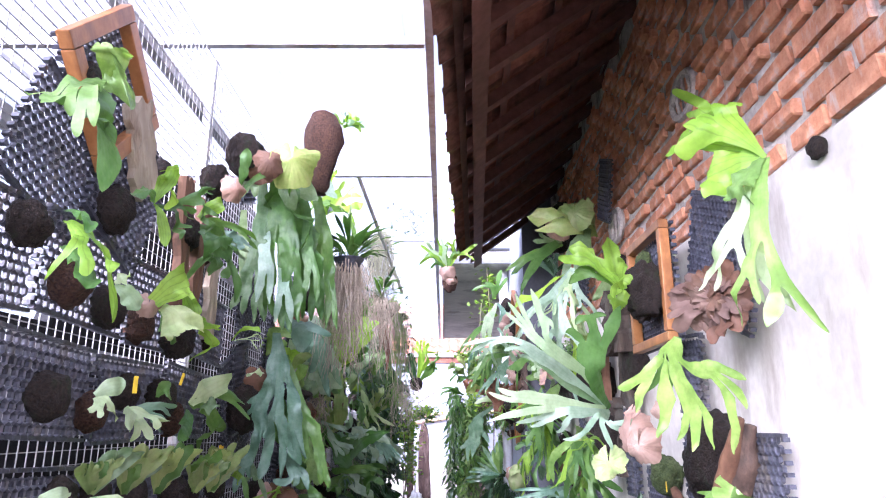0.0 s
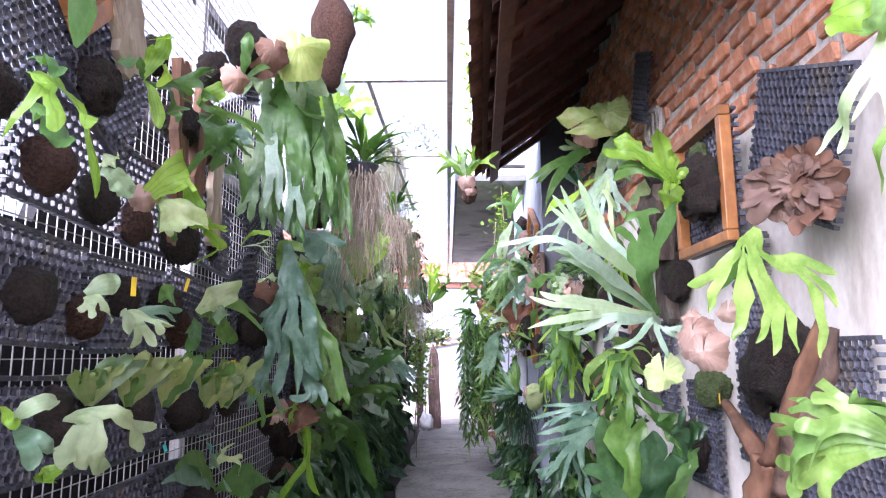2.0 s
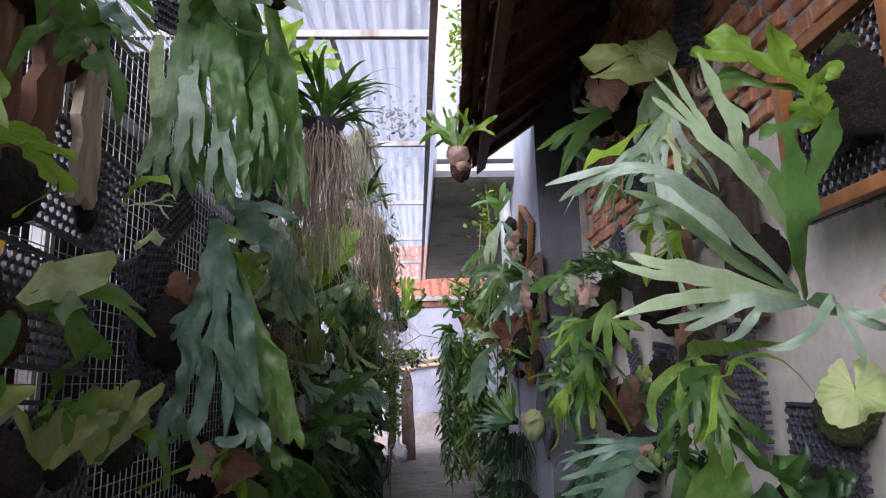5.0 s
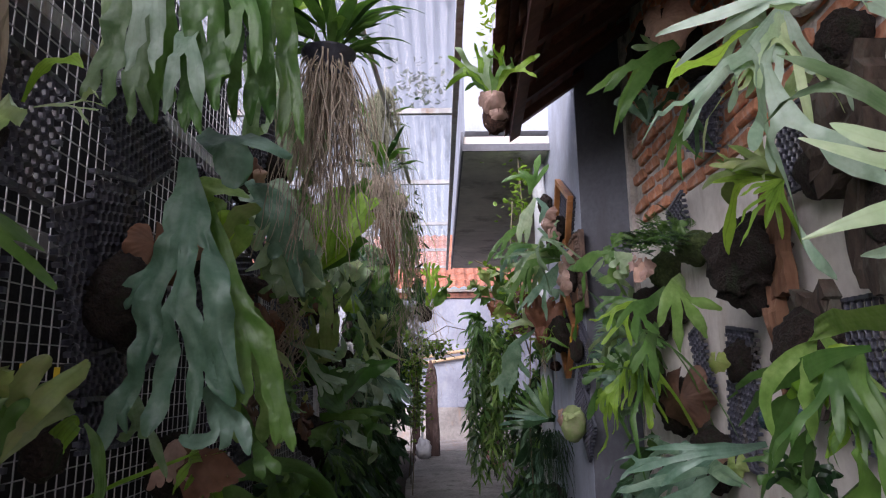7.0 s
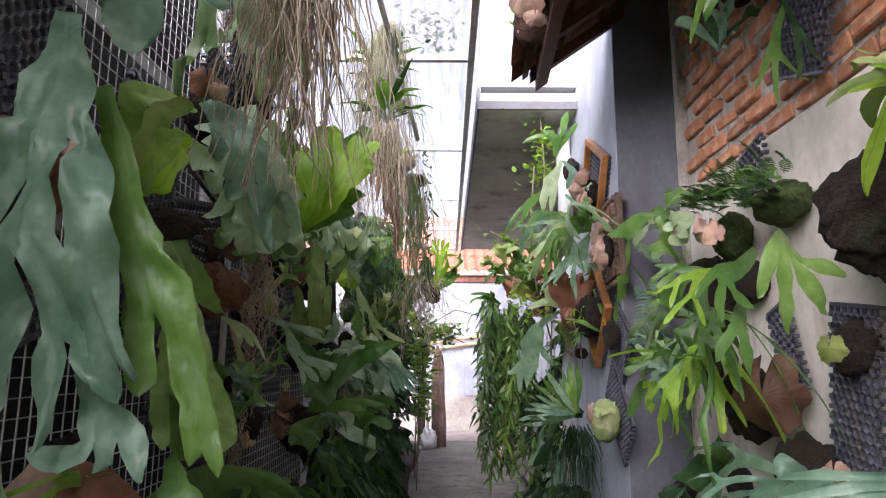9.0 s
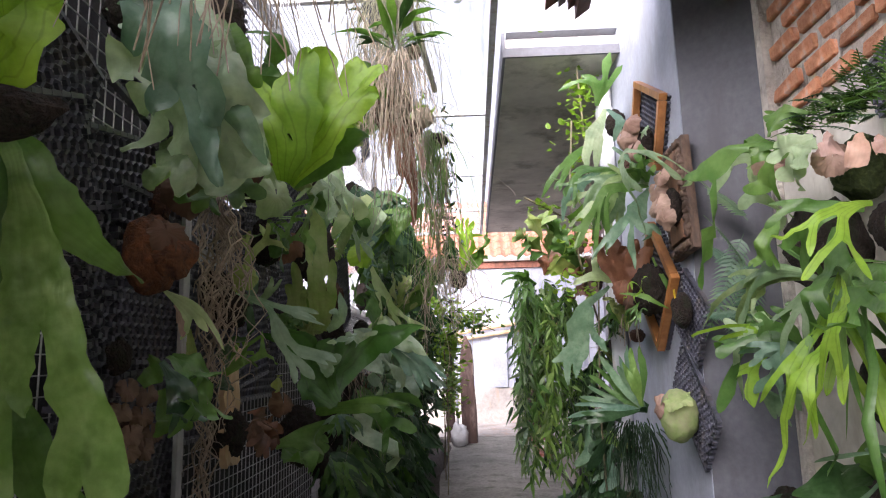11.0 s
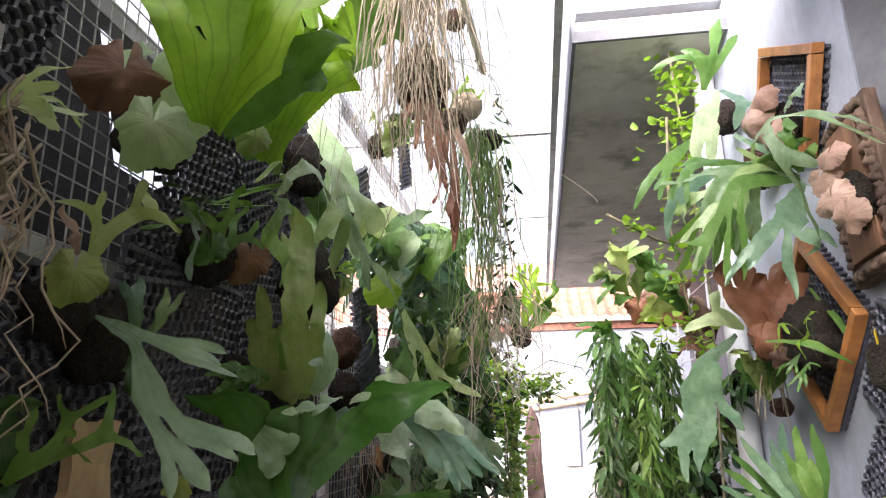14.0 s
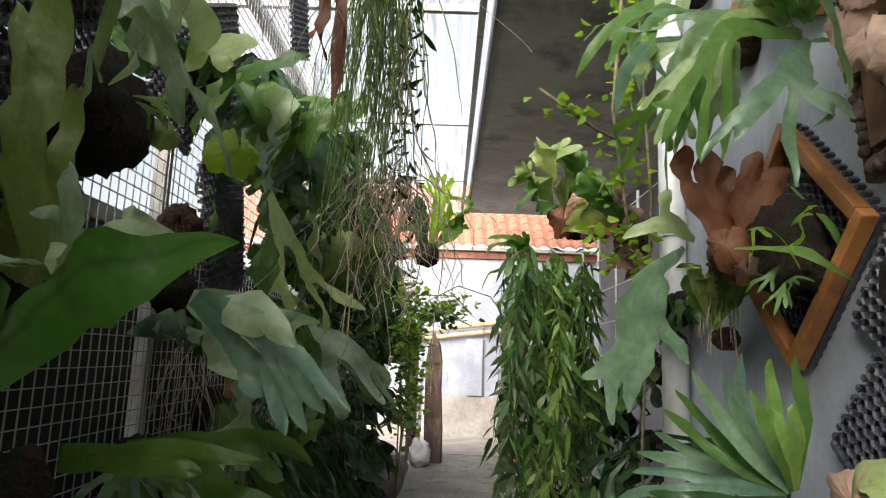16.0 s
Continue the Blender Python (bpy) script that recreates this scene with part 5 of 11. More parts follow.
frond(pl, (-0.9, 2.07, 2.063), (-0.82, 2.224, 2.115), 0.067, (0.1, 0, 0.15), "strap", LEAF_GREEN, (0.75, -0.8, 0.25))
pl = plant((-0.97, 2.687, 2.065), "staghorn_fern", "small staghorn fern on a coir ball", "fern")
ball(pl, (-1.004, 2.61, 2.038), 0.061, COIR_RED, "root_ball", (0.75, 1, 1), 14, "", 0.2)
frond(pl, (-0.88, 2.461, 2.065), (-0.82, 2.346, 1.872), 0.087, (0.1, 0, 0.1), "strap", LEAF_GREEN, (0.75, -0.8, 0.25))
frond(pl, (-0.88, 2.459, 2.084), (-0.8, 2.484, 2.012), 0.090, (0.1, 0, 0.1), "strap", LEAF_BLUE, (0.75, -0.8, 0.25))
frond(pl, (-0.88, 2.463, 2.046), (-0.8, 2.574, 2.023), 0.073, (0.1, 0, 0.1), "finger", LEAF_GREY, (0.75, -0.8, 0.25))
pl = plant((-0.97, 1.842, 1.195), "staghorn_fern", "young staghorn fern with upright olive shield fronds", "fern")
ball(pl, (-1.01, 1.831, 1.16), 0.052, COIR, "root_ball", (0.75, 1, 1), 20, "", 0.2)
olive_fan(pl, (-0.96, 1.811, 1.18), 0.1, 700)
pl = plant((-0.97, 2.027, 1.185), "staghorn_fern", "young staghorn fern with upright olive shield fronds", "fern")
ball(pl, (-1.008, 2.014, 1.145), 0.055, COIR, "root_ball", (0.75, 1, 1), 21, "", 0.2)
olive_fan(pl, (-0.958, 1.994, 1.165), 0.112, 701)
pl = plant((-0.97, 2.239, 1.173), "staghorn_fern", "young staghorn fern with upright olive shield fronds", "fern")
ball(pl, (-1.002, 2.224, 1.128), 0.064, COIR, "root_ball", (0.75, 1, 1), 22, "", 0.2)
olive_fan(pl, (-0.952, 2.204, 1.148), 0.124, 702)
pl = plant((-0.97, 2.561, 1.155), "staghorn_fern", "young staghorn fern with upright olive shield fronds", "fern")
ball(pl, (-0.996, 2.544, 1.102), 0.073, COIR, "root_ball", (0.75, 1, 1), 23, "", 0.2)
olive_fan(pl, (-0.946, 2.524, 1.122), 0.136, 703)
pl = plant((-0.97, 2.788, 1.143), "staghorn_fern", "young staghorn fern with upright olive shield fronds", "fern")
ball(pl, (-1.013, 2.768, 1.084), 0.048, COIR, "root_ball", (0.75, 1, 1), 24, "", 0.2)
olive_fan(pl, (-0.963, 2.748, 1.104), 0.148, 704)
pl = plant((-0.95, 1.881, 1.131), "staghorn_fern", "staghorn fern with broad pale two-lobed fronds", "fern")
ball(pl, (-1.003, 1.854, 1.11), 0.062, COIR, "root_ball", (0.75, 1, 1), 31, "", 0.2)
stag(pl, (-0.9, 1.68, 1.15), ((-0.8, 1.63, 1.162), 0.055, (((-0.8, 1.762, 1.126), 0.0636, (((-0.8, 1.9, 1.11), 0.0297), ((-0.8, 1.836, 1.061), 0.0376),)), ((-0.8, 1.587, 1.107), 0.0769, (((-0.8, 1.691, 1.057), 0.045), ((-0.8, 1.593, 1.064), 0.0348), ((-0.8, 1.516, 1.074), 0.0407),)),)), 0.0104, LEAF_PALE, (0.6, -0.8, 0.35), 0.8)
stag(pl, (-0.86, 1.429, 1.17), ((-0.8, 1.408, 1.193), 0.0377, (((-0.8, 1.486, 1.203), 0.0234),)), 0.0089, LEAF_PALE, (0.6, -0.8, 0.35))
stag(pl, (-0.86, 1.46, 1.162), ((-0.78, 1.384, 1.143), 0.042, (((-0.78, 1.442, 1.116), 0.0227), ((-0.78, 1.384, 1.096), 0.0287),)), 0.00907, LEAF_BLUE, (0.6, -0.8, 0.35))
stag(pl, (-0.86, 1.425, 1.194), ((-0.8, 1.353, 1.173), 0.0249, (((-0.8, 1.374, 1.175), 0.0168),)), 0.00887, LEAF_LIME, (0.6, -0.8, 0.35))
stag(pl, (-0.86, 1.532, 1.054), ((-0.8, 1.457, 1.076), 0.0267, (((-0.8, 1.481, 1.082), 0.0181),)), 0.00954, LEAF_LIME, (0.6, -0.8, 0.35))
pl = plant((-0.97, 2.774, 0.813), "leafy_seedling", "broad leaved seedling at the foot of the fence", "plant")
ball(pl, (-0.992, 2.729, 0.766), 0.078, COIR, "root_ball", (0.75, 1, 1), 32, "", 0.2)
frond(pl, (-0.9, 2.64, 0.821), (-0.8, 2.018, 1.011), 0.100, (0, 0, 0.1), "leaf", LEAF_GREEN, (0.75, -0.8, 0.25))
frond(pl, (-0.9, 2.64, 0.821), (-0.78, 2.921, 0.774), 0.132, (0, 0, 0.15), "leaf", LEAF_GREEN, (0.75, -0.8, 0.25))
frond(pl, (-0.9, 2.612, 0.844), (-0.82, 1.978, 0.973), 0.098, (0, 0, 0.1), "leaf", LEAF_BLUE, (0.75, -0.8, 0.25))
frond(pl, (-0.9, 2.58, 0.903), (-0.84, 2.731, 0.934), 0.066, (0, 0, 0.15), "antler", LEAF_PALE, (0.75, -0.8, 0.25))
frond(pl, (-0.9, 2.58, 0.903), (-0.84, 2.389, 1), 0.079, (0, 0, 0.1), "antler", LEAF_BLUE, (0.75, -0.8, 0.25))
frond(pl, (-0.9, 1.601, 1.04), (-0.84, 1.586, 1.057), 0.041, (0, 0, 0.1), "tongue", LEAF_LIME, (0.75, -0.8, 0.25))
pl = plant((-0.97, 1.545, 1.831), "staghorn_fern", "pale green staghorn fern near the top of the fence", "fern")
ball(pl, (-1.003, 1.506, 1.812), 0.062, COIR, "root_ball", (0.75, 1, 1), 34, "", 0.2)
frond(pl, (-0.8, 1.322, 1.758), (-0.66, 1.223, 1.622), 0.068, (0.1, -0.1, 0.1), "strap", LEAF_LIME, (0.75, -0.8, 0.25))
frond(pl, (-0.8, 1.318, 1.701), (-0.68, 1.217, 1.588), 0.060, (0.1, 0, 0.1), "tongue", LEAF_GREEN, (0.75, -0.8, 0.25))
frond(pl, (-0.8, 1.307, 1.777), (-0.68, 1.218, 1.701), 0.037, (0.1, 0, 0.1), "tongue", LEAF_GREEN, (0.75, -0.8, 0.25))
tag((-0.9, 1.944, 1.457), (0.022, 0.07), YELLOW_TAG, "small yellow plastic plant tag", 0)
tag((-0.9, 2.286, 1.498), (0.016, 0.06), YELLOW_TAG, "small yellow plastic plant tag", -15)
tag((-0.9, 2.525, 1.498), (0.014, 0.03), YELLOW_TAG, "small yellow plastic plant tag", 0)
tag((-0.9, 2.781, 1.256), (0.014, 0.03), YELLOW_TAG, "small yellow plastic plant tag", 0)
tag((-0.9, 2.198, 1.022), (0.016, 0.03), TEAL_TAG, "small teal plastic plant tag", 20)
tag((-0.9, 2.571, 0.973), (0.014, 0.03), TEAL_TAG, "small teal plastic plant tag", 0)
tag((-1, 2.452, 2.192), (0.012, 0.04), YELLOW_TAG, "small yellow plastic plant tag", 0)
tag((-1, 3.057, 1.247), (0.02, 0.05), YELLOW_TAG, "small yellow plastic plant tag", 0)
picture_frame("brown wooden diamond frame with black mesh on the fence", (-1.0, 1.76, 2.33), 0.40, 0.40, 45.0, 0.05, 0.03, 0)
pl = plant((-0.97, 1.64, 2.259), "staghorn_fern", "large lime staghorn fern high on the fence", "fern")
ball(pl, (-0.999, 1.646, 2.262), 0.069, COIR, "root_ball", (0.75, 1, 1), 36, "", 0.2)
frond(pl, (-0.9, 1.548, 2.204), (-0.84, 1.555, 2.239), 0.157, (0.05, 0, 0.05), "broad", LEAF_FRESH, (0.75, -0.8, 0.25))
frond(pl, (-0.9, 1.548, 2.204), (-0.82, 1.329, 1.992), 0.133, (0.05, 0, 0.1), "broad", LEAF_GREEN, (0.75, -0.8, 0.25))
frond(pl, (-0.9, 1.545, 2.218), (-0.84, 1.257, 1.994), 0.094, (0.05, 0, 0.1), "broad", LEAF_FRESH, (0.75, -0.8, 0.25))
frond(pl, (-0.9, 1.558, 2.226), (-0.86, 1.495, 2.298), 0.103, (0.05, 0, 0), "broad", LEAF_FRESH, (0.75, -0.8, 0.25))
board("wood_slab", "rough reddish wooden slab on the fence", (-0.99, 2.347, 1.946), 0.09, 0.62, 0.03, OLD_WOOD, 4, 0, 3)
board("wood_slab", "rough reddish wooden slab on the fence", (-0.99, 2.502, 1.939), 0.09, 0.55, 0.03, OLD_WOOD, -6, 0, 5)
board("pale_board", "pale weathered board on the fence", (-0.99, 2.689, 1.952), 0.10, 0.5, 0.025, PALE_WOOD, 2, 0, 4)
board("pale_board", "pale weathered board on the fence", (-0.99, 1.949, 2.208), 0.16, 0.30, 0.025, PALE_WOOD, 25, 0, 6)
pl = plant((-0.95, 2.725, 2.389), "staghorn_fern", "staghorn fern with a pinkish rounded shield on dark coir", "fern")
ball(pl, (-0.992, 2.656, 2.371), 0.079, COIR, "root_ball", (0.75, 1, 1), 41, "", 0.2)
shield(pl, (-0.88, 2.573, 2.295), 0.054, (0.5, -0.8, 0), SHIELD_PINK, "", 3, 0.9)
frond(pl, (-0.86, 2.596, 2.328), (-0.84, 2.606, 2.503), 0.066, (0, 0, 0), "tongue", LEAF_GREEN, (0.75, -0.8, 0.25))
frond(pl, (-0.86, 2.602, 2.301), (-0.72, 3.243, 2.497), 0.050, (0, -0.1, 0.2), "strap", LEAF_GREEN, (0.75, -0.8, 0.25))
pl = plant((-0.62, 3.177, 2.666), "hanging_stump", "hanging conical dark stump with a small fern on top", "hanging plant")
bm = bmesh.new()
tube(bm, [Vector(p) - pl.location for p in ((-0.62, 3.116, 2.91), (-0.62, 3.113, 2.823), (-0.62, 3.112, 2.763), (-0.62, 3.11, 2.694), (-0.62, 3.108, 2.65), (-0.62, 3.106, 2.585), (-0.62, 3.104, 2.52), (-0.62, 3.103, 2.477))], [0.071, 0.099, 0.104, 0.090, 0.075, 0.052, 0.040, 0.035], 16)
for v in bm.verts:
    v.co += Vector((noise.noise(v.co * 22), noise.noise(v.co * 22 + Vector((5, 1, 2))), 0)) * 0.02
part("stump", bm, COIR_RED, pl, "", True)
auto_fronds(pl, (-0.62, 3.678, 3.134), 7, 0.257, 0.086, (0.6, -0.5, 0.2), 61, "finger", [LEAF_GREEN, LEAF_LIME], 0.3, 0.45, 1.3, (0.75, -0.8, 0.25))
shield(pl, (-0.72, 2.855, 2.54), 0.124, (0.3, -0.9, 0.1), SHIELD_GREEN, "", 4, 0.5)
shield(pl, (-0.8, 2.783, 2.508), 0.072, (0.3, -0.9, 0.1), SHIELD_BROWN, "", 5, 0.6)
bm = bmesh.new()
tube(bm, [Vector((-0.62, 3.116, 2.91)) - pl.location, Vector((-0.620, 3.116, 3.1)) - pl.location], 0.003, 4)
part("hanging_wire", bm, WIRE, pl)
pl = plant((-0.9, 3.188, 2.769), "staghorn_fern", "large staghorn fern with grey-green fronds hanging as a curtain", "fern")
ball(pl, (-0.97, 2.975, 2.625), 0.115, COIR, "root_ball", (0.75, 1, 1), 44, "", 0.2)
shield(pl, (-0.9, 2.62, 2.334), 0.051, (0.6, -0.8, 0.1), SHIELD_PINK, "", 6, 0.6)
shield(pl, (-0.9, 2.982, 2.579), 0.092, (0.6, -0.8, 0.1), SHIELD_BROWN, "", 7, 0.45)
stag(pl, (-0.95, 3.2, 2.617), ((-0.899, 3.06, 2.202), 0.0853, (((-0.885, 3.06, 1.927), 0.0526, (((-0.846, 3.06, 1.825), 0.0291), ((-0.896, 3.06, 1.817), 0.0293),)), ((-0.956, 3.06, 1.97), 0.06, (((-0.953, 3.06, 1.859), 0.0296), ((-1.01, 3.06, 1.88), 0.0332),)),)), 0.0422, LEAF_GREY, (0.15, -0.95, 0.15), 1.4)
stag(pl, (-0.894, 3.2, 2.666), ((-0.831, 3.1, 2.241), 0.0932, (((-0.779, 3.1, 1.98), 0.0563, (((-0.782, 3.1, 1.809), 0.0325),)), ((-0.854, 3.1, 1.981), 0.0568, (((-0.816, 3.1, 1.851), 0.0295), ((-0.859, 3.1, 1.835), 0.0329),)),)), 0.0461, LEAF_GREEN, (0.15, -0.95, 0.15), 1.4)
stag(pl, (-0.832, 3.2, 2.651), ((-0.735, 3, 2.175), 0.0947, (((-0.681, 3, 1.968), 0.0473, (((-0.667, 3, 1.799), 0.0309),)), ((-0.738, 3, 1.948), 0.0569, (((-0.699, 3, 1.749), 0.0308), ((-0.742, 3, 1.769), 0.031),)),)), 0.0496, LEAF_GREEN, (0.15, -0.95, 0.15), 1.4)
stag(pl, (-0.759, 3.2, 2.616), ((-0.685, 3.12, 2.225), 0.109, (((-0.616, 3.12, 1.984), 0.0724, (((-0.588, 3.12, 1.844), 0.0323), ((-0.64, 3.12, 1.837), 0.0357),)), ((-0.701, 3.12, 1.985), 0.0597, (((-0.681, 3.12, 1.854), 0.0294), ((-0.731, 3.12, 1.897), 0.0296),)),)), 0.0527, LEAF_GREEN, (0.15, -0.95, 0.15), 1.4)
stag(pl, (-0.675, 3.25, 2.569), ((-0.601, 3.2, 2.212), 0.0803, (((-0.565, 3.2, 2.031), 0.051, (((-0.523, 3.2, 1.803), 0.0265), ((-0.577, 3.2, 1.826), 0.0333),)), ((-0.628, 3.2, 2.01), 0.0477),)), 0.0453, LEAF_GREEN, (0.15, -0.95, 0.15), 1.4)
stag(pl, (-0.938, 3.2, 2.741), ((-0.749, 2.98, 2.512), 0.15, (((-0.611, 2.98, 2.396), 0.0948), ((-0.709, 2.98, 2.354), 0.0632),)), 0.0631, LEAF_GREY)
stag(pl, (-0.966, 3.15, 2.734), ((-0.943, 3, 2.525), 0.0875, (((-0.918, 3, 2.427), 0.0494), ((-0.986, 3, 2.419), 0.0498),)), 0.055, LEAF_GREY)
stag(pl, (-0.811, 3.15, 2.172), ((-0.741, 2.98, 1.962), 0.0535, (((-0.696, 2.98, 1.803), 0.0307), ((-0.772, 2.98, 1.8), 0.0279),)), 0.0382, LEAF_SILVER, (0.15, -0.95, 0.15), 1.5)
stag(pl, (-0.906, 3.15, 2.4), ((-0.834, 2.98, 2.065), 0.0645, (((-0.802, 2.98, 1.891), 0.0283), ((-0.867, 2.98, 1.9), 0.0349),)), 0.0399, LEAF_SILVER, (0.15, -0.95, 0.15), 1.5)
stag(pl, (-0.692, 3.15, 2.375), ((-0.634, 3.02, 2.098), 0.0644, (((-0.594, 3.02, 1.912), 0.0313), ((-0.657, 3.02, 1.933), 0.0316),)), 0.0389, LEAF_GREEN, (0.15, -0.95, 0.15), 1.5)
stag(pl, (-0.771, 3.25, 2.745), ((-0.623, 3.1, 2.558), 0.0848, (((-0.532, 3.1, 2.459), 0.0563),)), 0.0557, LEAF_SILVER)
stag(pl, (-1.031, 3.2, 2.426), ((-0.978, 3.1, 2.176), 0.0522, (((-0.948, 3.1, 2.003), 0.0271), ((-0.995, 3.1, 1.983), 0.0306),)), 0.03, LEAF_GREY, (0.15, -0.95, 0.15), 1.4)
pl = plant((-0.85, 4.38, 2.828), "staghorn_fern", "lime-green staghorn fern with forked fronds", "fern")
frond(pl, (-0.8, 3.994, 2.631), (-0.66, 4.191, 3.026), 0.177, (0, 0, 0.1), "antler", LEAF_LIME, (0.75, -0.8, 0.25))
frond(pl, (-0.8, 4.063, 2.677), (-0.501, 4.003, 2.8), 0.145, (0, 0, 0.15), "antler", LEAF_LIME, (0.75, -0.8, 0.25))
frond(pl, (-0.8, 3.99, 2.646), (-0.897, 3.93, 2.991), 0.171, (0, 0, 0.1), "antler", LEAF_LIME, (0.75, -0.8, 0.25))
frond(pl, (-0.8, 4.143, 2.694), (-0.6, 3.691, 2.595), 0.112, (0, 0, 0.2), "antler", LEAF_GREEN, (0.75, -0.8, 0.25))
pl = plant((-0.95, 3.523, 1.864), "staghorn_fern", "staghorn fern with long wavy dark grey-green forked fronds", "fern")
ball(pl, (-0.97, 3.266, 1.432), 0.116, COIR, "root_ball", (0.75, 1, 1), 46, "", 0.2)
shield(pl, (-0.92, 3.282, 1.568), 0.066, (0.6, -0.8, 0.2), SHIELD_BROWN, "", 7, 0.4)
shield(pl, (-0.88, 3.448, 1.606), 0.050, (0.6, -0.8, 0), SHIELD_PINK, "", 8, 0.6)
shield(pl, (-0.9, 3.348, 1.527), 0.047, (0.6, -0.8, 0), SHIELD_BROWN, "", 9, 0.5)
stag(pl, (-0.832, 3.25, 1.799), ((-0.786, 3.15, 1.582), 0.117, (((-0.692, 3.15, 1.439), 0.0552, (((-0.692, 3.15, 1.343), 0.0653, (((-0.63, 3.15, 1.204), 0.035), ((-0.651, 3.15, 1.176), 0.0519),)),)), ((-0.77, 3.15, 1.395), 0.0715, (((-0.731, 3.15, 1.279), 0.0553, (((-0.684, 3.15, 1.198), 0.0419), ((-0.743, 3.15, 1.111), 0.0278),)), ((-0.811, 3.15, 1.237), 0.0545, (((-0.835, 3.15, 1.113), 0.0486),)),)), ((-0.854, 3.15, 1.47), 0.0899, (((-0.853, 3.15, 1.33), 0.0799, (((-0.827, 3.15, 1.29), 0.0373), ((-0.904, 3.15, 1.184), 0.0519, (((-0.886, 3.15, 1.119), 0.0292), ((-0.946, 3.15, 1.053), 0.0346),)),)), ((-0.912, 3.15, 1.397), 0.0433),)),)), 0.0376, LEAF_BLUE, (0.15, -0.95, 0.15), 1.1)
stag(pl, (-0.792, 3.3, 1.691), ((-0.693, 3.24, 1.455), 0.0607, (((-0.638, 3.24, 1.33), 0.0797, (((-0.575, 3.24, 1.165), 0.0493, (((-0.533, 3.24, 1.065), 0.0291), ((-0.575, 3.24, 1.08), 0.0248),)), ((-0.654, 3.24, 1.179), 0.0525),)),)), 0.0309, LEAF_GREEN, (0.15, -0.95, 0.15), 1.2)
stag(pl, (-0.759, 3.28, 1.217), ((-0.679, 3.2, 1.134), 0.0672, (((-0.625, 3.2, 1.065), 0.0444), ((-0.695, 3.2, 1.077), 0.0339), ((-0.789, 3.2, 1.106), 0.0417),)), 0.0361, LEAF_BLUE)
stag(pl, (-0.819, 3.3, 1.888), ((-0.7, 3.2, 1.803), 0.0975, (((-0.549, 3.2, 1.78), 0.0539), ((-0.689, 3.2, 1.699), 0.109),)), 0.0487, LEAF_BLUE)
stag(pl, (-0.949, 3.3, 1.202), ((-0.883, 3.22, 1.129), 0.047, (((-0.817, 3.22, 1.016), 0.026), ((-0.869, 3.22, 1.103), 0.0319), ((-0.935, 3.22, 1.102), 0.0288),)), 0.0261, LEAF_GREY)
stag(pl, (-0.84, 3.5, 1.582), ((-0.759, 3.42, 1.677), 0.0488, (((-0.683, 3.42, 1.703), 0.0356),)), 0.0222, SHIELD_GREEN)
stag(pl, (-0.803, 3.5, 1.557), ((-0.74, 3.42, 1.608), 0.0522, (((-0.699, 3.42, 1.653), 0.048),)), 0.0286, LEAF_FRESH)
stag(pl, (-0.669, 3.4, 1.072), ((-0.62, 3.3, 1.039), 0.0407, (((-0.572, 3.3, 1.008), 0.0276), ((-0.617, 3.3, 0.996), 0.0279),)), 0.0199, LEAF_GREEN)
pl = plant((-0.9, 3.582, 1.024), "staghorn_fern", "dead brown fern at the foot of the curtain", "fern")
ball(pl, (-0.982, 3.657, 0.984), 0.093, COIR, "root_ball", (0.75, 1, 1), 47, "", 0.2)
frond(pl, (-0.853, 3.4, 1.071), (-0.723, 3.3, 0.964), 0.148, (0, -0.1, 0.1), "sheet", SHIELD_BROWN, (0.15, -0.95, 0.15))
frond(pl, (-0.868, 3.4, 1.084), (-0.838, 3.3, 0.986), 0.108, (0, -0.1, 0.1), "sheet", SHIELD_PINK, (0.15, -0.95, 0.15))
pl = plant((-0.92, 4.053, 1.971), "staghorn_fern", "staghorn fern with ragged blue-green sheets", "fern")
ball(pl, (-0.984, 4.271, 2.018), 0.090, COIR, "root_ball", (0.75, 1, 1), 48, "", 0.2)
shield(pl, (-0.9, 4.012, 2.017), 0.049, (0.5, -0.8, 0.1), SHIELD_RED, "", 9, 0.4)
shield(pl, (-0.86, 4.001, 1.986), 0.028, (0.5, -0.8, -0.1), SHIELD_PINK, "", 10, 0.7)
frond(pl, (-0.92, 3.955, 2.427), (-0.741, 3.9, 2.043), 0.111, (0, -0.05, 0.1), "curtain", LEAF_GREY, (0.15, -0.95, 0.15))
frond(pl, (-0.92, 4.212, 2.568), (-0.716, 4.1, 2.186), 0.123, (0, -0.05, 0.1), "curtain", LEAF_GREY, (0.15, -0.95, 0.15))
stag(pl, (-0.925, 4.1, 1.996), ((-0.806, 4, 1.874), 0.121, (((-0.742, 4, 1.741), 0.107, (((-0.712, 4, 1.647), 0.0556), ((-0.678, 4, 1.523), 0.0467), ((-0.805, 4, 1.661), 0.0507),)), ((-0.84, 4, 1.778), 0.0573),)), 0.0526, LEAF_BLUE)
stag(pl, (-0.838, 4.2, 1.895), ((-0.733, 4.1, 1.727), 0.0879, (((-0.629, 4.1, 1.592), 0.0487), ((-0.744, 4.1, 1.586), 0.0435),)), 0.0471, LEAF_BLUE)
stag(pl, (-0.776, 4.2, 2.42), ((-0.735, 4.05, 2.153), 0.0912, (((-0.697, 4.05, 1.991), 0.0502), ((-0.753, 4.05, 1.97), 0.0444),)), 0.0572, LEAF_GREY)
stag(pl, (-0.755, 4.3, 2.402), ((-0.707, 4.2, 2.242), 0.0649, (((-0.692, 4.2, 2.11), 0.0413),)), 0.0415, LEAF_SILVER)
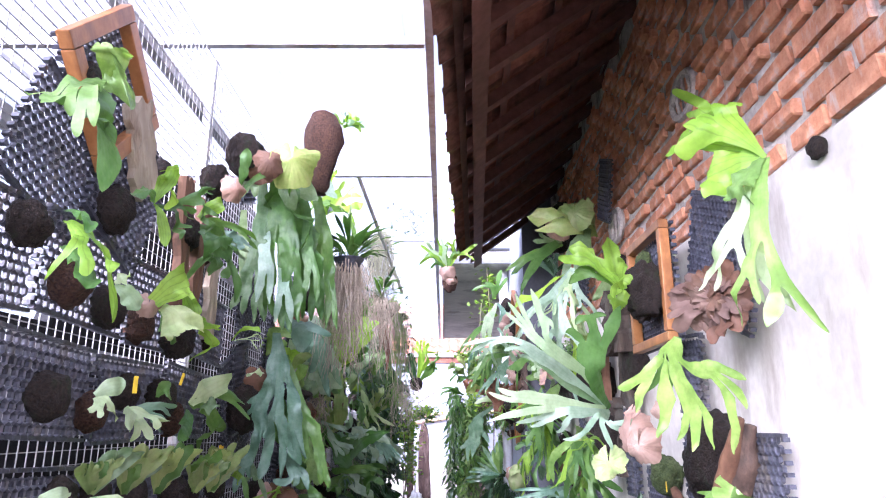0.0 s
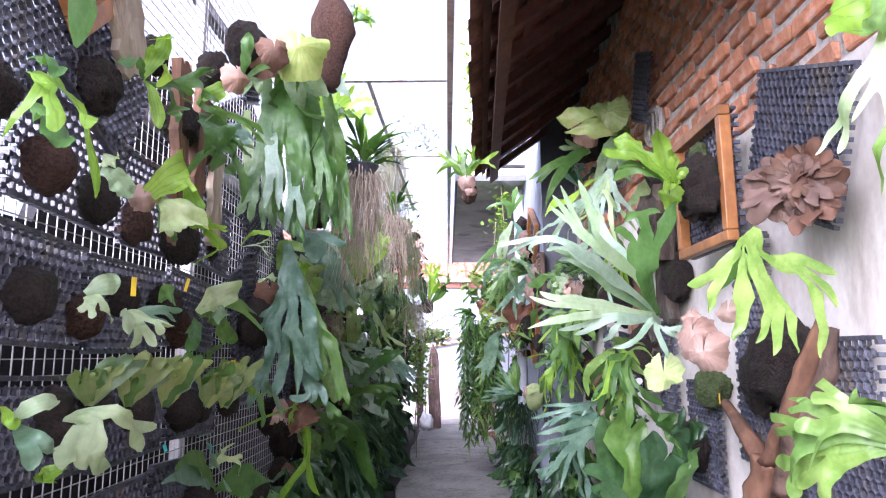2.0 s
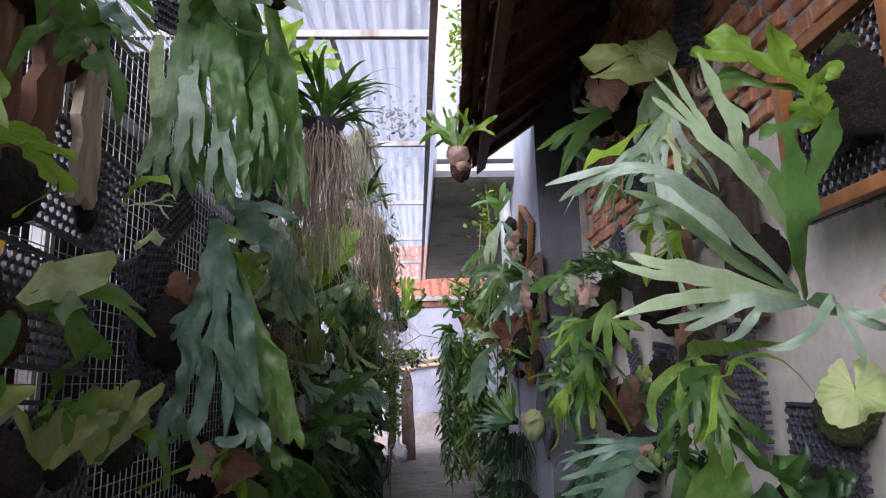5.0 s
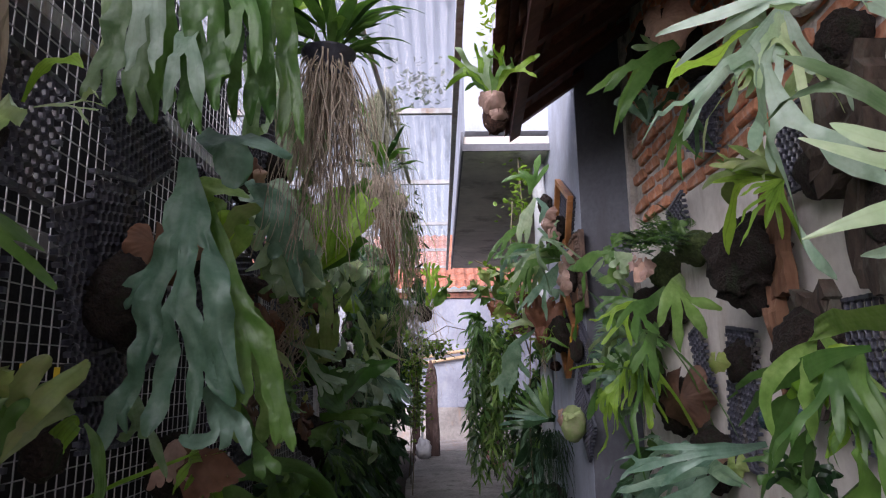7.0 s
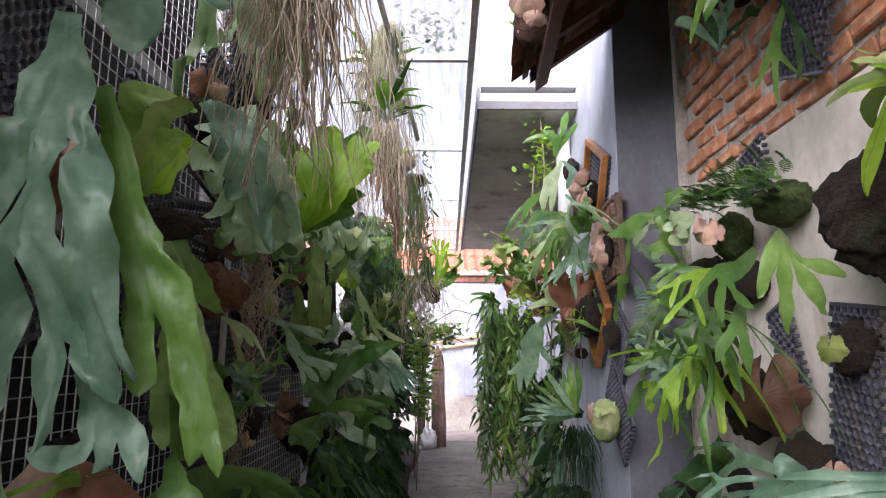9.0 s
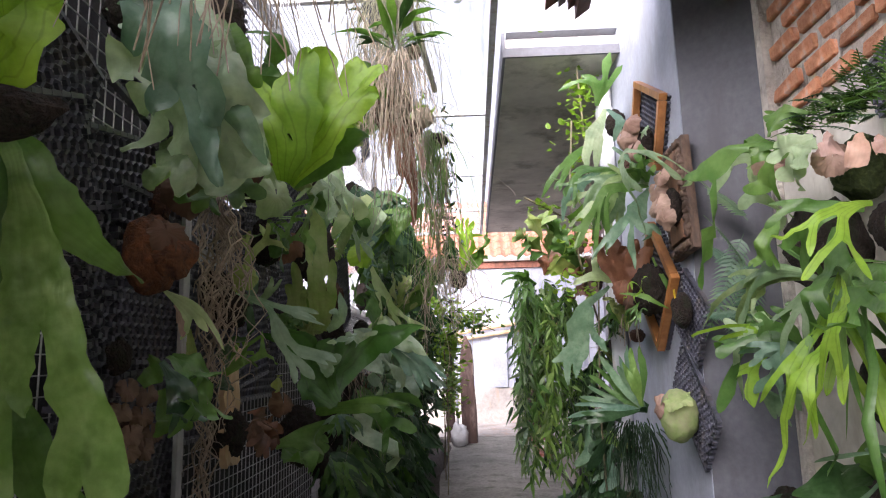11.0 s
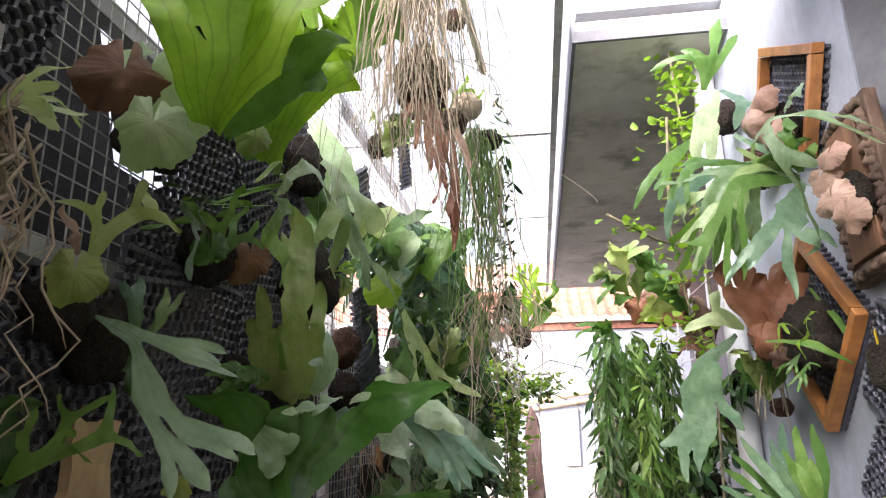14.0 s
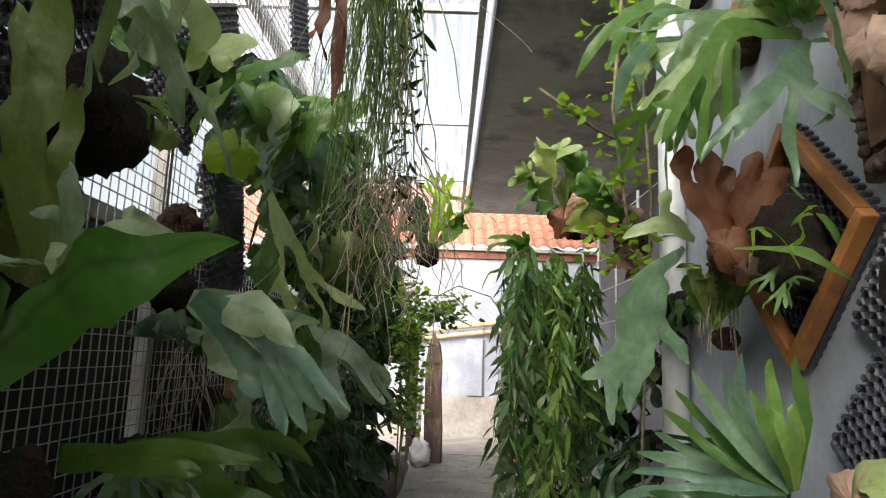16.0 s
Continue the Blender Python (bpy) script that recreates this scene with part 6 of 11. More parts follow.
stag(pl, (-0.876, 4.2, 1.687), ((-0.816, 4.1, 1.589), 0.0731, (((-0.798, 4.1, 1.532), 0.0436), ((-0.876, 4.1, 1.559), 0.0383),)), 0.0402, LEAF_GREY)
pl = plant((-0.92, 5.468, 1.923), "staghorn_fern", "green bird's nest staghorn with upright fronds", "fern")
auto_fronds(pl, (-0.88, 5.261, 1.886), 6, 0.543, 0.191, (0.7, -0.4, 0.2), 71, "shell", [LEAF_GREEN, LEAF_LIME], 0.1, 0.75, 1.2, (0.75, -0.8, 0.25))
pl = plant((-0.95, 2.763, 1.726), "staghorn_fern", "staghorn fern with a lime tongue-shaped frond", "fern")
ball(pl, (-1.017, 2.784, 1.691), 0.042, COIR, "root_ball", (0.75, 1, 1), 49, "", 0.2)
frond(pl, (-0.85, 2.629, 1.677), (-0.72, 2.553, 1.697), 0.025, (0, -0.1, 0.3), "tongue", LEAF_LIME, (0.75, -0.8, 0.25))
frond(pl, (-0.85, 2.658, 1.68), (-0.75, 2.68, 1.683), 0.018, (0, 0, 0.1), "antler", LEAF_PALE, (0.75, -0.8, 0.25))
frond(pl, (-0.7, 2.357, 1.515), (-0.62, 2.287, 1.518), 0.035, (0, 0, 0.1), "tongue", LEAF_PALE, (0.75, -0.8, 0.25))
pl = plant((-0.95, 3.03, 1.138), "staghorn_fern", "small fern with a curling pale frond", "fern")
ball(pl, (-1.005, 3.053, 1.092), 0.059, COIR, "root_ball", (0.75, 1, 1), 50, "", 0.2)
frond(pl, (-0.9, 2.959, 1.143), (-0.84, 2.809, 1.136), 0.043, (0.1, 0, 0.2), "shell", LEAF_LIME, (0.75, -0.8, 0.25))
frond(pl, (-0.88, 2.961, 1.154), (-0.82, 2.935, 1.001), 0.029, (0.1, 0, 0.15), "tongue", LEAF_GREEN, (0.75, -0.8, 0.25))
pl = plant((-0.9, 3.803, 0.906), "staghorn_fern", "lime forked staghorn fern low on the fence", "fern")
ball(pl, (-0.982, 3.909, 0.819), 0.093, COIR, "root_ball", (0.75, 1, 1), 51, "", 0.2)
frond(pl, (-0.85, 3.655, 0.912), (-0.75, 3.089, 0.905), 0.090, (0.1, 0, 0.25), "strap", LEAF_LIME, (0.75, -0.8, 0.25))
frond(pl, (-0.85, 3.679, 0.916), (-0.75, 3.741, 0.72), 0.108, (0.1, 0, 0.3), "strap", LEAF_GREEN, (0.75, -0.8, 0.25))
frond(pl, (-0.85, 3.704, 0.921), (-0.75, 4.288, 0.623), 0.123, (0.1, 0, 0.3), "strap", LEAF_GREEN, (0.75, -0.8, 0.25))
frond(pl, (-0.85, 3.609, 0.905), (-0.78, 3.249, 0.967), 0.078, (0.1, 0, 0.2), "antler", LEAF_LIME, (0.75, -0.8, 0.25))

# ---- left-hand fence, far part ----
pl = plant((-0.85, 3.647, 1.564), "staghorn_fern", "staghorn fern with a huge bright green hanging frond", "fern")
ball(pl, (-1.011, 3.762, 1.599), 0.050, COIR, "root_ball", (0.75, 1, 1), 60, "", 0.2)
ball(pl, (-0.8, 3.598, 1.512), 0.040, COIR, "root_ball", (2.2, 0.8, 0.8), 56, "", 0.2)
stag(pl, (-0.907, 3.75, 1.565), ((-0.801, 3.66, 1.446), 0.0325, (((-0.783, 3.66, 1.359), 0.0633, (((-0.765, 3.66, 1.277), 0.106, (((-0.723, 3.66, 1.205), 0.0556, (((-0.705, 3.66, 1.146), 0.0694, (((-0.666, 3.66, 1.046), 0.0517), ((-0.717, 3.66, 1.047), 0.0402),)),)), ((-0.796, 3.66, 1.207), 0.0515, (((-0.769, 3.66, 1.153), 0.0245), ((-0.804, 3.66, 1.141), 0.0418, (((-0.791, 3.66, 1.048), 0.037),)),)),)),)),)), 0.012, LEAF_FRESH, (0.15, -0.95, 0.15), 0.8)
stag(pl, (-0.898, 3.75, 1.554), ((-0.817, 3.7, 1.485), 0.045, (((-0.774, 3.7, 1.418), 0.071, (((-0.757, 3.76, 1.374), 0.0411, (((-0.765, 3.9, 1.337), 0.00799),)),)),)), 0.0119, LEAF_GREEN, (0.15, -0.95, 0.15), 0.9)
stag(pl, (-0.847, 3.75, 1.183), ((-0.807, 3.72, 1.12), 0.0529, (((-0.779, 3.72, 1.072), 0.0611, (((-0.718, 3.72, 1.034), 0.0426),)),)), 0.0184, LEAF_GREEN)
stag(pl, (-0.993, 3.8, 1.653), ((-0.897, 3.75, 1.688), 0.124, (((-0.905, 3.75, 1.779), 0.0854), ((-0.858, 3.75, 1.731), 0.103, (((-0.807, 3.75, 1.732), 0.0402),)),)), 0.0659, LEAF_LIME)
stag(pl, (-1.043, 3.8, 1.768), ((-0.958, 3.78, 1.841), 0.134, (((-0.881, 3.78, 1.871), 0.0719, (((-0.828, 3.78, 1.839), 0.0233),)), ((-0.923, 3.78, 1.776), 0.0472),)), 0.0748, LEAF_FRESH)
stag(pl, (-0.95, 3.8, 1.569), ((-0.894, 3.74, 1.407), 0.0951, (((-0.868, 3.74, 1.297), 0.0463), ((-0.892, 3.74, 1.252), 0.0936),)), 0.0211, LEAF_GREEN)
pl = plant((-0.92, 4.609, 2.18), "staghorn_fern", "staghorn fern with broad wavy silvery blue-green sheets", "fern")
ball(pl, (-0.986, 4.735, 2.251), 0.088, COIR, "root_ball", (0.75, 1, 1), 61, "", 0.2)
shield(pl, (-0.92, 4.397, 1.623), 0.061, (0.6, -0.8, 0), SHIELD_BROWN, "", 11, 0.45)
stag(pl, (-0.867, 4.3, 2.054), ((-0.806, 4.12, 1.848), 0.195, (((-0.707, 4.12, 1.697), 0.11, (((-0.664, 4.12, 1.607), 0.0734, (((-0.622, 4.12, 1.576), 0.0349),)),)), ((-0.801, 4.12, 1.713), 0.163, (((-0.739, 4.12, 1.604), 0.101, (((-0.723, 4.12, 1.539), 0.0664),)), ((-0.785, 4.12, 1.605), 0.0732, (((-0.829, 4.12, 1.561), 0.0417),)), ((-0.878, 4.12, 1.678), 0.0636, (((-0.932, 4.12, 1.637), 0.0231),)),)), ((-0.899, 4.12, 1.802), 0.145, (((-0.907, 4.12, 1.73), 0.0649), ((-0.963, 4.12, 1.796), 0.0832),)),)), 0.0611, LEAF_SILVER)
stag(pl, (-0.915, 4.35, 2.01), ((-0.937, 4.2, 1.987), 0.111, (((-0.986, 4.2, 1.949), 0.0584), ((-1.034, 4.2, 1.999), 0.0599),)), 0.0312, LEAF_SILVER)
stag(pl, (-0.817, 4.35, 2.035), ((-0.723, 4.2, 1.857), 0.0802, (((-0.675, 4.2, 1.796), 0.0391), ((-0.752, 4.2, 1.793), 0.0529),)), 0.0462, LEAF_GREEN)
stag(pl, (-0.86, 4.35, 2.052), ((-0.745, 4.16, 1.864), 0.079, (((-0.761, 4.16, 1.789), 0.0518),)), 0.0468, LEAF_GREY)
stag(pl, (-0.905, 4.35, 1.763), ((-0.858, 4.2, 1.645), 0.0737, (((-0.841, 4.2, 1.582), 0.0389), ((-0.904, 4.2, 1.584), 0.0343),)), 0.0295, LEAF_FRESH)
stag(pl, (-0.806, 4.35, 1.675), ((-0.709, 4.2, 1.577), 0.0626, (((-0.66, 4.2, 1.551), 0.037), ((-0.72, 4.2, 1.529), 0.0299),)), 0.0341, LEAF_GREY)
stag(pl, (-0.845, 4.35, 1.622), ((-0.805, 4.2, 1.556), 0.0511, (((-0.81, 4.2, 1.522), 0.028), ((-0.854, 4.2, 1.555), 0.0285),)), 0.0284, LEAF_GREEN)
pl = plant((-0.92, 5.132, 1.849), "staghorn_fern", "staghorn fern with a bright yellow-green translucent upright crown", "fern")
ball(pl, (-0.985, 4.96, 1.822), 0.089, COIR, "root_ball", (0.75, 1, 1), 62, "", 0.2)
shield(pl, (-0.8, 4.687, 1.675), 0.056, (0.5, -0.8, -0.1), LEAF_PALE, "", 12, 0.85)
shield(pl, (-0.88, 4.712, 1.781), 0.070, (0.6, -0.8, 0.1), SHIELD_BROWN, "", 12, 0.5)
shield(pl, (-0.8, 5.025, 1.815), 0.036, (0.5, -0.8, -0.1), SHIELD_GREEN, "", 13, 0.8)
stag(pl, (-0.81, 4.85, 1.764), ((-0.763, 4.72, 1.845), 0.14, (((-0.849, 4.72, 1.969), 0.127, (((-0.938, 4.72, 2.027), 0.0596), ((-0.87, 4.72, 2.044), 0.0697),)), ((-0.745, 4.72, 2.023), 0.13, (((-0.768, 4.72, 2.068), 0.0587), ((-0.711, 4.72, 2.152), 0.0871),)),)), 0.0527, LEAF_LIME, (0.15, -0.95, 0.15), 0.6)
stag(pl, (-0.804, 4.87, 1.769), ((-0.68, 4.76, 1.893), 0.163, (((-0.645, 4.76, 2.036), 0.173, (((-0.661, 4.76, 2.165), 0.0989), ((-0.568, 4.76, 2.135), 0.0872),)), ((-0.559, 4.76, 2.005), 0.119, (((-0.469, 4.76, 2.088), 0.0757), ((-0.497, 4.76, 1.994), 0.0577),)),)), 0.0531, LEAF_LIME, (0.15, -0.95, 0.15), 0.6)
stag(pl, (-0.801, 4.9, 1.773), ((-0.661, 4.85, 1.862), 0.115, (((-0.543, 4.85, 1.898), 0.0697), ((-0.585, 4.85, 1.831), 0.0589),)), 0.043, LEAF_GREEN)
stag(pl, (-0.843, 4.9, 1.766), ((-0.907, 4.85, 1.849), 0.108, (((-0.965, 4.85, 1.969), 0.066), ((-0.872, 4.85, 1.927), 0.0649),)), 0.0432, LEAF_PALE)
pl = plant((-0.92, 4.254, 1.449), "staghorn_fern", "staghorn fern on a torn orange coconut husk", "fern")
ball(pl, (-0.92, 4.238, 1.445), 0.074, HUSK, "husk", (0.75, 0.8, 1.2), 63, "", 0.12)
shield(pl, (-0.82, 4.134, 1.421), 0.044, (0.6, -0.8, 0.1), HUSK, "", 13, 0.35)
shield(pl, (-0.84, 4.134, 1.465), 0.040, (0.6, -0.8, 0.5), SHIELD_BROWN, "", 14, 0.3)
frond(pl, (-0.86, 4.23, 1.334), (-0.82, 4.185, 1.263), 0.024, (0.1, 0, 0.1), "tongue", SHIELD_PINK, (0.75, -0.8, 0.25))
stag(pl, (-0.901, 4.26, 1.37), ((-0.803, 4.2, 1.316), 0.0381, (((-0.739, 4.2, 1.234), 0.0118), ((-0.774, 4.2, 1.274), 0.02), ((-0.829, 4.2, 1.259), 0.0138),)), 0.00607, LEAF_PALE, (0.15, -0.95, 0.15), 0.7)
stag(pl, (-0.844, 4.27, 1.283), ((-0.821, 4.23, 1.227), 0.0253, (((-0.787, 4.23, 1.194), 0.00965), ((-0.812, 4.23, 1.169), 0.00839), ((-0.829, 4.23, 1.158), 0.00989),)), 0.00882, SHIELD_GREEN, (0.15, -0.95, 0.15), 0.9)
pl = plant((-0.92, 4.244, 1.244), "staghorn_fern", "glossy green staghorn fern low on the fence", "fern")
frond(pl, (-0.8, 4.09, 1.228), (-0.7, 4.048, 1.109), 0.087, (0.1, -0.08, 0.08), "broad", LEAF_GREEN, (0.75, -0.8, 0.25))
frond(pl, (-0.8, 4.098, 1.228), (-0.72, 4.079, 1.179), 0.054, (0.1, -0.08, 0.14), "broad", LEAF_GREEN, (0.75, -0.8, 0.25))
frond(pl, (-0.8, 4.059, 1.216), (-0.72, 4.009, 1.105), 0.060, (0.1, -0.05, 0.08), "broad", LEAF_DARK, (0.75, -0.8, 0.25))
ball(pl, (-1.017, 4.297, 1.229), 0.041, COIR, "root_ball", (0.75, 1, 1), 59, "", 0.2)
pl = plant((-0.96, 4.475, 1.625), "staghorn_fern", "small brown stump with an olive shield on the fence", "fern")
ball(pl, (-1.015, 4.443, 1.608), 0.042, COIR_RED, "root_ball", (0.8, 0.8, 1.4), 58, "", 0.2)
shield(pl, (-0.86, 4.33, 1.606), 0.031, (0.6, -0.8, 0.3), SHIELD_GREEN, "", 16, 0.6)
frond(pl, (-0.86, 4.358, 1.623), (-0.82, 4.328, 1.653), 0.041, (0.1, 0, 0), "shell", SHIELD_GREEN, (0.75, -0.8, 0.25))
frond(pl, (-0.86, 4.352, 1.611), (-0.82, 4.318, 1.546), 0.032, (0.1, 0, 0.1), "tongue", LEAF_GREEN, (0.75, -0.8, 0.25))
pl = plant((-0.92, 4.199, 1.09), "staghorn_fern", "dead brown scaly rosette on the fence", "fern")
ball(pl, (-1.008, 4.276, 1.077), 0.055, COIR_RED, "root_ball", (0.75, 1, 1), 57, "", 0.2)
shield(pl, (-0.9, 4.132, 1.165), 0.022, (0.6, -0.8, 0.3), SHIELD_DEAD, "", 30, 0.4)
shield(pl, (-0.9, 4.21, 1.149), 0.023, (0.6, -0.8, 0.3), SHIELD_DEAD, "", 31, 0.4)
shield(pl, (-0.9, 4.116, 1.124), 0.021, (0.6, -0.8, 0.3), SHIELD_DEAD, "", 32, 0.4)
shield(pl, (-0.9, 4.192, 1.107), 0.023, (0.6, -0.8, 0.3), SHIELD_DEAD, "", 33, 0.4)
shield(pl, (-0.9, 4.152, 1.079), 0.022, (0.6, -0.8, 0.3), SHIELD_DEAD, "", 34, 0.4)
shield(pl, (-0.9, 4.23, 1.069), 0.023, (0.6, -0.8, 0.3), SHIELD_DEAD, "", 35, 0.4)
shield(pl, (-0.9, 4.144, 1.048), 0.022, (0.6, -0.8, 0.3), SHIELD_DEAD, "", 36, 0.4)
shield(pl, (-0.9, 4.209, 1.044), 0.023, (0.6, -0.8, 0.3), SHIELD_DEAD, "", 37, 0.4)
frond(pl, (-0.88, 4.146, 1.174), (-0.84, 4.152, 1.217), 0.066, (0.05, 0, 0), "shell", LEAF_GREEN, (0.75, -0.8, 0.25))
frond(pl, (-0.88, 4.229, 1.159), (-0.84, 4.214, 1.076), 0.081, (0.05, 0, 0), "broad", LEAF_GREEN, (0.75, -0.8, 0.25))
pl = plant((-0.94, 4.574, 1.644), "root_bundle", "long tangled bundle of pale bare roots", "roots")
roots(pl, (-0.86, 4.47, 1.63), 0.07, 1.02, 34, ROOT, 5)
frond(pl, (-0.9, 4.506, 1.633), (-0.8, 4.497, 1.656), 0.067, (0, 0, 0.12), "finger", LEAF_PALE, (0.75, -0.8, 0.25))
frond(pl, (-0.9, 4.506, 1.633), (-0.82, 4.568, 1.637), 0.059, (0, 0, 0.14), "finger", LEAF_PALE, (0.75, -0.8, 0.25))
ball(pl, (-1.019, 4.6, 1.653), 0.039, COIR_RED, "root_ball", (0.75, 1, 1), 66, "", 0.2)
pl = plant((-0.95, 4.81, 1.469), "staghorn_fern", "young staghorn fern with two lobed olive fronds", "fern")
ball(pl, (-1.003, 4.801, 1.429), 0.062, COIR, "root_ball", (0.75, 1, 1), 70, "", 0.2)
frond(pl, (-0.88, 4.682, 1.459), (-0.84, 4.679, 1.615), 0.062, (0.1, 0, 0), "antler", SHIELD_GREEN, (0.75, -0.8, 0.25))
frond(pl, (-0.86, 4.758, 1.612), (-0.84, 4.777, 1.574), 0.024, (0.05, 0, 0.1), "tongue", LEAF_PALE, (0.75, -0.8, 0.25))
shield(pl, (-0.86, 4.639, 1.442), 0.039, (0.6, -0.8, 0.1), SHIELD_GREEN, "", 18, 0.6)
frond(pl, (-0.88, 4.668, 1.48), (-0.86, 4.598, 1.534), 0.032, (0, 0, 0), "tongue", SHIELD_PINK, (0.75, -0.8, 0.25))
pl = plant((-0.95, 5.219, 1.671), "staghorn_fern", "young staghorn fern with short dark fingers", "fern")
ball(pl, (-0.989, 5.219, 1.638), 0.084, COIR, "root_ball", (0.75, 1, 1), 71, "", 0.2)
frond(pl, (-0.9, 5.085, 1.575), (-0.84, 4.975, 1.715), 0.065, (0.1, 0, 0), "antler", LEAF_GREEN, (0.75, -0.8, 0.25))
frond(pl, (-0.9, 5.098, 1.577), (-0.85, 5.157, 1.728), 0.060, (0.1, 0, 0), "antler", LEAF_GREEN, (0.75, -0.8, 0.25))
frond(pl, (-0.9, 5.064, 1.586), (-0.85, 4.841, 1.648), 0.046, (0.1, 0, 0), "antler", LEAF_DARK, (0.75, -0.8, 0.25))
shield(pl, (-0.88, 5.032, 1.587), 0.036, (0.6, -0.8, -0.2), LEAF_GREEN, "", 19, 0.6)
pl = plant((-0.95, 4.887, 1.413), "staghorn_fern", "staghorn fern with long forked silvery fronds", "fern")
ball(pl, (-0.994, 4.894, 1.388), 0.076, COIR, "root_ball", (0.75, 1, 1), 64, "", 0.2)
stag(pl, (-0.94, 4.8, 1.415), ((-0.812, 4.72, 1.366), 0.0297, (((-0.731, 4.72, 1.347), 0.0323, (((-0.668, 4.72, 1.338), 0.0125), ((-0.676, 4.72, 1.322), 0.0113), ((-0.65, 4.72, 1.306), 0.00991),)), ((-0.767, 4.72, 1.268), 0.0484, (((-0.682, 4.72, 1.226), 0.0364, (((-0.618, 4.72, 1.203), 0.0207), ((-0.643, 4.72, 1.196), 0.0148),)), ((-0.738, 4.72, 1.208), 0.0399, (((-0.68, 4.72, 1.158), 0.0264), ((-0.736, 4.72, 1.146), 0.022),)),)),)), 0.00613, LEAF_SILVER, (0.15, -0.95, 0.15), 0.5)
stag(pl, (-0.931, 4.9, 1.391), ((-0.899, 4.85, 1.441), 0.0343, (((-0.936, 4.85, 1.481), 0.0192), ((-0.902, 4.85, 1.488), 0.0205),)), 0.0195, LEAF_BLUE)
stag(pl, (-0.907, 4.9, 1.39), ((-0.851, 4.85, 1.42), 0.0274, (((-0.846, 4.85, 1.463), 0.0153), ((-0.815, 4.85, 1.457), 0.0151),)), 0.0161, LEAF_GREY)
stag(pl, (-0.943, 4.92, 1.384), ((-0.94, 4.9, 1.342), 0.0488, (((-0.929, 4.9, 1.294), 0.0323), ((-0.963, 4.9, 1.353), 0.0247),)), 0.0248, LEAF_DARK)
pl = plant((-0.95, 4.698, 1.171), "staghorn_fern", "forked green staghorn fern beside the roots", "fern")
frond(pl, (-0.9, 4.618, 1.174), (-0.82, 4.718, 1.287), 0.055, (0.08, 0, 0), "antler", LEAF_GREEN, (0.75, -0.8, 0.25))
frond(pl, (-0.9, 4.618, 1.174), (-0.84, 4.612, 1.264), 0.053, (0.08, 0, 0), "antler", LEAF_GREEN, (0.75, -0.8, 0.25))
frond(pl, (-0.9, 4.617, 1.185), (-0.86, 4.532, 1.277), 0.071, (0.05, 0, 0), "shell", LEAF_DARK, (0.75, -0.8, 0.25))
frond(pl, (-0.9, 4.639, 1.173), (-0.85, 4.503, 1.141), 0.051, (0.05, 0, 0), "tongue", LEAF_DARK, (0.75, -0.8, 0.25))
ball(pl, (-1.01, 4.725, 1.158), 0.052, COIR, "root_ball", (0.75, 1, 1), 72, "", 0.2)
board("pale_board", "light new wooden board on the fence", (-0.99, 4.886, 1.08), 0.12, 0.34, 0.02, NEW_WOOD, 3, 0, 14)
board("metal_strip", "flat light grey metal strip up the fence", (-1, 4.57, 1.313), 0.035, 1.0, 0.012, STEEL, 0, 0, 15, 0.002)
pl = plant((-0.9, 4.843, 0.993), "staghorn_fern", "dead brown rosette with curled fronds", "fern")
ball(pl, (-0.992, 4.897, 1.003), 0.078, COIR, "root_ball", (0.75, 1, 1), 67, "", 0.2)
frond(pl, (-0.88, 4.805, 1.017), (-0.8, 4.738, 1.004), 0.055, (0.18, -0.12, 0.12), "shell", SHIELD_BROWN, (0.75, -0.8, 0.25), cup=0.6)
frond(pl, (-0.88, 4.805, 1.017), (-0.8, 4.731, 0.986), 0.055, (0.18, -0.12, 0.12), "shell", SHIELD_BROWN, (0.75, -0.8, 0.25), cup=0.6)
frond(pl, (-0.88, 4.805, 1.017), (-0.8, 4.67, 0.98), 0.053, (0.18, -0.12, 0.12), "shell", SHIELD_BROWN, (0.75, -0.8, 0.25), cup=0.6)
frond(pl, (-0.88, 4.805, 1.017), (-0.8, 4.611, 0.981), 0.052, (0.18, -0.12, 0.12), "shell", SHIELD_BROWN, (0.75, -0.8, 0.25), cup=0.6)
frond(pl, (-0.88, 4.805, 1.017), (-0.8, 4.547, 1.011), 0.051, (0.18, -0.12, 0.12), "shell", SHIELD_BROWN, (0.75, -0.8, 0.25), cup=0.6)
frond(pl, (-0.88, 4.805, 1.017), (-0.8, 4.521, 1.03), 0.050, (0.18, -0.12, 0.12), "shell", SHIELD_BROWN, (0.75, -0.8, 0.25), cup=0.6)
frond(pl, (-0.88, 4.805, 1.017), (-0.8, 4.536, 1.044), 0.051, (0.18, -0.12, 0.12), "shell", SHIELD_BROWN, (0.75, -0.8, 0.25), cup=0.6)
frond(pl, (-0.88, 4.805, 1.017), (-0.8, 4.558, 1.067), 0.051, (0.18, -0.12, 0.12), "shell", SHIELD_BROWN, (0.75, -0.8, 0.25), cup=0.6)
frond(pl, (-0.88, 4.805, 1.017), (-0.8, 4.6, 1.07), 0.052, (0.18, -0.12, 0.12), "shell", SHIELD_BROWN, (0.75, -0.8, 0.25), cup=0.6)
frond(pl, (-0.88, 4.805, 1.017), (-0.8, 4.681, 1.045), 0.054, (0.18, -0.12, 0.12), "shell", SHIELD_BROWN, (0.75, -0.8, 0.25), cup=0.6)
frond(pl, (-0.88, 4.805, 1.017), (-0.8, 4.72, 1.031), 0.054, (0.18, -0.12, 0.12), "shell", SHIELD_BROWN, (0.75, -0.8, 0.25), cup=0.6)
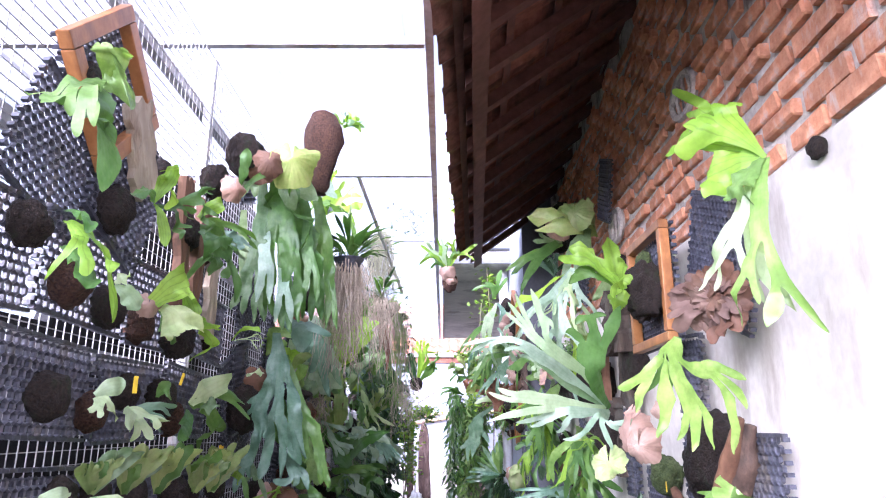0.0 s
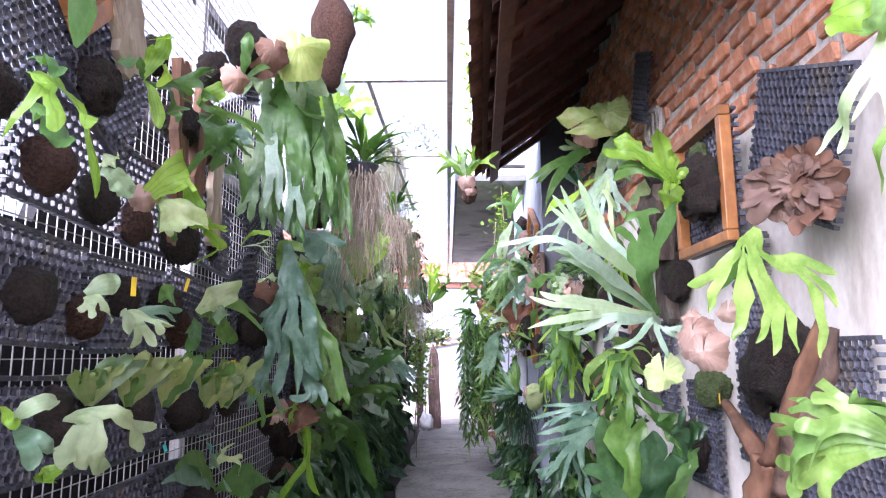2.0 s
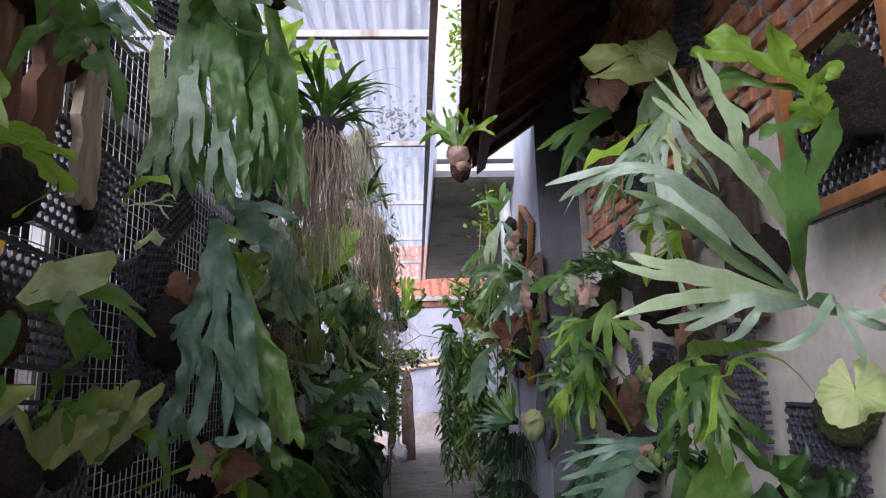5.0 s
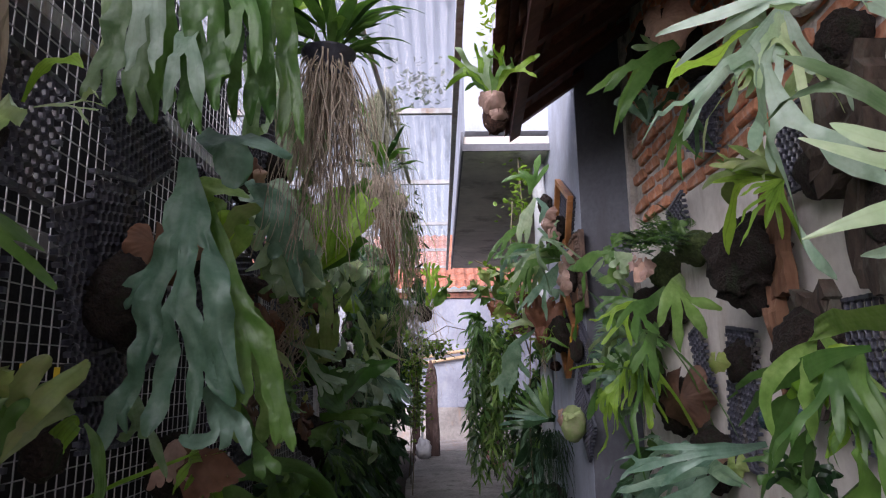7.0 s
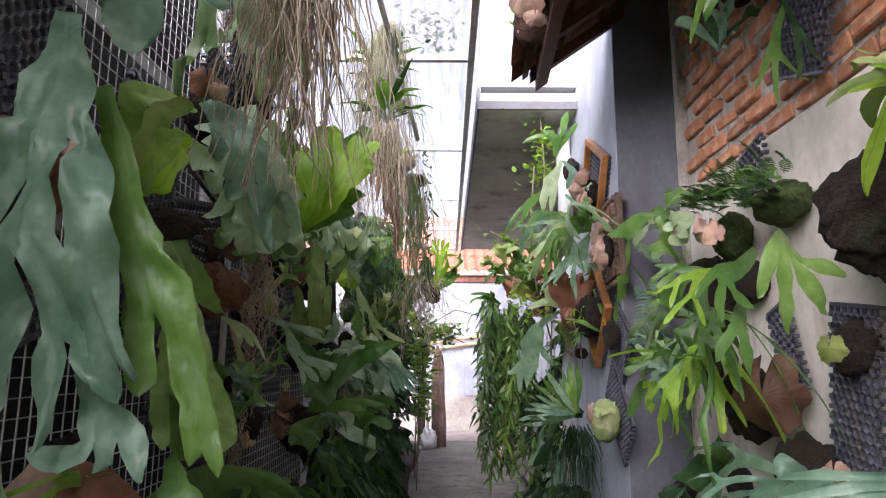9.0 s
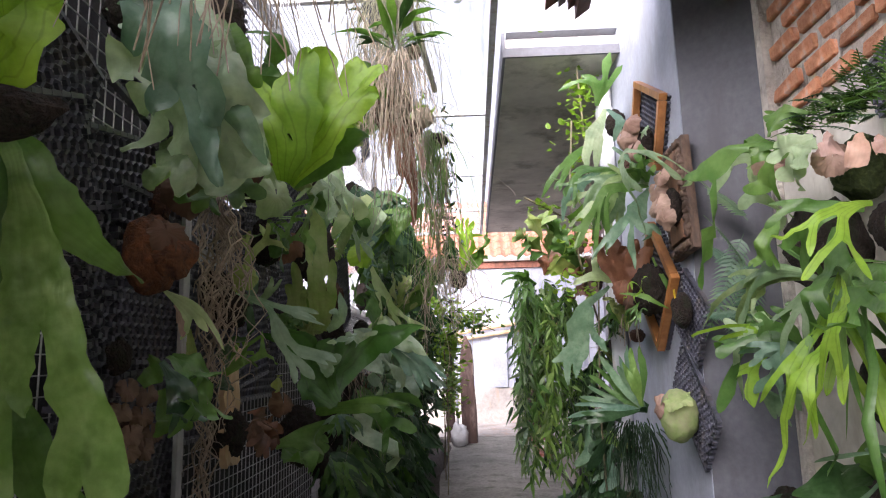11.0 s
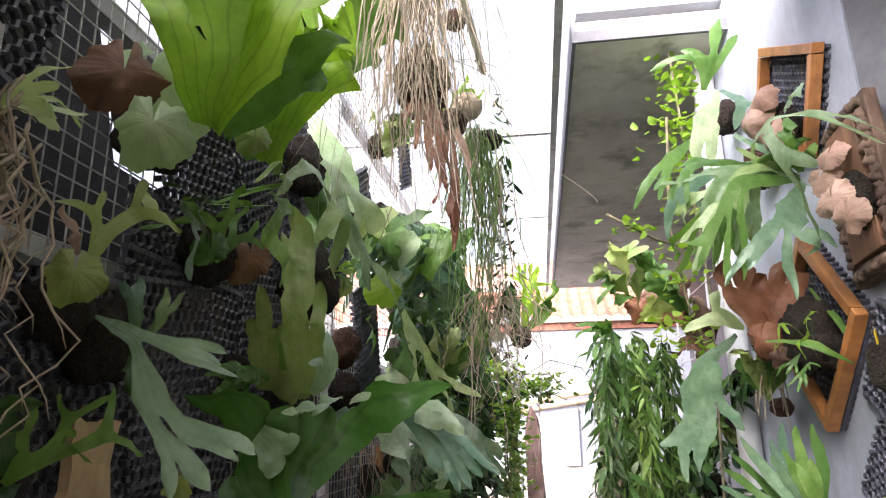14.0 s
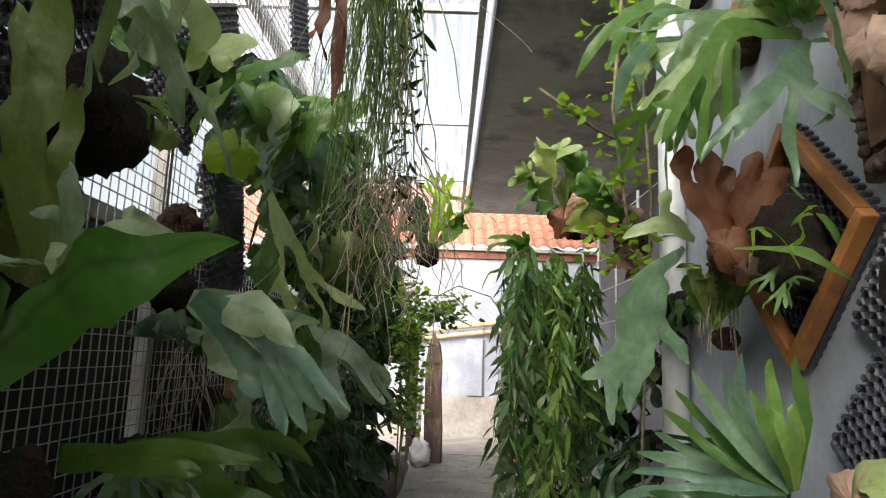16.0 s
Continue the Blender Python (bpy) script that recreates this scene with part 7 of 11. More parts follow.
shield(pl, (-0.86, 5.013, 1.071), 0.042, (0.6, -0.8, 0.1), SHIELD_BROWN, "", 15, 0.5)
frond(pl, (-0.88, 5.024, 1.101), (-0.85, 4.925, 1.16), 0.049, (0.1, 0, 0), "shell", SHIELD_GREEN, (0.75, -0.8, 0.25))
pl = plant((-0.93, 5.576, 0.949), "staghorn_fern", "staghorn fern with a very wide green nest of fronds, shade put into its dark colour", "fern")
ball(pl, (-0.97, 5.673, 0.9), 0.117, COIR, "root_ball", (0.75, 1, 1), 68, "", 0.2)
stag(pl, (-0.729, 5.08, 1.055), ((-0.732, 5.14, 1.173), 0.2, (((-0.833, 5.14, 1.265), 0.0854, (((-0.915, 5.14, 1.291), 0.0434, (((-0.975, 5.14, 1.31), 0.0163),)),)), ((-0.729, 5.14, 1.282), 0.1), ((-0.651, 5.14, 1.272), 0.0971), ((-0.557, 5.14, 1.278), 0.0944, (((-0.481, 5.14, 1.3), 0.0507, (((-0.404, 5.14, 1.313), 0.0201),)),)),)), 0.0696, LEAF_NEST_SHADED, (0.15, -0.95, 0.15), 0.35)
stag(pl, (-0.677, 5, 1.069), ((-0.74, 5.02, 1.13), 0.123, (((-0.794, 5.02, 1.155), 0.0589), ((-0.773, 5.02, 1.193), 0.0582), ((-0.724, 5.02, 1.203), 0.0568),)), 0.0472, LEAF_NEST_SHADED, (0.15, -0.95, 0.15), 0.5)
stag(pl, (-0.665, 5.2, 1.291), ((-0.638, 5.06, 1.278), 0.0277, (((-0.661, 5.06, 1.259), 0.0164), ((-0.693, 5.06, 1.272), 0.0216),)), 0.015, LEAF_SILVER, (0.15, -0.95, 0.15), 0.6)
stag(pl, (-0.522, 5.3, 1.329), ((-0.532, 5.18, 1.339), 0.041, (((-0.572, 5.18, 1.331), 0.0216), ((-0.55, 5.18, 1.355), 0.0179),)), 0.0139, LEAF_SILVER, (0.15, -0.95, 0.15), 0.6)
stag(pl, (-0.628, 5.2, 1.289), ((-0.576, 5.1, 1.296), 0.0216, (((-0.558, 5.1, 1.301), 0.0165),)), 0.013, LEAF_SILVER, (0.15, -0.95, 0.15), 0.6)
stag(pl, (-0.721, 5.18, 1.267), ((-0.69, 5.08, 1.268), 0.0294, (((-0.725, 5.08, 1.267), 0.0195),)), 0.0165, LEAF_PALE)
stag(pl, (-0.669, 5.25, 1.303), ((-0.649, 5.15, 1.292), 0.0278, (((-0.681, 5.15, 1.289), 0.0204),)), 0.0171, LEAF_SILVER)
stag(pl, (-0.588, 5.5, 1.289), ((-0.538, 5.55, 1.247), 0.0806, (((-0.458, 5.55, 1.203), 0.0628, (((-0.345, 5.55, 1.121), 0.0228), ((-0.385, 5.55, 1.116), 0.025), ((-0.412, 5.55, 1.086), 0.0251),)), ((-0.504, 5.55, 1.177), 0.0591, (((-0.444, 5.55, 1.081), 0.0273), ((-0.486, 5.55, 1.138), 0.0316),)),)), 0.031, LEAF_BLUE, (0.15, -0.95, 0.15), 0.7)
stag(pl, (-0.601, 5.6, 1.285), ((-0.511, 5.5, 1.27), 0.0609, (((-0.43, 5.5, 1.218), 0.04), ((-0.47, 5.5, 1.241), 0.0402),)), 0.0336, LEAF_SILVER)
stag(pl, (-0.74, 5, 1.227), ((-0.701, 5, 1.199), 0.0614, (((-0.663, 5, 1.222), 0.0331), ((-0.686, 5, 1.173), 0.0405),)), 0.0421, LEAF_GREY)
pl = plant((-0.95, 5.883, 1.332), "staghorn_fern", "staghorn fern with tall olive and silvery upright fronds", "fern")
ball(pl, (-0.98, 5.734, 1.286), 0.103, COIR, "root_ball", (0.75, 1, 1), 69, "", 0.2)
shield(pl, (-0.9, 5.601, 1.378), 0.078, (0.6, -0.8, 0.1), SHIELD_GREEN, "", 22, 0.3)
stag(pl, (-0.864, 5.55, 1.328), ((-0.832, 5.46, 1.467), 0.112, (((-0.856, 5.46, 1.63), 0.0831, (((-0.909, 5.46, 1.753), 0.0341), ((-0.878, 5.46, 1.822), 0.0582),)), ((-0.793, 5.46, 1.56), 0.0416, (((-0.79, 5.46, 1.609), 0.0222),)),)), 0.059, SHIELD_GREEN, (0.15, -0.95, 0.15), 0.7)
stag(pl, (-0.938, 5.5, 1.335), ((-0.919, 5.42, 1.457), 0.0778, (((-0.973, 5.42, 1.505), 0.0324), ((-0.942, 5.42, 1.598), 0.0451), ((-0.882, 5.42, 1.478), 0.0362),)), 0.0508, SHIELD_GREEN, (0.15, -0.95, 0.15), 0.7)
stag(pl, (-0.82, 5.5, 1.323), ((-0.752, 5.4, 1.37), 0.0588, (((-0.789, 5.4, 1.393), 0.0275), ((-0.751, 5.4, 1.472), 0.0298),)), 0.0197, LEAF_SILVER, (0.15, -0.95, 0.15), 0.8)
stag(pl, (-0.95, 5.6, 1.337), ((-0.907, 5.52, 1.438), 0.0733, (((-0.923, 5.52, 1.512), 0.0446), ((-0.887, 5.52, 1.536), 0.0369),)), 0.0386, LEAF_GREEN)
pl = plant((-0.92, 5.928, 2.122), "staghorn_fern", "staghorn fern with drooping silvery straps", "fern")
ball(pl, (-0.979, 5.779, 2.073), 0.097, COIR, "root_ball", (0.75, 1, 1), 74, "", 0.2)
frond(pl, (-0.86, 5.486, 1.968), (-0.8, 5.238, 1.739), 0.085, (0.1, 0, 0.1), "strap", LEAF_GREY, (0.75, -0.8, 0.25))
frond(pl, (-0.86, 5.627, 2.027), (-0.76, 5.758, 1.746), 0.119, (0.1, 0, 0.15), "strap", LEAF_SILVER, (0.75, -0.8, 0.25))
frond(pl, (-0.86, 5.707, 2.022), (-0.8, 5.58, 1.669), 0.078, (0.1, 0, 0.1), "strap", LEAF_GREY, (0.75, -0.8, 0.25))
frond(pl, (-0.88, 5.499, 1.813), (-0.84, 5.156, 1.685), 0.067, (0, 0, 0.1), "strap", LEAF_GREEN, (0.75, -0.8, 0.25))
shield(pl, (-0.92, 5.293, 1.634), 0.059, (0.6, -0.8, 0.1), SHIELD_BROWN, "", 23, 0.5)
frond(pl, (-0.84, 5.864, 1.005), (-0.474, 5.804, 0.922), 0.127, (0.1, -0.1, 0.16), "strap", LEAF_GREEN, (0.75, -0.8, 0.25))
frond(pl, (-0.86, 4.955, 0.95), (-0.74, 5.155, 0.917), 0.129, (0.1, -0.1, 0.15), "broad", LEAF_GREEN, (0.75, -0.8, 0.25))
frond(pl, (-0.86, 4.99, 0.944), (-0.76, 4.91, 0.898), 0.108, (0.1, -0.1, 0.1), "broad", LEAF_GREEN, (0.75, -0.8, 0.25))
pl = plant((-0.92, 6.194, 0.918), "staghorn_fern", "small fern with grey-green fingers low on the fence", "fern")
auto_fronds(pl, (-0.86, 5.995, 0.94), 7, 0.200, 0.089, (0.7, -0.6, 0.1), 82, "finger", [LEAF_BLUE, LEAF_GREEN], 0.7, 0.2, 1.2, (0.75, -0.8, 0.25))
ball(pl, (-0.98, 6.2, 0.894), 0.096, COIR, "root_ball", (0.75, 1, 1), 79, "", 0.2)
pl = plant((-0.94, 6.72, 1.599), "staghorn_fern", "small fern on coir", "fern")
ball(pl, (-0.992, 6.368, 1.547), 0.079, COIR_RED, "root_ball", (0.75, 1, 1), 73, "", 0.2)
frond(pl, (-0.9, 6.344, 1.557), (-0.84, 6.186, 1.613), 0.075, (0.1, 0, 0.1), "finger", LEAF_GREEN, (0.75, -0.8, 0.25))
pl = plant((-0.9, 7.204, 2.114), "staghorn_fern", "staghorn fern with lime cupped fronds and a pleated shield", "fern")
shield(pl, (-0.8, 6.229, 1.74), 0.074, (0.5, -0.8, 0.1), LEAF_LIME, "", 20, 0.6)
stag(pl, (-0.957, 6.8, 1.822), ((-0.864, 6.6, 1.973), 0.153, (((-0.928, 6.6, 2.115), 0.0908), ((-0.841, 6.6, 2.108), 0.102),)), 0.0645, LEAF_GREEN)
stag(pl, (-0.935, 6.8, 1.815), ((-0.742, 6.6, 1.93), 0.178, (((-0.632, 6.6, 2.047), 0.112), ((-0.561, 6.6, 2.079), 0.0797),)), 0.0643, LEAF_GREEN)
stag(pl, (-0.952, 6.9, 1.847), ((-0.7, 6.7, 1.984), 0.144, (((-0.506, 6.7, 2.112), 0.0829),)), 0.0669, LEAF_GREEN)
stag(pl, (-0.888, 6.7, 1.852), ((-0.789, 6.55, 1.966), 0.137, (((-0.753, 6.55, 2.072), 0.111),)), 0.0619, LEAF_PALE)
stag(pl, (-1, 6.4, 1.867), ((-0.913, 6.3, 1.91), 0.0535, (((-0.828, 6.3, 2.014), 0.0466),)), 0.0299, LEAF_GREEN)
stag(pl, (-0.896, 6.4, 2.045), ((-0.792, 6.3, 2.032), 0.0716, (((-0.63, 6.3, 2.069), 0.0425),)), 0.0567, LEAF_GREEN)
pl = plant((-0.92, 6.388, 2.179), "staghorn_fern", "staghorn fern with pale crumpled hanging sheets", "fern")
ball(pl, (-0.97, 5.851, 1.71), 0.136, COIR, "root_ball", (0.75, 1, 1), 75, "", 0.2)
shield(pl, (-0.9, 6.005, 1.715), 0.041, (0.6, -0.8, 0.1), SHIELD_GREEN, "", 21, 0.7)
frond(pl, (-0.84, 5.724, 1.701), (-0.8, 5.86, 1.713), 0.034, (0.1, 0, 0.1), "finger", LEAF_LIME, (0.75, -0.8, 0.25))
frond(pl, (-0.84, 5.738, 1.695), (-0.8, 5.786, 1.66), 0.033, (0.1, 0, 0.1), "finger", LEAF_GREEN, (0.75, -0.8, 0.25))
stag(pl, (-1.082, 6.1, 2.427), ((-0.975, 5.95, 2.16), 0.176, (((-0.88, 5.95, 2.027), 0.0914, (((-0.81, 5.95, 1.917), 0.0375),)), ((-0.942, 5.95, 2.004), 0.113, (((-0.846, 5.95, 1.795), 0.0336), ((-0.9, 5.95, 1.852), 0.0512),)), ((-1.115, 5.95, 2.159), 0.0825, (((-1.162, 5.95, 2.138), 0.0376),)),)), 0.0832, LEAF_PALE)
stag(pl, (-0.736, 6.1, 2.024), ((-0.798, 6, 1.936), 0.093, (((-0.746, 6, 1.898), 0.0426), ((-0.857, 6, 1.877), 0.0497),)), 0.0455, LEAF_PALE)
stag(pl, (-1.086, 6.1, 2.057), ((-1.007, 6, 1.938), 0.0787, (((-0.952, 6, 1.869), 0.0436),)), 0.0295, LEAF_GREEN)
stag(pl, (-1.15, 6.1, 2.121), ((-1.048, 6, 1.959), 0.0974, (((-0.96, 6, 1.852), 0.0531), ((-1.087, 6, 1.951), 0.049),)), 0.0534, LEAF_GREEN)
stag(pl, (-1.093, 6, 2.189), ((-0.985, 5.9, 2.016), 0.0777, (((-0.928, 5.9, 1.905), 0.0449),)), 0.0515, LEAF_GREEN)
stag(pl, (-0.867, 6, 1.755), ((-0.875, 5.9, 1.76), 0.0375, (((-0.919, 5.9, 1.771), 0.0233), ((-0.839, 5.9, 1.764), 0.02),)), 0.0211, LEAF_LIME)
pl = plant((-0.92, 6.32, 1.376), "staghorn_fern", "staghorn fern with broad pale ribbed hanging fronds", "fern")
ball(pl, (-0.99, 6.367, 1.363), 0.082, COIR, "root_ball", (0.75, 1, 1), 76, "", 0.2)
frond(pl, (-0.82, 6.057, 1.325), (-0.66, 6.373, 0.972), 0.224, (0.08, -0.1, 0.16), "strap", LEAF_SILVER, (0.75, -0.8, 0.25))
frond(pl, (-0.82, 6.09, 1.335), (-0.68, 6.509, 1.18), 0.204, (0.1, -0.1, 0.12), "broad", LEAF_SILVER, (0.75, -0.8, 0.25))
frond(pl, (-0.84, 7.43, 1.368), (-0.532, 7.37, 0.987), 0.202, (0.08, -0.1, 0.1), "strap", LEAF_SILVER, (0.75, -0.8, 0.25))
frond(pl, (-0.84, 7.373, 1.364), (-0.74, 7.759, 0.897), 0.240, (0.08, -0.1, 0.1), "strap", LEAF_BLUE, (0.75, -0.8, 0.25))
frond(pl, (-0.84, 7.495, 1.167), (-0.78, 7.344, 1.34), 0.127, (0.1, 0, 0), "strap", LEAF_GREEN, (0.75, -0.8, 0.25))
pl = plant((-0.92, 5.721, 1.015), "staghorn_fern", "staghorn fern with long drooping green frond low down", "fern")
ball(pl, (-1.015, 5.816, 0.968), 0.044, COIR_RED, "root_ball", (0.75, 1, 1), 77, "", 0.2)
stag(pl, (-0.938, 5.8, 0.992), ((-0.74, 5.7, 1.016), 0.0594, (((-0.519, 5.7, 1.017), 0.0273), ((-0.625, 5.7, 0.992), 0.0395),)), 0.0531, LEAF_GREEN)
pl = plant((-0.9, 7.85, 1.774), "staghorn_fern", "olive shell-shaped nest fern", "fern")
ball(pl, (-0.95, 8.151, 1.631), 0.160, COIR, "root_ball", (0.75, 1, 1), 78, "", 0.2)
shield(pl, (-0.86, 8.11, 1.837), 0.109, (0.6, -0.8, 0.3), SHIELD_BROWN, "", 24, 0.4)
frond(pl, (-0.84, 7.579, 1.484), (-0.946, 7.519, 1.837), 0.149, (0.1, -0.1, -0.04), "shell", SHIELD_GREEN, (0.75, -0.8, 0.25))
frond(pl, (-0.84, 7.579, 1.484), (-0.74, 6.945, 1.743), 0.135, (0.1, -0.1, -0.04), "shell", SHIELD_GREEN, (0.75, -0.8, 0.25))
frond(pl, (-0.84, 7.579, 1.484), (-0.74, 7.581, 1.816), 0.150, (0.1, -0.1, -0.04), "shell", SHIELD_GREEN, (0.75, -0.8, 0.25))
frond(pl, (-0.84, 7.579, 1.484), (-0.591, 7.519, 1.727), 0.149, (0.1, -0.1, -0.04), "shell", SHIELD_GREEN, (0.75, -0.8, 0.25))
frond(pl, (-0.84, 7.579, 1.484), (-0.512, 7.519, 1.757), 0.149, (0.1, -0.1, -0.04), "shell", LEAF_GREEN, (0.75, -0.8, 0.25))
frond(pl, (-0.84, 7.579, 1.484), (-1.013, 7.519, 1.658), 0.149, (0.1, -0.1, -0.04), "shell", LEAF_GREEN, (0.75, -0.8, 0.25))
frond(pl, (-0.84, 6.668, 1.766), (-0.76, 6.835, 1.334), 0.110, (0.08, -0.05, 0.06), "strap", LEAF_PALE, (0.75, -0.8, 0.25))
frond(pl, (-0.86, 6.846, 1.663), (-0.82, 6.506, 1.417), 0.114, (0.1, 0, 0), "shell", LEAF_GREEN, (0.75, -0.8, 0.25))
pl = plant((-0.357, 9.2, 2.072), "nest_fern", "lime bird's nest fern at the end of the fence", "fern")
frond(pl, (-0.372, 9.2, 1.945), (-0.469, 9.1, 2.383), 0.138, (0.1, -0.1, 0), "broad", LEAF_DARK, (0.75, -0.8, 0.25))
frond(pl, (-0.372, 9.2, 1.945), (-0.331, 9.1, 2.537), 0.138, (0.1, -0.1, 0), "broad", LEAF_LIME, (0.75, -0.8, 0.25))
frond(pl, (-0.372, 9.2, 1.945), (-0.205, 9.1, 2.477), 0.138, (0.1, -0.1, 0), "broad", LEAF_LIME, (0.75, -0.8, 0.25))
frond(pl, (-0.372, 9.2, 1.945), (-0.058, 9.1, 2.376), 0.138, (0.1, -0.1, 0), "broad", LEAF_GREEN, (0.75, -0.8, 0.25))
frond(pl, (-0.372, 9.2, 1.945), (-0.115, 9.1, 2.228), 0.138, (0.1, -0.1, 0), "broad", LEAF_GREEN, (0.75, -0.8, 0.25))
frond(pl, (-0.372, 9.2, 1.945), (-0.523, 9.1, 2.214), 0.138, (0.1, -0.1, 0), "broad", LEAF_DARK, (0.75, -0.8, 0.25))
ball(pl, (-0.372, 9.2, 1.945), 0.09, COIR, "root_ball", (1, 1, 1), 3)
bm = bmesh.new()
tube(bm, [(0, 0, 0), (0, 0, 1.07)], 0.004, 4)
part("hanging_wire", bm, WIRE, pl)
board("wood_slab", "narrow reddish wooden batten on the fence", (-1, 6.95, 0.861), 0.05, 0.55, 0.03, FRAME_WOOD, 2, 0, 9)
pl = plant((-0.96, 6.563, 1.278), "staghorn_fern", "small green staghorn fern among larger ones", "fern")
ball(pl, (-0.987, 6.65, 1.279), 0.085, COIR, "root_ball", (0.75, 1, 1), 90, "", 0.2)
auto_fronds(pl, (-0.92, 6.388, 1.275), 6, 0.222, 0.104, (0.7, -0.6, 0.1), 90, "strap", [LEAF_GREEN, LEAF_BLUE], 0.6, 0.3, 1.1, (0.75, -0.8, 0.25))
pl = plant((-0.96, 7.312, 1.629), "staghorn_fern", "small green staghorn fern among larger ones", "fern")
ball(pl, (-0.98, 7.42, 1.64), 0.107, COIR, "root_ball", (0.75, 1, 1), 91, "", 0.2)
auto_fronds(pl, (-0.92, 7.096, 1.606), 6, 0.277, 0.131, (0.7, -0.6, 0.1), 91, "antler", [LEAF_GREEN], 0.6, 0.3, 1.1, (0.75, -0.8, 0.25))
pl = plant((-0.96, 7.972, 1.298), "staghorn_fern", "small green staghorn fern among larger ones", "fern")
ball(pl, (-0.98, 8.099, 1.3), 0.122, COIR, "root_ball", (0.75, 1, 1), 92, "", 0.2)
auto_fronds(pl, (-0.92, 7.719, 1.294), 6, 0.319, 0.150, (0.7, -0.6, 0.1), 92, "strap", [LEAF_BLUE, LEAF_GREEN], 0.6, 0.3, 1.1, (0.75, -0.8, 0.25))
pl = plant((-0.96, 7.625, 1.007), "staghorn_fern", "small green staghorn fern among larger ones", "fern")
ball(pl, (-0.98, 7.742, 1.001), 0.112, COIR, "root_ball", (0.75, 1, 1), 93, "", 0.2)
auto_fronds(pl, (-0.92, 7.391, 1.019), 6, 0.292, 0.137, (0.7, -0.6, 0.1), 93, "finger", [LEAF_BLUE, LEAF_GREEN], 0.6, 0.3, 1.1, (0.75, -0.8, 0.25))
pl = plant((-0.96, 7.306, 1.872), "staghorn_fern", "small green staghorn fern among larger ones", "fern")
ball(pl, (-0.98, 7.414, 1.89), 0.107, COIR, "root_ball", (0.75, 1, 1), 94, "", 0.2)
auto_fronds(pl, (-0.92, 7.09, 1.836), 6, 0.280, 0.132, (0.7, -0.6, 0.1), 94, "strap", [LEAF_GREEN, LEAF_GREY], 0.6, 0.3, 1.1, (0.75, -0.8, 0.25))
pl = plant((-0.96, 8.902, 1.982), "staghorn_fern", "small green staghorn fern among larger ones", "fern")
ball(pl, (-0.98, 9.054, 2.003), 0.150, COIR, "root_ball", (0.75, 1, 1), 95, "", 0.2)
auto_fronds(pl, (-0.92, 8.598, 1.94), 6, 0.390, 0.184, (0.7, -0.6, 0.1), 95, "shell", [SHIELD_GREEN, LEAF_GREEN], 0.6, 0.3, 1.1, (0.75, -0.8, 0.25))
pl = plant((-0.96, 9.281, 1.62), "staghorn_fern", "small green staghorn fern among larger ones", "fern")
ball(pl, (-0.98, 9.443, 1.631), 0.158, COIR, "root_ball", (0.75, 1, 1), 96, "", 0.2)
auto_fronds(pl, (-0.92, 8.955, 1.598), 6, 0.412, 0.194, (0.7, -0.6, 0.1), 96, "strap", [LEAF_GREEN], 0.6, 0.3, 1.1, (0.75, -0.8, 0.25))
pl = plant((-0.96, 6.289, 2.028), "staghorn_fern", "small green staghorn fern among larger ones", "fern")
ball(pl, (-0.99, 6.369, 2.051), 0.081, COIR, "root_ball", (0.75, 1, 1), 97, "", 0.2)
auto_fronds(pl, (-0.92, 6.129, 1.984), 6, 0.212, 0.100, (0.7, -0.6, 0.1), 97, "strap", [LEAF_GREEN, LEAF_GREY], 0.6, 0.3, 1.1, (0.75, -0.8, 0.25))
pl = plant((-0.96, 7.527, 0.604), "staghorn_fern", "small green staghorn fern among larger ones", "fern")
ball(pl, (-0.98, 7.642, 0.587), 0.108, COIR, "root_ball", (0.75, 1, 1), 98, "", 0.2)
auto_fronds(pl, (-0.92, 7.299, 0.638), 6, 0.280, 0.132, (0.7, -0.6, 0.1), 98, "antler", [LEAF_GREEN], 0.6, 0.3, 1.1, (0.75, -0.8, 0.25))
pl = plant((-0.96, 5.38, 1.365), "staghorn_fern", "small green staghorn fern among larger ones", "fern")
ball(pl, (-1.008, 5.435, 1.369), 0.055, COIR, "root_ball", (0.75, 1, 1), 99, "", 0.2)
auto_fronds(pl, (-0.92, 5.27, 1.357), 6, 0.142, 0.067, (0.7, -0.6, 0.1), 99, "antler", [LEAF_GREEN], 0.6, 0.3, 1.1, (0.75, -0.8, 0.25))

pl = plant((-0.5, 8.9, 0.0), "climbing_shrub", "bright lime-green leafy climber beside the gate", "shrub")
bm = bmesh.new()
tube(bm, [(0, 0, 0), (0.02, 0.0, 0.7), (-0.01, 0.02, 1.3), (0.10, 0.02, 1.62), (0.34, 0.02, 1.62), (0.46, 0.02, 1.5)], 0.006, 5)
tube(bm, [(0.01, 0.0, 0.5), (0.06, 0.02, 1.0), (0.02, 0.03, 1.7)], 0.005, 5)
part("stem", bm, STEM, pl)
leaf_cluster(pl, (-0.45, 8.9, 1.42), (0.13, 0.12, 0.30), 190, 0.06, LEAF_LIME, 71, "foliage", 0.6, 0.15)
leaf_cluster(pl, (-0.22, 8.92, 1.58), (0.22, 0.08, 0.09), 70, 0.05, LEAF_LIME, 72, "foliage", 0.6, 0.15)
leaf_cluster(pl, (-0.47, 8.9, 0.95), (0.10, 0.12, 0.25), 110, 0.055, LEAF_FRESH, 73, "foliage", 0.6, 0.15)
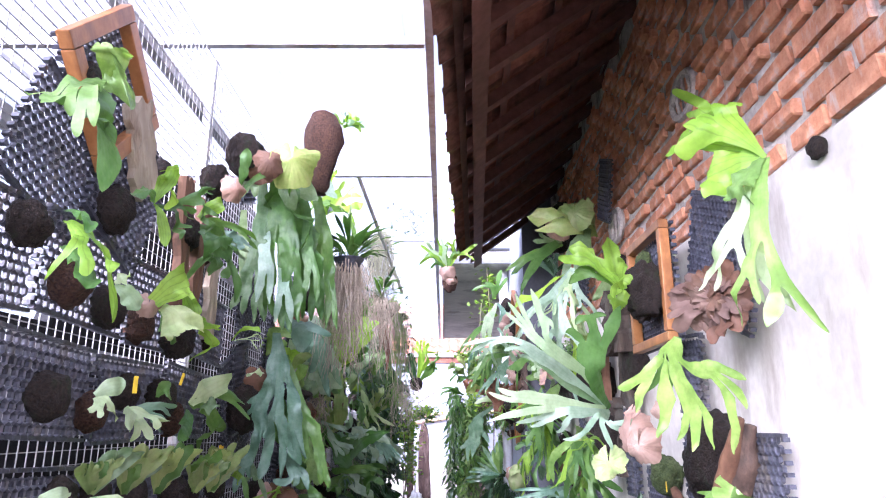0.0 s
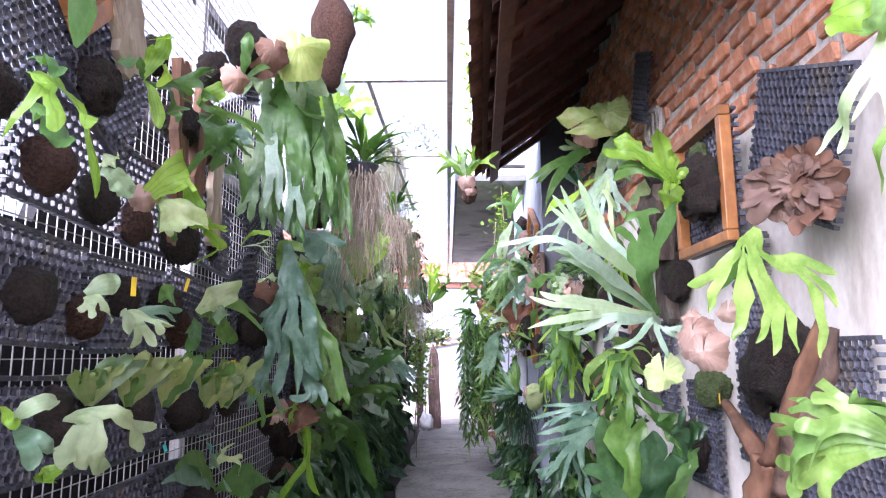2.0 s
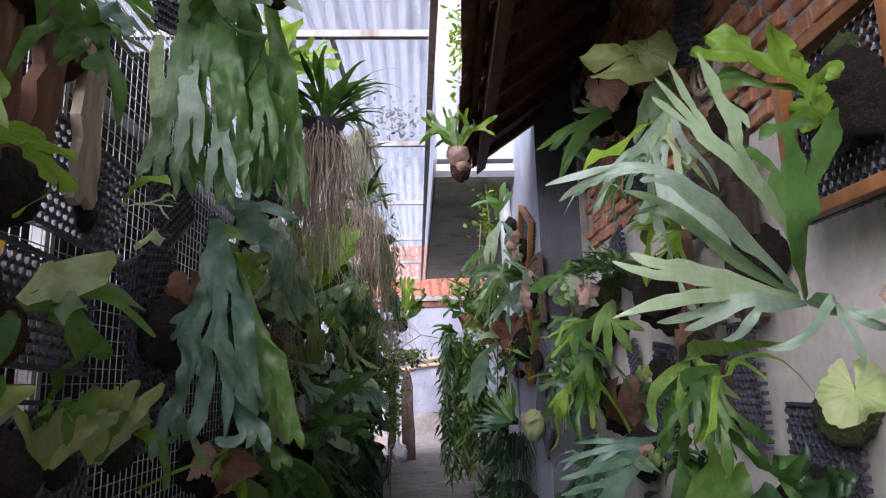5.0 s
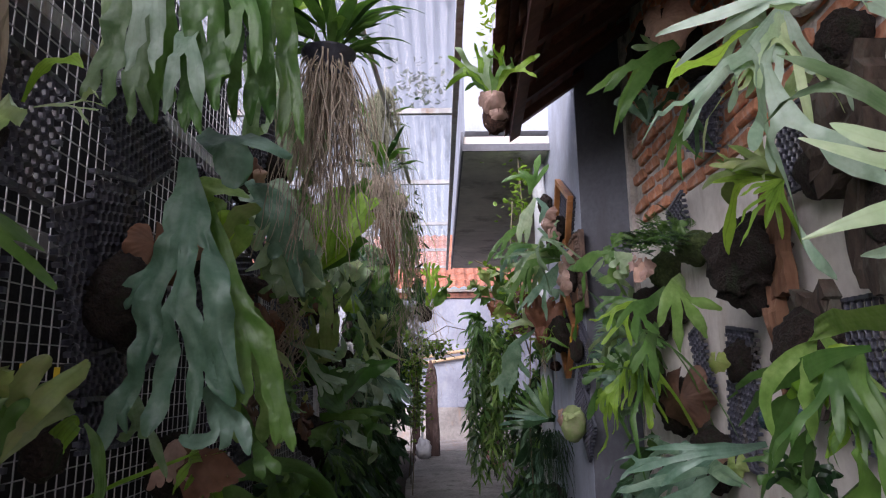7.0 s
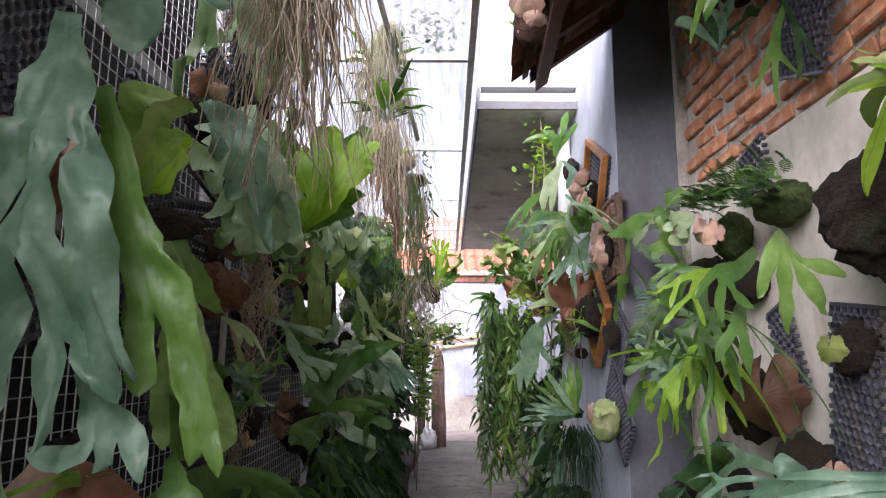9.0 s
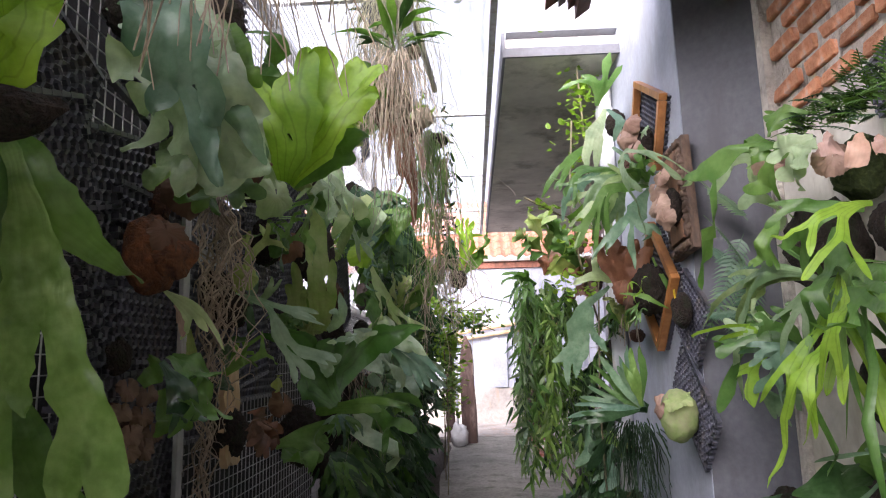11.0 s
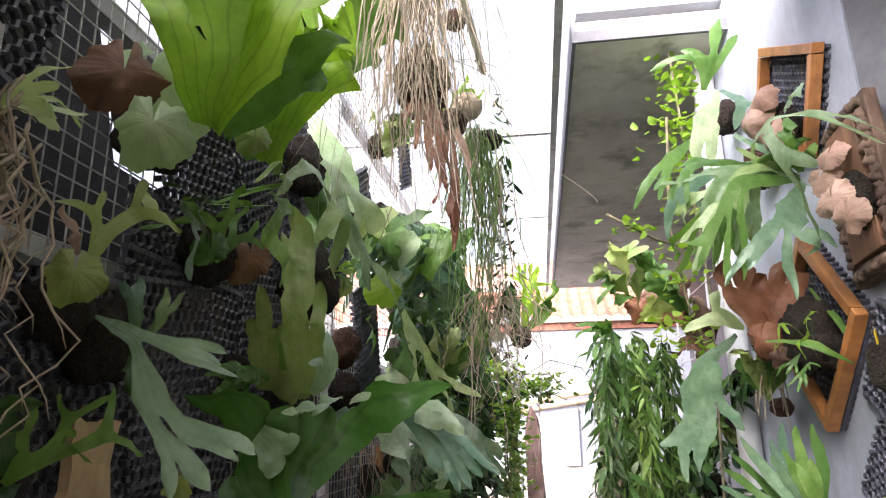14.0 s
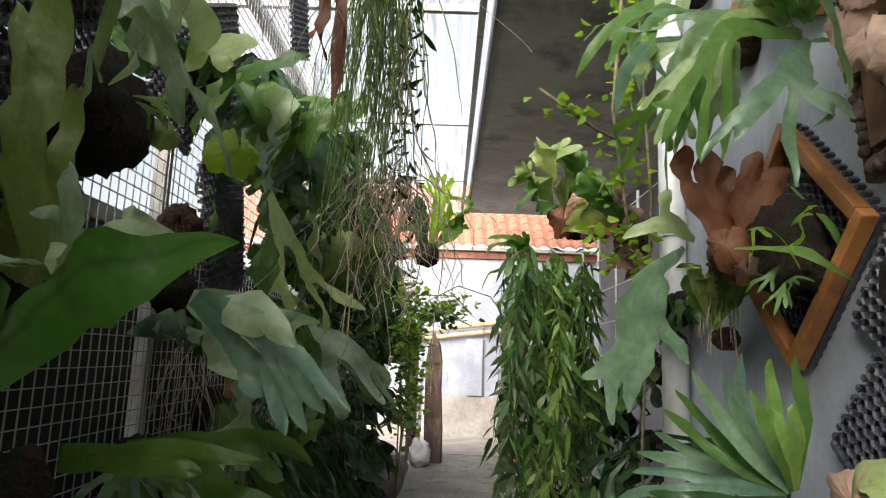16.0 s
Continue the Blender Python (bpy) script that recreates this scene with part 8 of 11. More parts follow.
# ---- right-hand wall, near part ----
pl = plant((0.7, 2.393, 1.32), "staghorn_fern", "large staghorn fern with pale grey-green antlers and a pink shield", "fern")
ball(pl, (0.894, 2.235, 1.25), 0.128, COIR, "root_ball", (0.7, 1, 1), 100, "", 0.2)
shield(pl, (0.6, 2.105, 1.327), 0.060, (-0.6, -0.8, 0.3), SHIELD_PINK, "", 31, 0.75)
shield(pl, (0.6, 2.046, 1.289), 0.055, (-0.5, -0.8, -0.1), SHIELD_PINK, "", 32, 0.7)
shield(pl, (0.62, 2.19, 1.384), 0.028, (-0.6, -0.7, 0.6), SHIELD_PINK, "", 33, 0.4)
shield(pl, (0.54, 2.227, 1.226), 0.056, (-0.3, -0.9, 0.1), SHIELD_MOSS, "", 33, 0.2)
stag(pl, (0.598, 2.42, 1.409), ((0.475, 2.25, 1.52), 0.0376, (((0.337, 2.12, 1.589), 0.0505, (((0.276, 2.12, 1.652), 0.0336, (((0.206, 2.12, 1.703), 0.0167), ((0.215, 2.12, 1.737), 0.0169), ((0.24, 2.12, 1.765), 0.0171),)), ((0.326, 2.12, 1.684), 0.0342, (((0.293, 2.12, 1.782), 0.0213), ((0.36, 2.12, 1.646), 0.0133),)),)),)), 0.0165, LEAF_PALE, (0.15, -0.95, 0.15), 0.4)
stag(pl, (0.602, 2.42, 1.406), ((0.52, 2.28, 1.506), 0.0708, (((0.526, 2.28, 1.607), 0.102, (((0.455, 2.28, 1.657), 0.0389, (((0.428, 2.28, 1.657), 0.0205),)), ((0.518, 2.28, 1.711), 0.047, (((0.465, 2.28, 1.686), 0.0254), ((0.577, 2.28, 1.717), 0.0215),)), ((0.59, 2.28, 1.671), 0.0595, (((0.633, 2.28, 1.756), 0.0244),)),)),)), 0.02, LEAF_GREEN, (0.15, -0.95, 0.15), 0.5)
stag(pl, (0.586, 2.42, 1.416), ((0.39, 2.3, 1.55), 0.0486, (((0.282, 2.26, 1.612), 0.0447, (((0.205, 2.2, 1.585), 0.0172), ((0.19, 2.28, 1.635), 0.0305, (((0.165, 2.2, 1.577), 0.0114), ((0.101, 2.37, 1.596), 0.0127), ((0.07, 2.34, 1.621), 0.0166),)),)),)), 0.0117, LEAF_SILVER, (0.15, -0.95, 0.15), 0.4)
stag(pl, (0.582, 2.42, 1.41), ((0.436, 2.4, 1.503), 0.0406, (((0.323, 2.4, 1.593), 0.0311, (((0.279, 2.52, 1.581), 0.0142), ((0.242, 2.4, 1.628), 0.0154),)),)), 0.0117, LEAF_GREY, (0.15, -0.95, 0.15), 0.4)
stag(pl, (0.589, 2.42, 1.409), ((0.39, 2.3, 1.417), 0.048, (((0.264, 2.22, 1.388), 0.0288, (((0.144, 2.22, 1.355), 0.0131),)), ((0.244, 2.22, 1.431), 0.0422, (((0.152, 2.22, 1.451), 0.0227), ((0.183, 2.22, 1.465), 0.0171),)),)), 0.0117, LEAF_PALE, (0.15, -0.95, 0.15), 0.35)
stag(pl, (0.601, 2.42, 1.396), ((0.436, 2.3, 1.387), 0.0463, (((0.419, 2.3, 1.345), 0.0251, (((0.391, 2.36, 1.329), 0.0129),)), ((0.348, 2.3, 1.365), 0.035, (((0.297, 2.3, 1.339), 0.0142), ((0.249, 2.3, 1.354), 0.0161),)),)), 0.0118, LEAF_SILVER, (0.15, -0.95, 0.15), 0.5)
stag(pl, (0.601, 2.42, 1.396), ((0.52, 2.2, 1.365), 0.0604, (((0.651, 2.2, 1.369), 0.027), ((0.593, 2.2, 1.327), 0.0198), ((0.545, 2.2, 1.267), 0.0217), ((0.455, 2.2, 1.316), 0.0211, (((0.388, 2.2, 1.3), 0.0124),)),)), 0.0125, LEAF_SILVER, (0.15, -0.95, 0.15), 0.5)
stag(pl, (0.524, 2.35, 1.309), ((0.593, 3, 1.326), 0.0571, (((0.666, 3, 1.237), 0.0404, (((0.728, 3, 1.19), 0.0204),)), ((0.565, 3, 1.212), 0.0398, (((0.564, 3, 1.101), 0.0285),)), ((0.49, 3, 1.223), 0.0365, (((0.481, 3, 1.111), 0.0253),)),)), 0.0123, LEAF_FRESH, (0.15, -0.95, 0.15), 0.4)
pl = plant((0.66, 3.041, 1.289), "staghorn_fern", "staghorn fern with slender hanging lime-green fingers", "fern")
ball(pl, (0.89, 3.555, 1.291), 0.127, COIR, "root_ball", (0.75, 1, 1), 140, "", 0.2)
frond(pl, (0.62, 2.873, 1.279), (0.56, 3.265, 1.077), 0.107, (-0.1, -0.1, 0.15), "finger", LEAF_GREEN, (-0.75, -0.8, 0.25))
frond(pl, (0.62, 2.974, 1.279), (0.55, 2.893, 1.087), 0.087, (-0.1, -0.1, 0.15), "finger", LEAF_GREEN, (-0.75, -0.8, 0.25))
frond(pl, (0.62, 2.842, 1.27), (0.55, 2.487, 1.209), 0.051, (-0.1, -0.1, 0.2), "finger", LEAF_LIME, (-0.75, -0.8, 0.25))
ball(pl, (0.922, 2.839, 1.151), 0.099, MOSS, "root_ball", (0.6, 1, 0.8), 101, "", 0.2)
pl = plant((0.72, 1.944, 1.597), "staghorn_fern", "staghorn fern with hanging bright green forked fronds", "fern")
shield(pl, (0.66, 2.024, 1.387), 0.032, (-0.6, -0.7, 0.2), SHIELD_PINK, "", 34, 0.5)
stag(pl, (0.661, 1.84, 1.58), ((0.642, 1.82, 1.527), 0.0826, (((0.735, 1.82, 1.494), 0.0529, (((0.833, 1.82, 1.462), 0.0283), ((0.824, 1.82, 1.384), 0.0324), ((0.778, 1.82, 1.266), 0.0297),)), ((0.679, 1.82, 1.41), 0.0537, (((0.719, 1.82, 1.278), 0.025), ((0.662, 1.82, 1.273), 0.0266), ((0.627, 1.82, 1.302), 0.0203),)), ((0.611, 1.82, 1.41), 0.0446, (((0.579, 1.82, 1.309), 0.028),)), ((0.553, 1.82, 1.466), 0.0501, (((0.527, 1.82, 1.375), 0.0257), ((0.48, 1.82, 1.441), 0.0275),)),)), 0.0211, LEAF_FRESH, (0.15, -0.95, 0.15), 0.5)
stag(pl, (0.674, 1.86, 1.584), ((0.642, 1.86, 1.502), 0.0421, (((0.613, 1.86, 1.39), 0.0207), ((0.561, 1.86, 1.428), 0.0225),)), 0.0171, LEAF_GREEN, (0.15, -0.95, 0.15), 0.5)
pl = plant((0.84, 2.001, 1.722), "staghorn_fern", "dead pinkish-brown rosette on a mesh mat", "fern")
ball(pl, (0.86, 2.0, 1.70), 0.075, SHIELD_DEAD, "rosette", (0.6, 1, 0.9), 103, "", 0.3)
rz = random.Random(19)
for k in range(30):
    a = k * 2.39996
    ring = 0.3 + 0.7 * (k / 29)
    n = Vector((-0.72, -0.66, 0.12)).normalized()
    u = n.cross(Vector((0, 0, 1))).normalized()
    d = u * math.cos(a) + u.cross(n) * math.sin(a)
    c = Vector((0.80, 1.90, 1.70)) + n * (0.045 - 0.05 * ring)
    r = 0.118 * ring * rz.uniform(0.85, 1.15)
    t = d.cross(n)
    stag(pl, c, (c + d * r * 0.6 + n * 0.012, r * 0.75, ((c + d * r - t * r * 0.34, r * 0.4), (c + d * r * 1.06 + n * 0.012, r * 0.4), (c + d * r + t * r * 0.34, r * 0.4))), r * 0.3, (SHIELD_DEAD, SHIELD_BROWN, SHIELD_DEAD)[k % 3], tuple(n), 1.5, k, "papery_scale")
cell_mat((0.93, 2.131, 1.901), 0.5, 0.42, -1, -22, 0)
cell_mat((0.93, 2.49, 1.301), 0.22, 0.75, -1, -4, 0)
cell_mat((0.93, 2.096, 1.019), 0.5, 0.6, -1, 0, 0)
cell_mat((0.93, 3.479, 2.646), 0.24, 0.34, -1, -24, 0)
cell_mat((0.93, 2.984, 0.972), 0.3, 0.4, -1, 0, 0)
drift = thing("driftwood", "forked brown driftwood branch leaning against the wall", "driftwood", "", Matrix.Translation((0.84, 2.326, 0.851)))
limb(drift, [(0.86, 2.405, 0.726), (0.84, 2.326, 0.851), (0.84, 2.256, 0.974)], (0.052, 0.050, 0.040), 61, OLD_WOOD, "stem")
limb(drift, [(0.84, 2.27, 0.962), (0.85, 2.394, 1.023), (0.87, 2.606, 1.115)], (0.030, 0.025, 0.014), 62, OLD_WOOD)
limb(drift, [(0.84, 2.245, 0.972), (0.83, 2.093, 1.121), (0.84, 2.01, 1.252), (0.86, 1.952, 1.362)], (0.032, 0.029, 0.026, 0.016), 63, OLD_WOOD)
limb(drift, [(0.87, 2.235, 0.885), (0.88, 2.129, 1.069), (0.89, 2.017, 1.239), (0.9, 1.988, 1.344)], (0.040, 0.042, 0.034, 0.02), 64, CARVED, "bark_strip")
pl = plant((0.8, 1.447, 1.979), "staghorn_fern", "bright lime ruffled fern close to the wall edge", "fern")
ball(pl, (0.955, 1.532, 2.024), 0.030, COIR, "root_ball", (0.75, 1, 1), 109, "", 0.2)
frond(pl, (0.66, 1.238, 1.868), (0.58, 1.494, 2.035), 0.115, (-0.06, -0.08, 0.1), "fan", LEAF_LIME, (-0.75, -0.8, 0.25))
frond(pl, (0.66, 1.238, 1.868), (0.58, 1.352, 1.872), 0.108, (-0.06, -0.08, 0.1), "sheet", LEAF_LIME, (-0.75, -0.8, 0.25))
frond(pl, (0.66, 1.238, 1.868), (0.58, 1.366, 2.036), 0.089, (-0.06, -0.08, 0.1), "fan", LEAF_LIME, (-0.75, -0.8, 0.25))
frond(pl, (0.66, 1.238, 1.868), (0.58, 1.251, 1.78), 0.075, (-0.06, -0.08, 0.1), "broad", LEAF_FRESH, (-0.75, -0.8, 0.25))
frond(pl, (0.66, 1.238, 1.868), (0.58, 1.322, 1.605), 0.068, (-0.06, -0.08, 0.1), "arm", LEAF_PALE, (-0.75, -0.8, 0.25))
frond(pl, (0.66, 1.238, 1.868), (0.58, 1.203, 1.517), 0.064, (-0.06, -0.08, 0.1), "arm", LEAF_FRESH, (-0.75, -0.8, 0.25))
frond(pl, (0.66, 1.238, 1.868), (0.58, 1.231, 1.619), 0.056, (-0.06, -0.08, 0.1), "arm", LEAF_PALE, (-0.75, -0.8, 0.25))
pl = plant((0.8, 1.749, 1.065), "staghorn_fern", "lime-green small staghorn fern low on the wall", "fern")
ball(pl, (0.934, 1.721, 1.069), 0.076, COIR, "root_ball", (0.6, 1, 1), 105, "", 0.2)
frond(pl, (0.72, 1.482, 1.114), (0.6, 1.662, 1.124), 0.092, (-0.1, -0.1, 0.15), "arm", LEAF_FRESH, (-0.75, -0.8, 0.25))
frond(pl, (0.72, 1.482, 1.114), (0.6, 1.73, 1.067), 0.094, (-0.1, -0.1, 0.15), "arm", LEAF_FRESH, (-0.75, -0.8, 0.25))
frond(pl, (0.72, 1.482, 1.114), (0.6, 1.656, 1.02), 0.092, (-0.1, -0.1, 0.15), "arm", LEAF_FRESH, (-0.75, -0.8, 0.25))
frond(pl, (0.72, 1.482, 1.114), (0.6, 1.597, 1.189), 0.090, (-0.1, -0.1, 0.15), "arm", LEAF_FRESH, (-0.75, -0.8, 0.25))
frond(pl, (0.72, 1.482, 1.114), (0.6, 1.363, 1.206), 0.066, (-0.1, -0.1, 0.15), "arm", LEAF_FRESH, (-0.75, -0.8, 0.25))
ball(pl, (0.915, 2.384, 1.204), 0.112, COIR, "root_ball", (0.6, 1, 1), 104, "", 0.2)
picture_frame("varnished wooden frame over a black honeycomb sheet", (0.84, 2.57, 1.87), 0.45, 0.46, 0.0)
pl = plant((0.76, 2.505, 1.853), "staghorn_fern", "staghorn fern with ruffled lime-green fronds on a mossy dark block", "fern")
ball(pl, (0.78, 2.473, 1.851), 0.105, COIR, "root_ball", (0.7, 1, 1.15), 106, "", 0.25)
ball(pl, (0.78, 2.456, 1.961), 0.041, MOSS, "root_ball", (0.75, 1, 1), 107, "", 0.2)
shield(pl, (0.66, 2.407, 1.804), 0.040, (-0.6, -0.8, -0.1), LEAF_LIME, "", 35, 0.5)
stag(pl, (0.682, 2.42, 1.844), ((0.654, 2.5, 1.963), 0.148, (((0.545, 2.5, 2.012), 0.0973, (((0.457, 2.5, 1.986), 0.0476), ((0.51, 2.5, 2.037), 0.0413),)), ((0.666, 2.5, 2.071), 0.0883), ((0.716, 2.5, 1.97), 0.0625),)), 0.0351, LEAF_LIME)
stag(pl, (0.674, 2.42, 1.837), ((0.629, 2.52, 1.932), 0.0737, (((0.496, 2.52, 1.885), 0.0522), ((0.523, 2.52, 1.933), 0.0409),)), 0.0303, LEAF_GREEN)
stag(pl, (0.67, 2.4, 1.829), ((0.654, 2.36, 1.857), 0.068, (((0.626, 2.36, 1.8), 0.0445), ((0.687, 2.36, 1.849), 0.0457),)), 0.0277, LEAF_LIME)
pl = plant((0.82, 4.068, 2.641), "staghorn_fern", "staghorn fern with wide ruffled olive shields and drooping fronds", "fern")
ball(pl, (0.86, 4.476, 2.734), 0.179, COIR, "root_ball", (0.75, 1, 1), 108, "", 0.2)
shield(pl, (0.74, 3.439, 2.478), 0.111, (-0.6, -0.8, 0.2), SHIELD_GREEN, "", 36, 0.3)
shield(pl, (0.74, 4.054, 2.619), 0.110, (-0.6, -0.8, 0), SHIELD_PINK, "", 37, 0.5)
stag(pl, (0.889, 3.6, 2.438), ((0.704, 3.45, 2.442), 0.159, (((0.504, 3.45, 2.415), 0.0587), ((0.468, 3.45, 2.481), 0.0787),)), 0.0843, SHIELD_GREEN)
stag(pl, (0.816, 3.5, 2.427), ((0.735, 3.4, 2.25), 0.133, (((0.822, 3.4, 2.116), 0.05), ((0.706, 3.4, 2.097), 0.0344), ((0.634, 3.4, 2.098), 0.0397),)), 0.0482, LEAF_GREY, (0.15, -0.95, 0.15), 0.5)
stag(pl, (0.878, 3.6, 2.479), ((0.806, 3.45, 2.497), 0.142, (((0.733, 3.45, 2.536), 0.0606), ((0.846, 3.45, 2.551), 0.0817),)), 0.0846, SHIELD_GREEN)
stag(pl, (0.713, 3.9, 2.45), ((0.585, 3.85, 2.356), 0.0787, (((0.468, 3.85, 2.12), 0.0383), ((0.414, 3.85, 2.236), 0.0386),)), 0.0451, LEAF_GREEN)
stag(pl, (0.957, 3.5, 2.173), ((0.88, 3.4, 2.065), 0.0767, (((0.91, 3.4, 1.966), 0.0381), ((0.793, 3.4, 1.99), 0.0377),)), 0.0402, LEAF_GREY)
board("bark_slab", "dark grey bark slab on the wall", (0.93, 3.237, 1.697), 0.15, 0.52, 0.05, BARK, 0, 180, 23, 0.02, "bark", True)
pl = plant((0.8, 3.587, 0.814), "staghorn_fern", "dense green staghorn fern with upright fronds low on the wall", "fern")
ball(pl, (0.875, 3.719, 0.677), 0.148, COIR, "root_ball", (0.75, 1, 1), 110, "", 0.2)
stag(pl, (0.648, 2.95, 0.685), ((0.628, 2.9, 0.863), 0.164, (((0.576, 2.9, 1.095), 0.0887), ((0.675, 2.9, 1.033), 0.0816), ((0.722, 2.9, 0.963), 0.0535),)), 0.0845, LEAF_GREEN, (0.15, -0.95, 0.15), 0.8)
stag(pl, (0.679, 2.95, 0.685), ((0.704, 2.84, 0.844), 0.142, (((0.684, 2.84, 0.99), 0.0801), ((0.748, 2.84, 0.911), 0.0607),)), 0.0848, LEAF_DARK, (0.15, -0.95, 0.15), 0.8)
stag(pl, (0.785, 2.9, 0.697), ((0.794, 2.85, 0.89), 0.0696, (((0.814, 2.85, 1.083), 0.0366), ((0.853, 2.85, 0.978), 0.0287),)), 0.0421, LEAF_DARK, (0.15, -0.95, 0.15), 0.7)
stag(pl, (0.566, 2.95, 0.686), ((0.551, 2.95, 0.856), 0.124, (((0.519, 2.95, 1.04), 0.0614), ((0.583, 2.95, 0.978), 0.0619),)), 0.0629, LEAF_DARK, (0.15, -0.95, 0.15), 0.8)
stag(pl, (0.594, 2.9, 0.697), ((0.505, 2.85, 0.795), 0.0997, (((0.454, 2.85, 0.756), 0.0518), ((0.418, 2.85, 0.853), 0.0513),)), 0.0619, LEAF_DARK, (0.15, -0.95, 0.15), 0.8)
stag(pl, (0.755, 2.9, 0.697), ((0.776, 2.8, 0.822), 0.0886, (((0.81, 2.8, 0.879), 0.0403), ((0.853, 2.8, 0.936), 0.0404),)), 0.063, LEAF_GREEN, (0.15, -0.95, 0.15), 0.8)
pl = plant((0.8, 4.33, 0.925), "staghorn_fern", "staghorn fern with dark blue-green spreading fronds", "fern")
ball(pl, (0.893, 4.334, 0.897), 0.121, COIR, "root_ball", (0.75, 1, 1), 111, "", 0.2)
frond(pl, (0.72, 3.897, 0.966), (0.6, 4.267, 0.616), 0.154, (-0.1, -0.1, 0.15), "antler", LEAF_BLUE, (-0.75, -0.8, 0.25))
stag(pl, (0.778, 3.9, 0.931), ((0.58, 3.8, 0.84), 0.0764, (((0.627, 3.8, 0.65), 0.0302), ((0.485, 3.8, 0.597), 0.0234), ((0.404, 3.8, 0.638), 0.0299), ((0.368, 3.8, 0.814), 0.0263),)), 0.0103, LEAF_BLUE, (0.15, -0.95, 0.15), 0.5)
stag(pl, (0.772, 3.9, 0.931), ((0.565, 3.85, 0.909), 0.0369, (((0.377, 3.85, 0.863), 0.0233),)), 0.0103, LEAF_BLUE, (0.15, -0.95, 0.15), 0.5)
stag(pl, (0.563, 3.2, 1.075), ((0.499, 3.4, 1.035), 0.0462, (((0.375, 3.4, 0.952), 0.0181), ((0.293, 3.4, 0.985), 0.0177), ((0.343, 3.4, 1.044), 0.0163),)), 0.0139, LEAF_BLUE, (0.15, -0.95, 0.15), 0.5)
pl = plant((0.86, 2.9, 0.979), "staghorn_fern", "small leafy fern on the wall foot", "fern")
ball(pl, (0.91, 3.023, 0.908), 0.096, COIR, "root_ball", (0.75, 1, 1), 148, "", 0.2)
auto_fronds(pl, (0.8, 2.814, 0.907), 5, 0.191, 0.087, (-0.6, -0.8, 0.2), 202, "tongue", [LEAF_GREEN, LEAF_DARK], 0.1, 0.7, 1.2, (-0.75, -0.8, 0.25))
tag((0.8, 2.476, 1.133), (0.016, 0.05), YELLOW_TAG, "small yellow plastic plant tag", 0)
tag((0.8, 2.687, 1.05), (0.03, 0.03), SHIELD_GREEN, "faded leaf-shaped plant tag", 10)
pl = plant((0.84, 3.362, 2.268), "staghorn_fern", "staghorn fern with pale silvery antlers high on the brick wall", "fern")
ball(pl, (0.919, 3.268, 2.115), 0.083, COIR, "root_ball", (0.75, 1, 1), 112, "", 0.2)
frond(pl, (0.62, 3.03, 2.076), (0.376, 2.95, 1.707), 0.093, (-0.03, -0.05, 0.05), "antler", LEAF_SILVER, (-0.3, -0.9, 0.2))
frond(pl, (0.62, 3.03, 2.076), (0.447, 2.95, 1.715), 0.103, (-0.03, -0.05, 0.05), "antler", LEAF_SILVER, (-0.3, -0.9, 0.2))
frond(pl, (0.62, 3.03, 2.076), (0.516, 2.95, 1.793), 0.093, (-0.03, -0.05, 0.05), "antler", LEAF_PALE, (-0.3, -0.9, 0.2))
frond(pl, (0.62, 3.03, 2.076), (0.614, 2.95, 1.828), 0.103, (-0.03, -0.05, 0.05), "antler", LEAF_SILVER, (-0.3, -0.9, 0.2))
frond(pl, (0.62, 3.03, 2.076), (0.541, 2.95, 1.833), 0.072, (-0.03, -0.05, 0.05), "antler", LEAF_PALE, (-0.3, -0.9, 0.2))
frond(pl, (0.62, 3.096, 2.066), (0.329, 3, 1.86), 0.065, (-0.02, -0.05, 0.08), "tongue", LEAF_LIME, (-0.3, -0.6, 0.7))
pl = plant((0.8, 4.105, 2.517), "staghorn_fern", "staghorn fern with arching olive-green fronds under the eave", "fern")
ball(pl, (0.909, 4.195, 2.542), 0.098, COIR, "root_ball", (0.75, 1, 1), 142, "", 0.2)
shield(pl, (0.78, 4.125, 2.599), 0.074, (-0.6, -0.8, 0.1), SHIELD_PINK, "", 38, 0.5)
stag(pl, (0.78, 4.08, 2.491), ((0.604, 4, 2.417), 0.048, (((0.486, 4, 2.132), 0.0229), ((0.388, 4, 2.294), 0.0267),)), 0.0155, LEAF_GREEN, (0.15, -0.95, 0.15), 0.4)
stag(pl, (0.776, 4.08, 2.506), ((0.663, 4, 2.503), 0.0451, (((0.573, 4, 2.493), 0.0279), ((0.613, 4, 2.549), 0.0245),)), 0.0156, LEAF_GREY, (0.15, -0.95, 0.15), 0.5)
stag(pl, (0.823, 4.1, 2.326), ((0.747, 4.05, 2.138), 0.0368, (((0.842, 4.05, 2.044), 0.0184), ((0.752, 4.05, 1.96), 0.0181), ((0.685, 4.05, 2.016), 0.018),)), 0.0154, LEAF_GREEN, (0.15, -0.95, 0.15), 0.5)
stag(pl, (0.812, 4.1, 2.339), ((0.831, 4.05, 2.192), 0.0336, (((0.882, 4.05, 2.093), 0.0167), ((0.807, 4.05, 2.044), 0.0165),)), 0.0154, LEAF_DARK, (0.15, -0.95, 0.15), 0.5)
pl = plant((0.84, 3.493, 1.802), "staghorn_fern", "upright staghorn fern with slender olive spoons on the brick wall", "fern")
frond(pl, (0.78, 3.392, 1.765), (0.68, 3.732, 1.887), 0.077, (-0.06, -0.06, 0.06), "finger", SHIELD_GREEN, (-0.75, -0.8, 0.25))
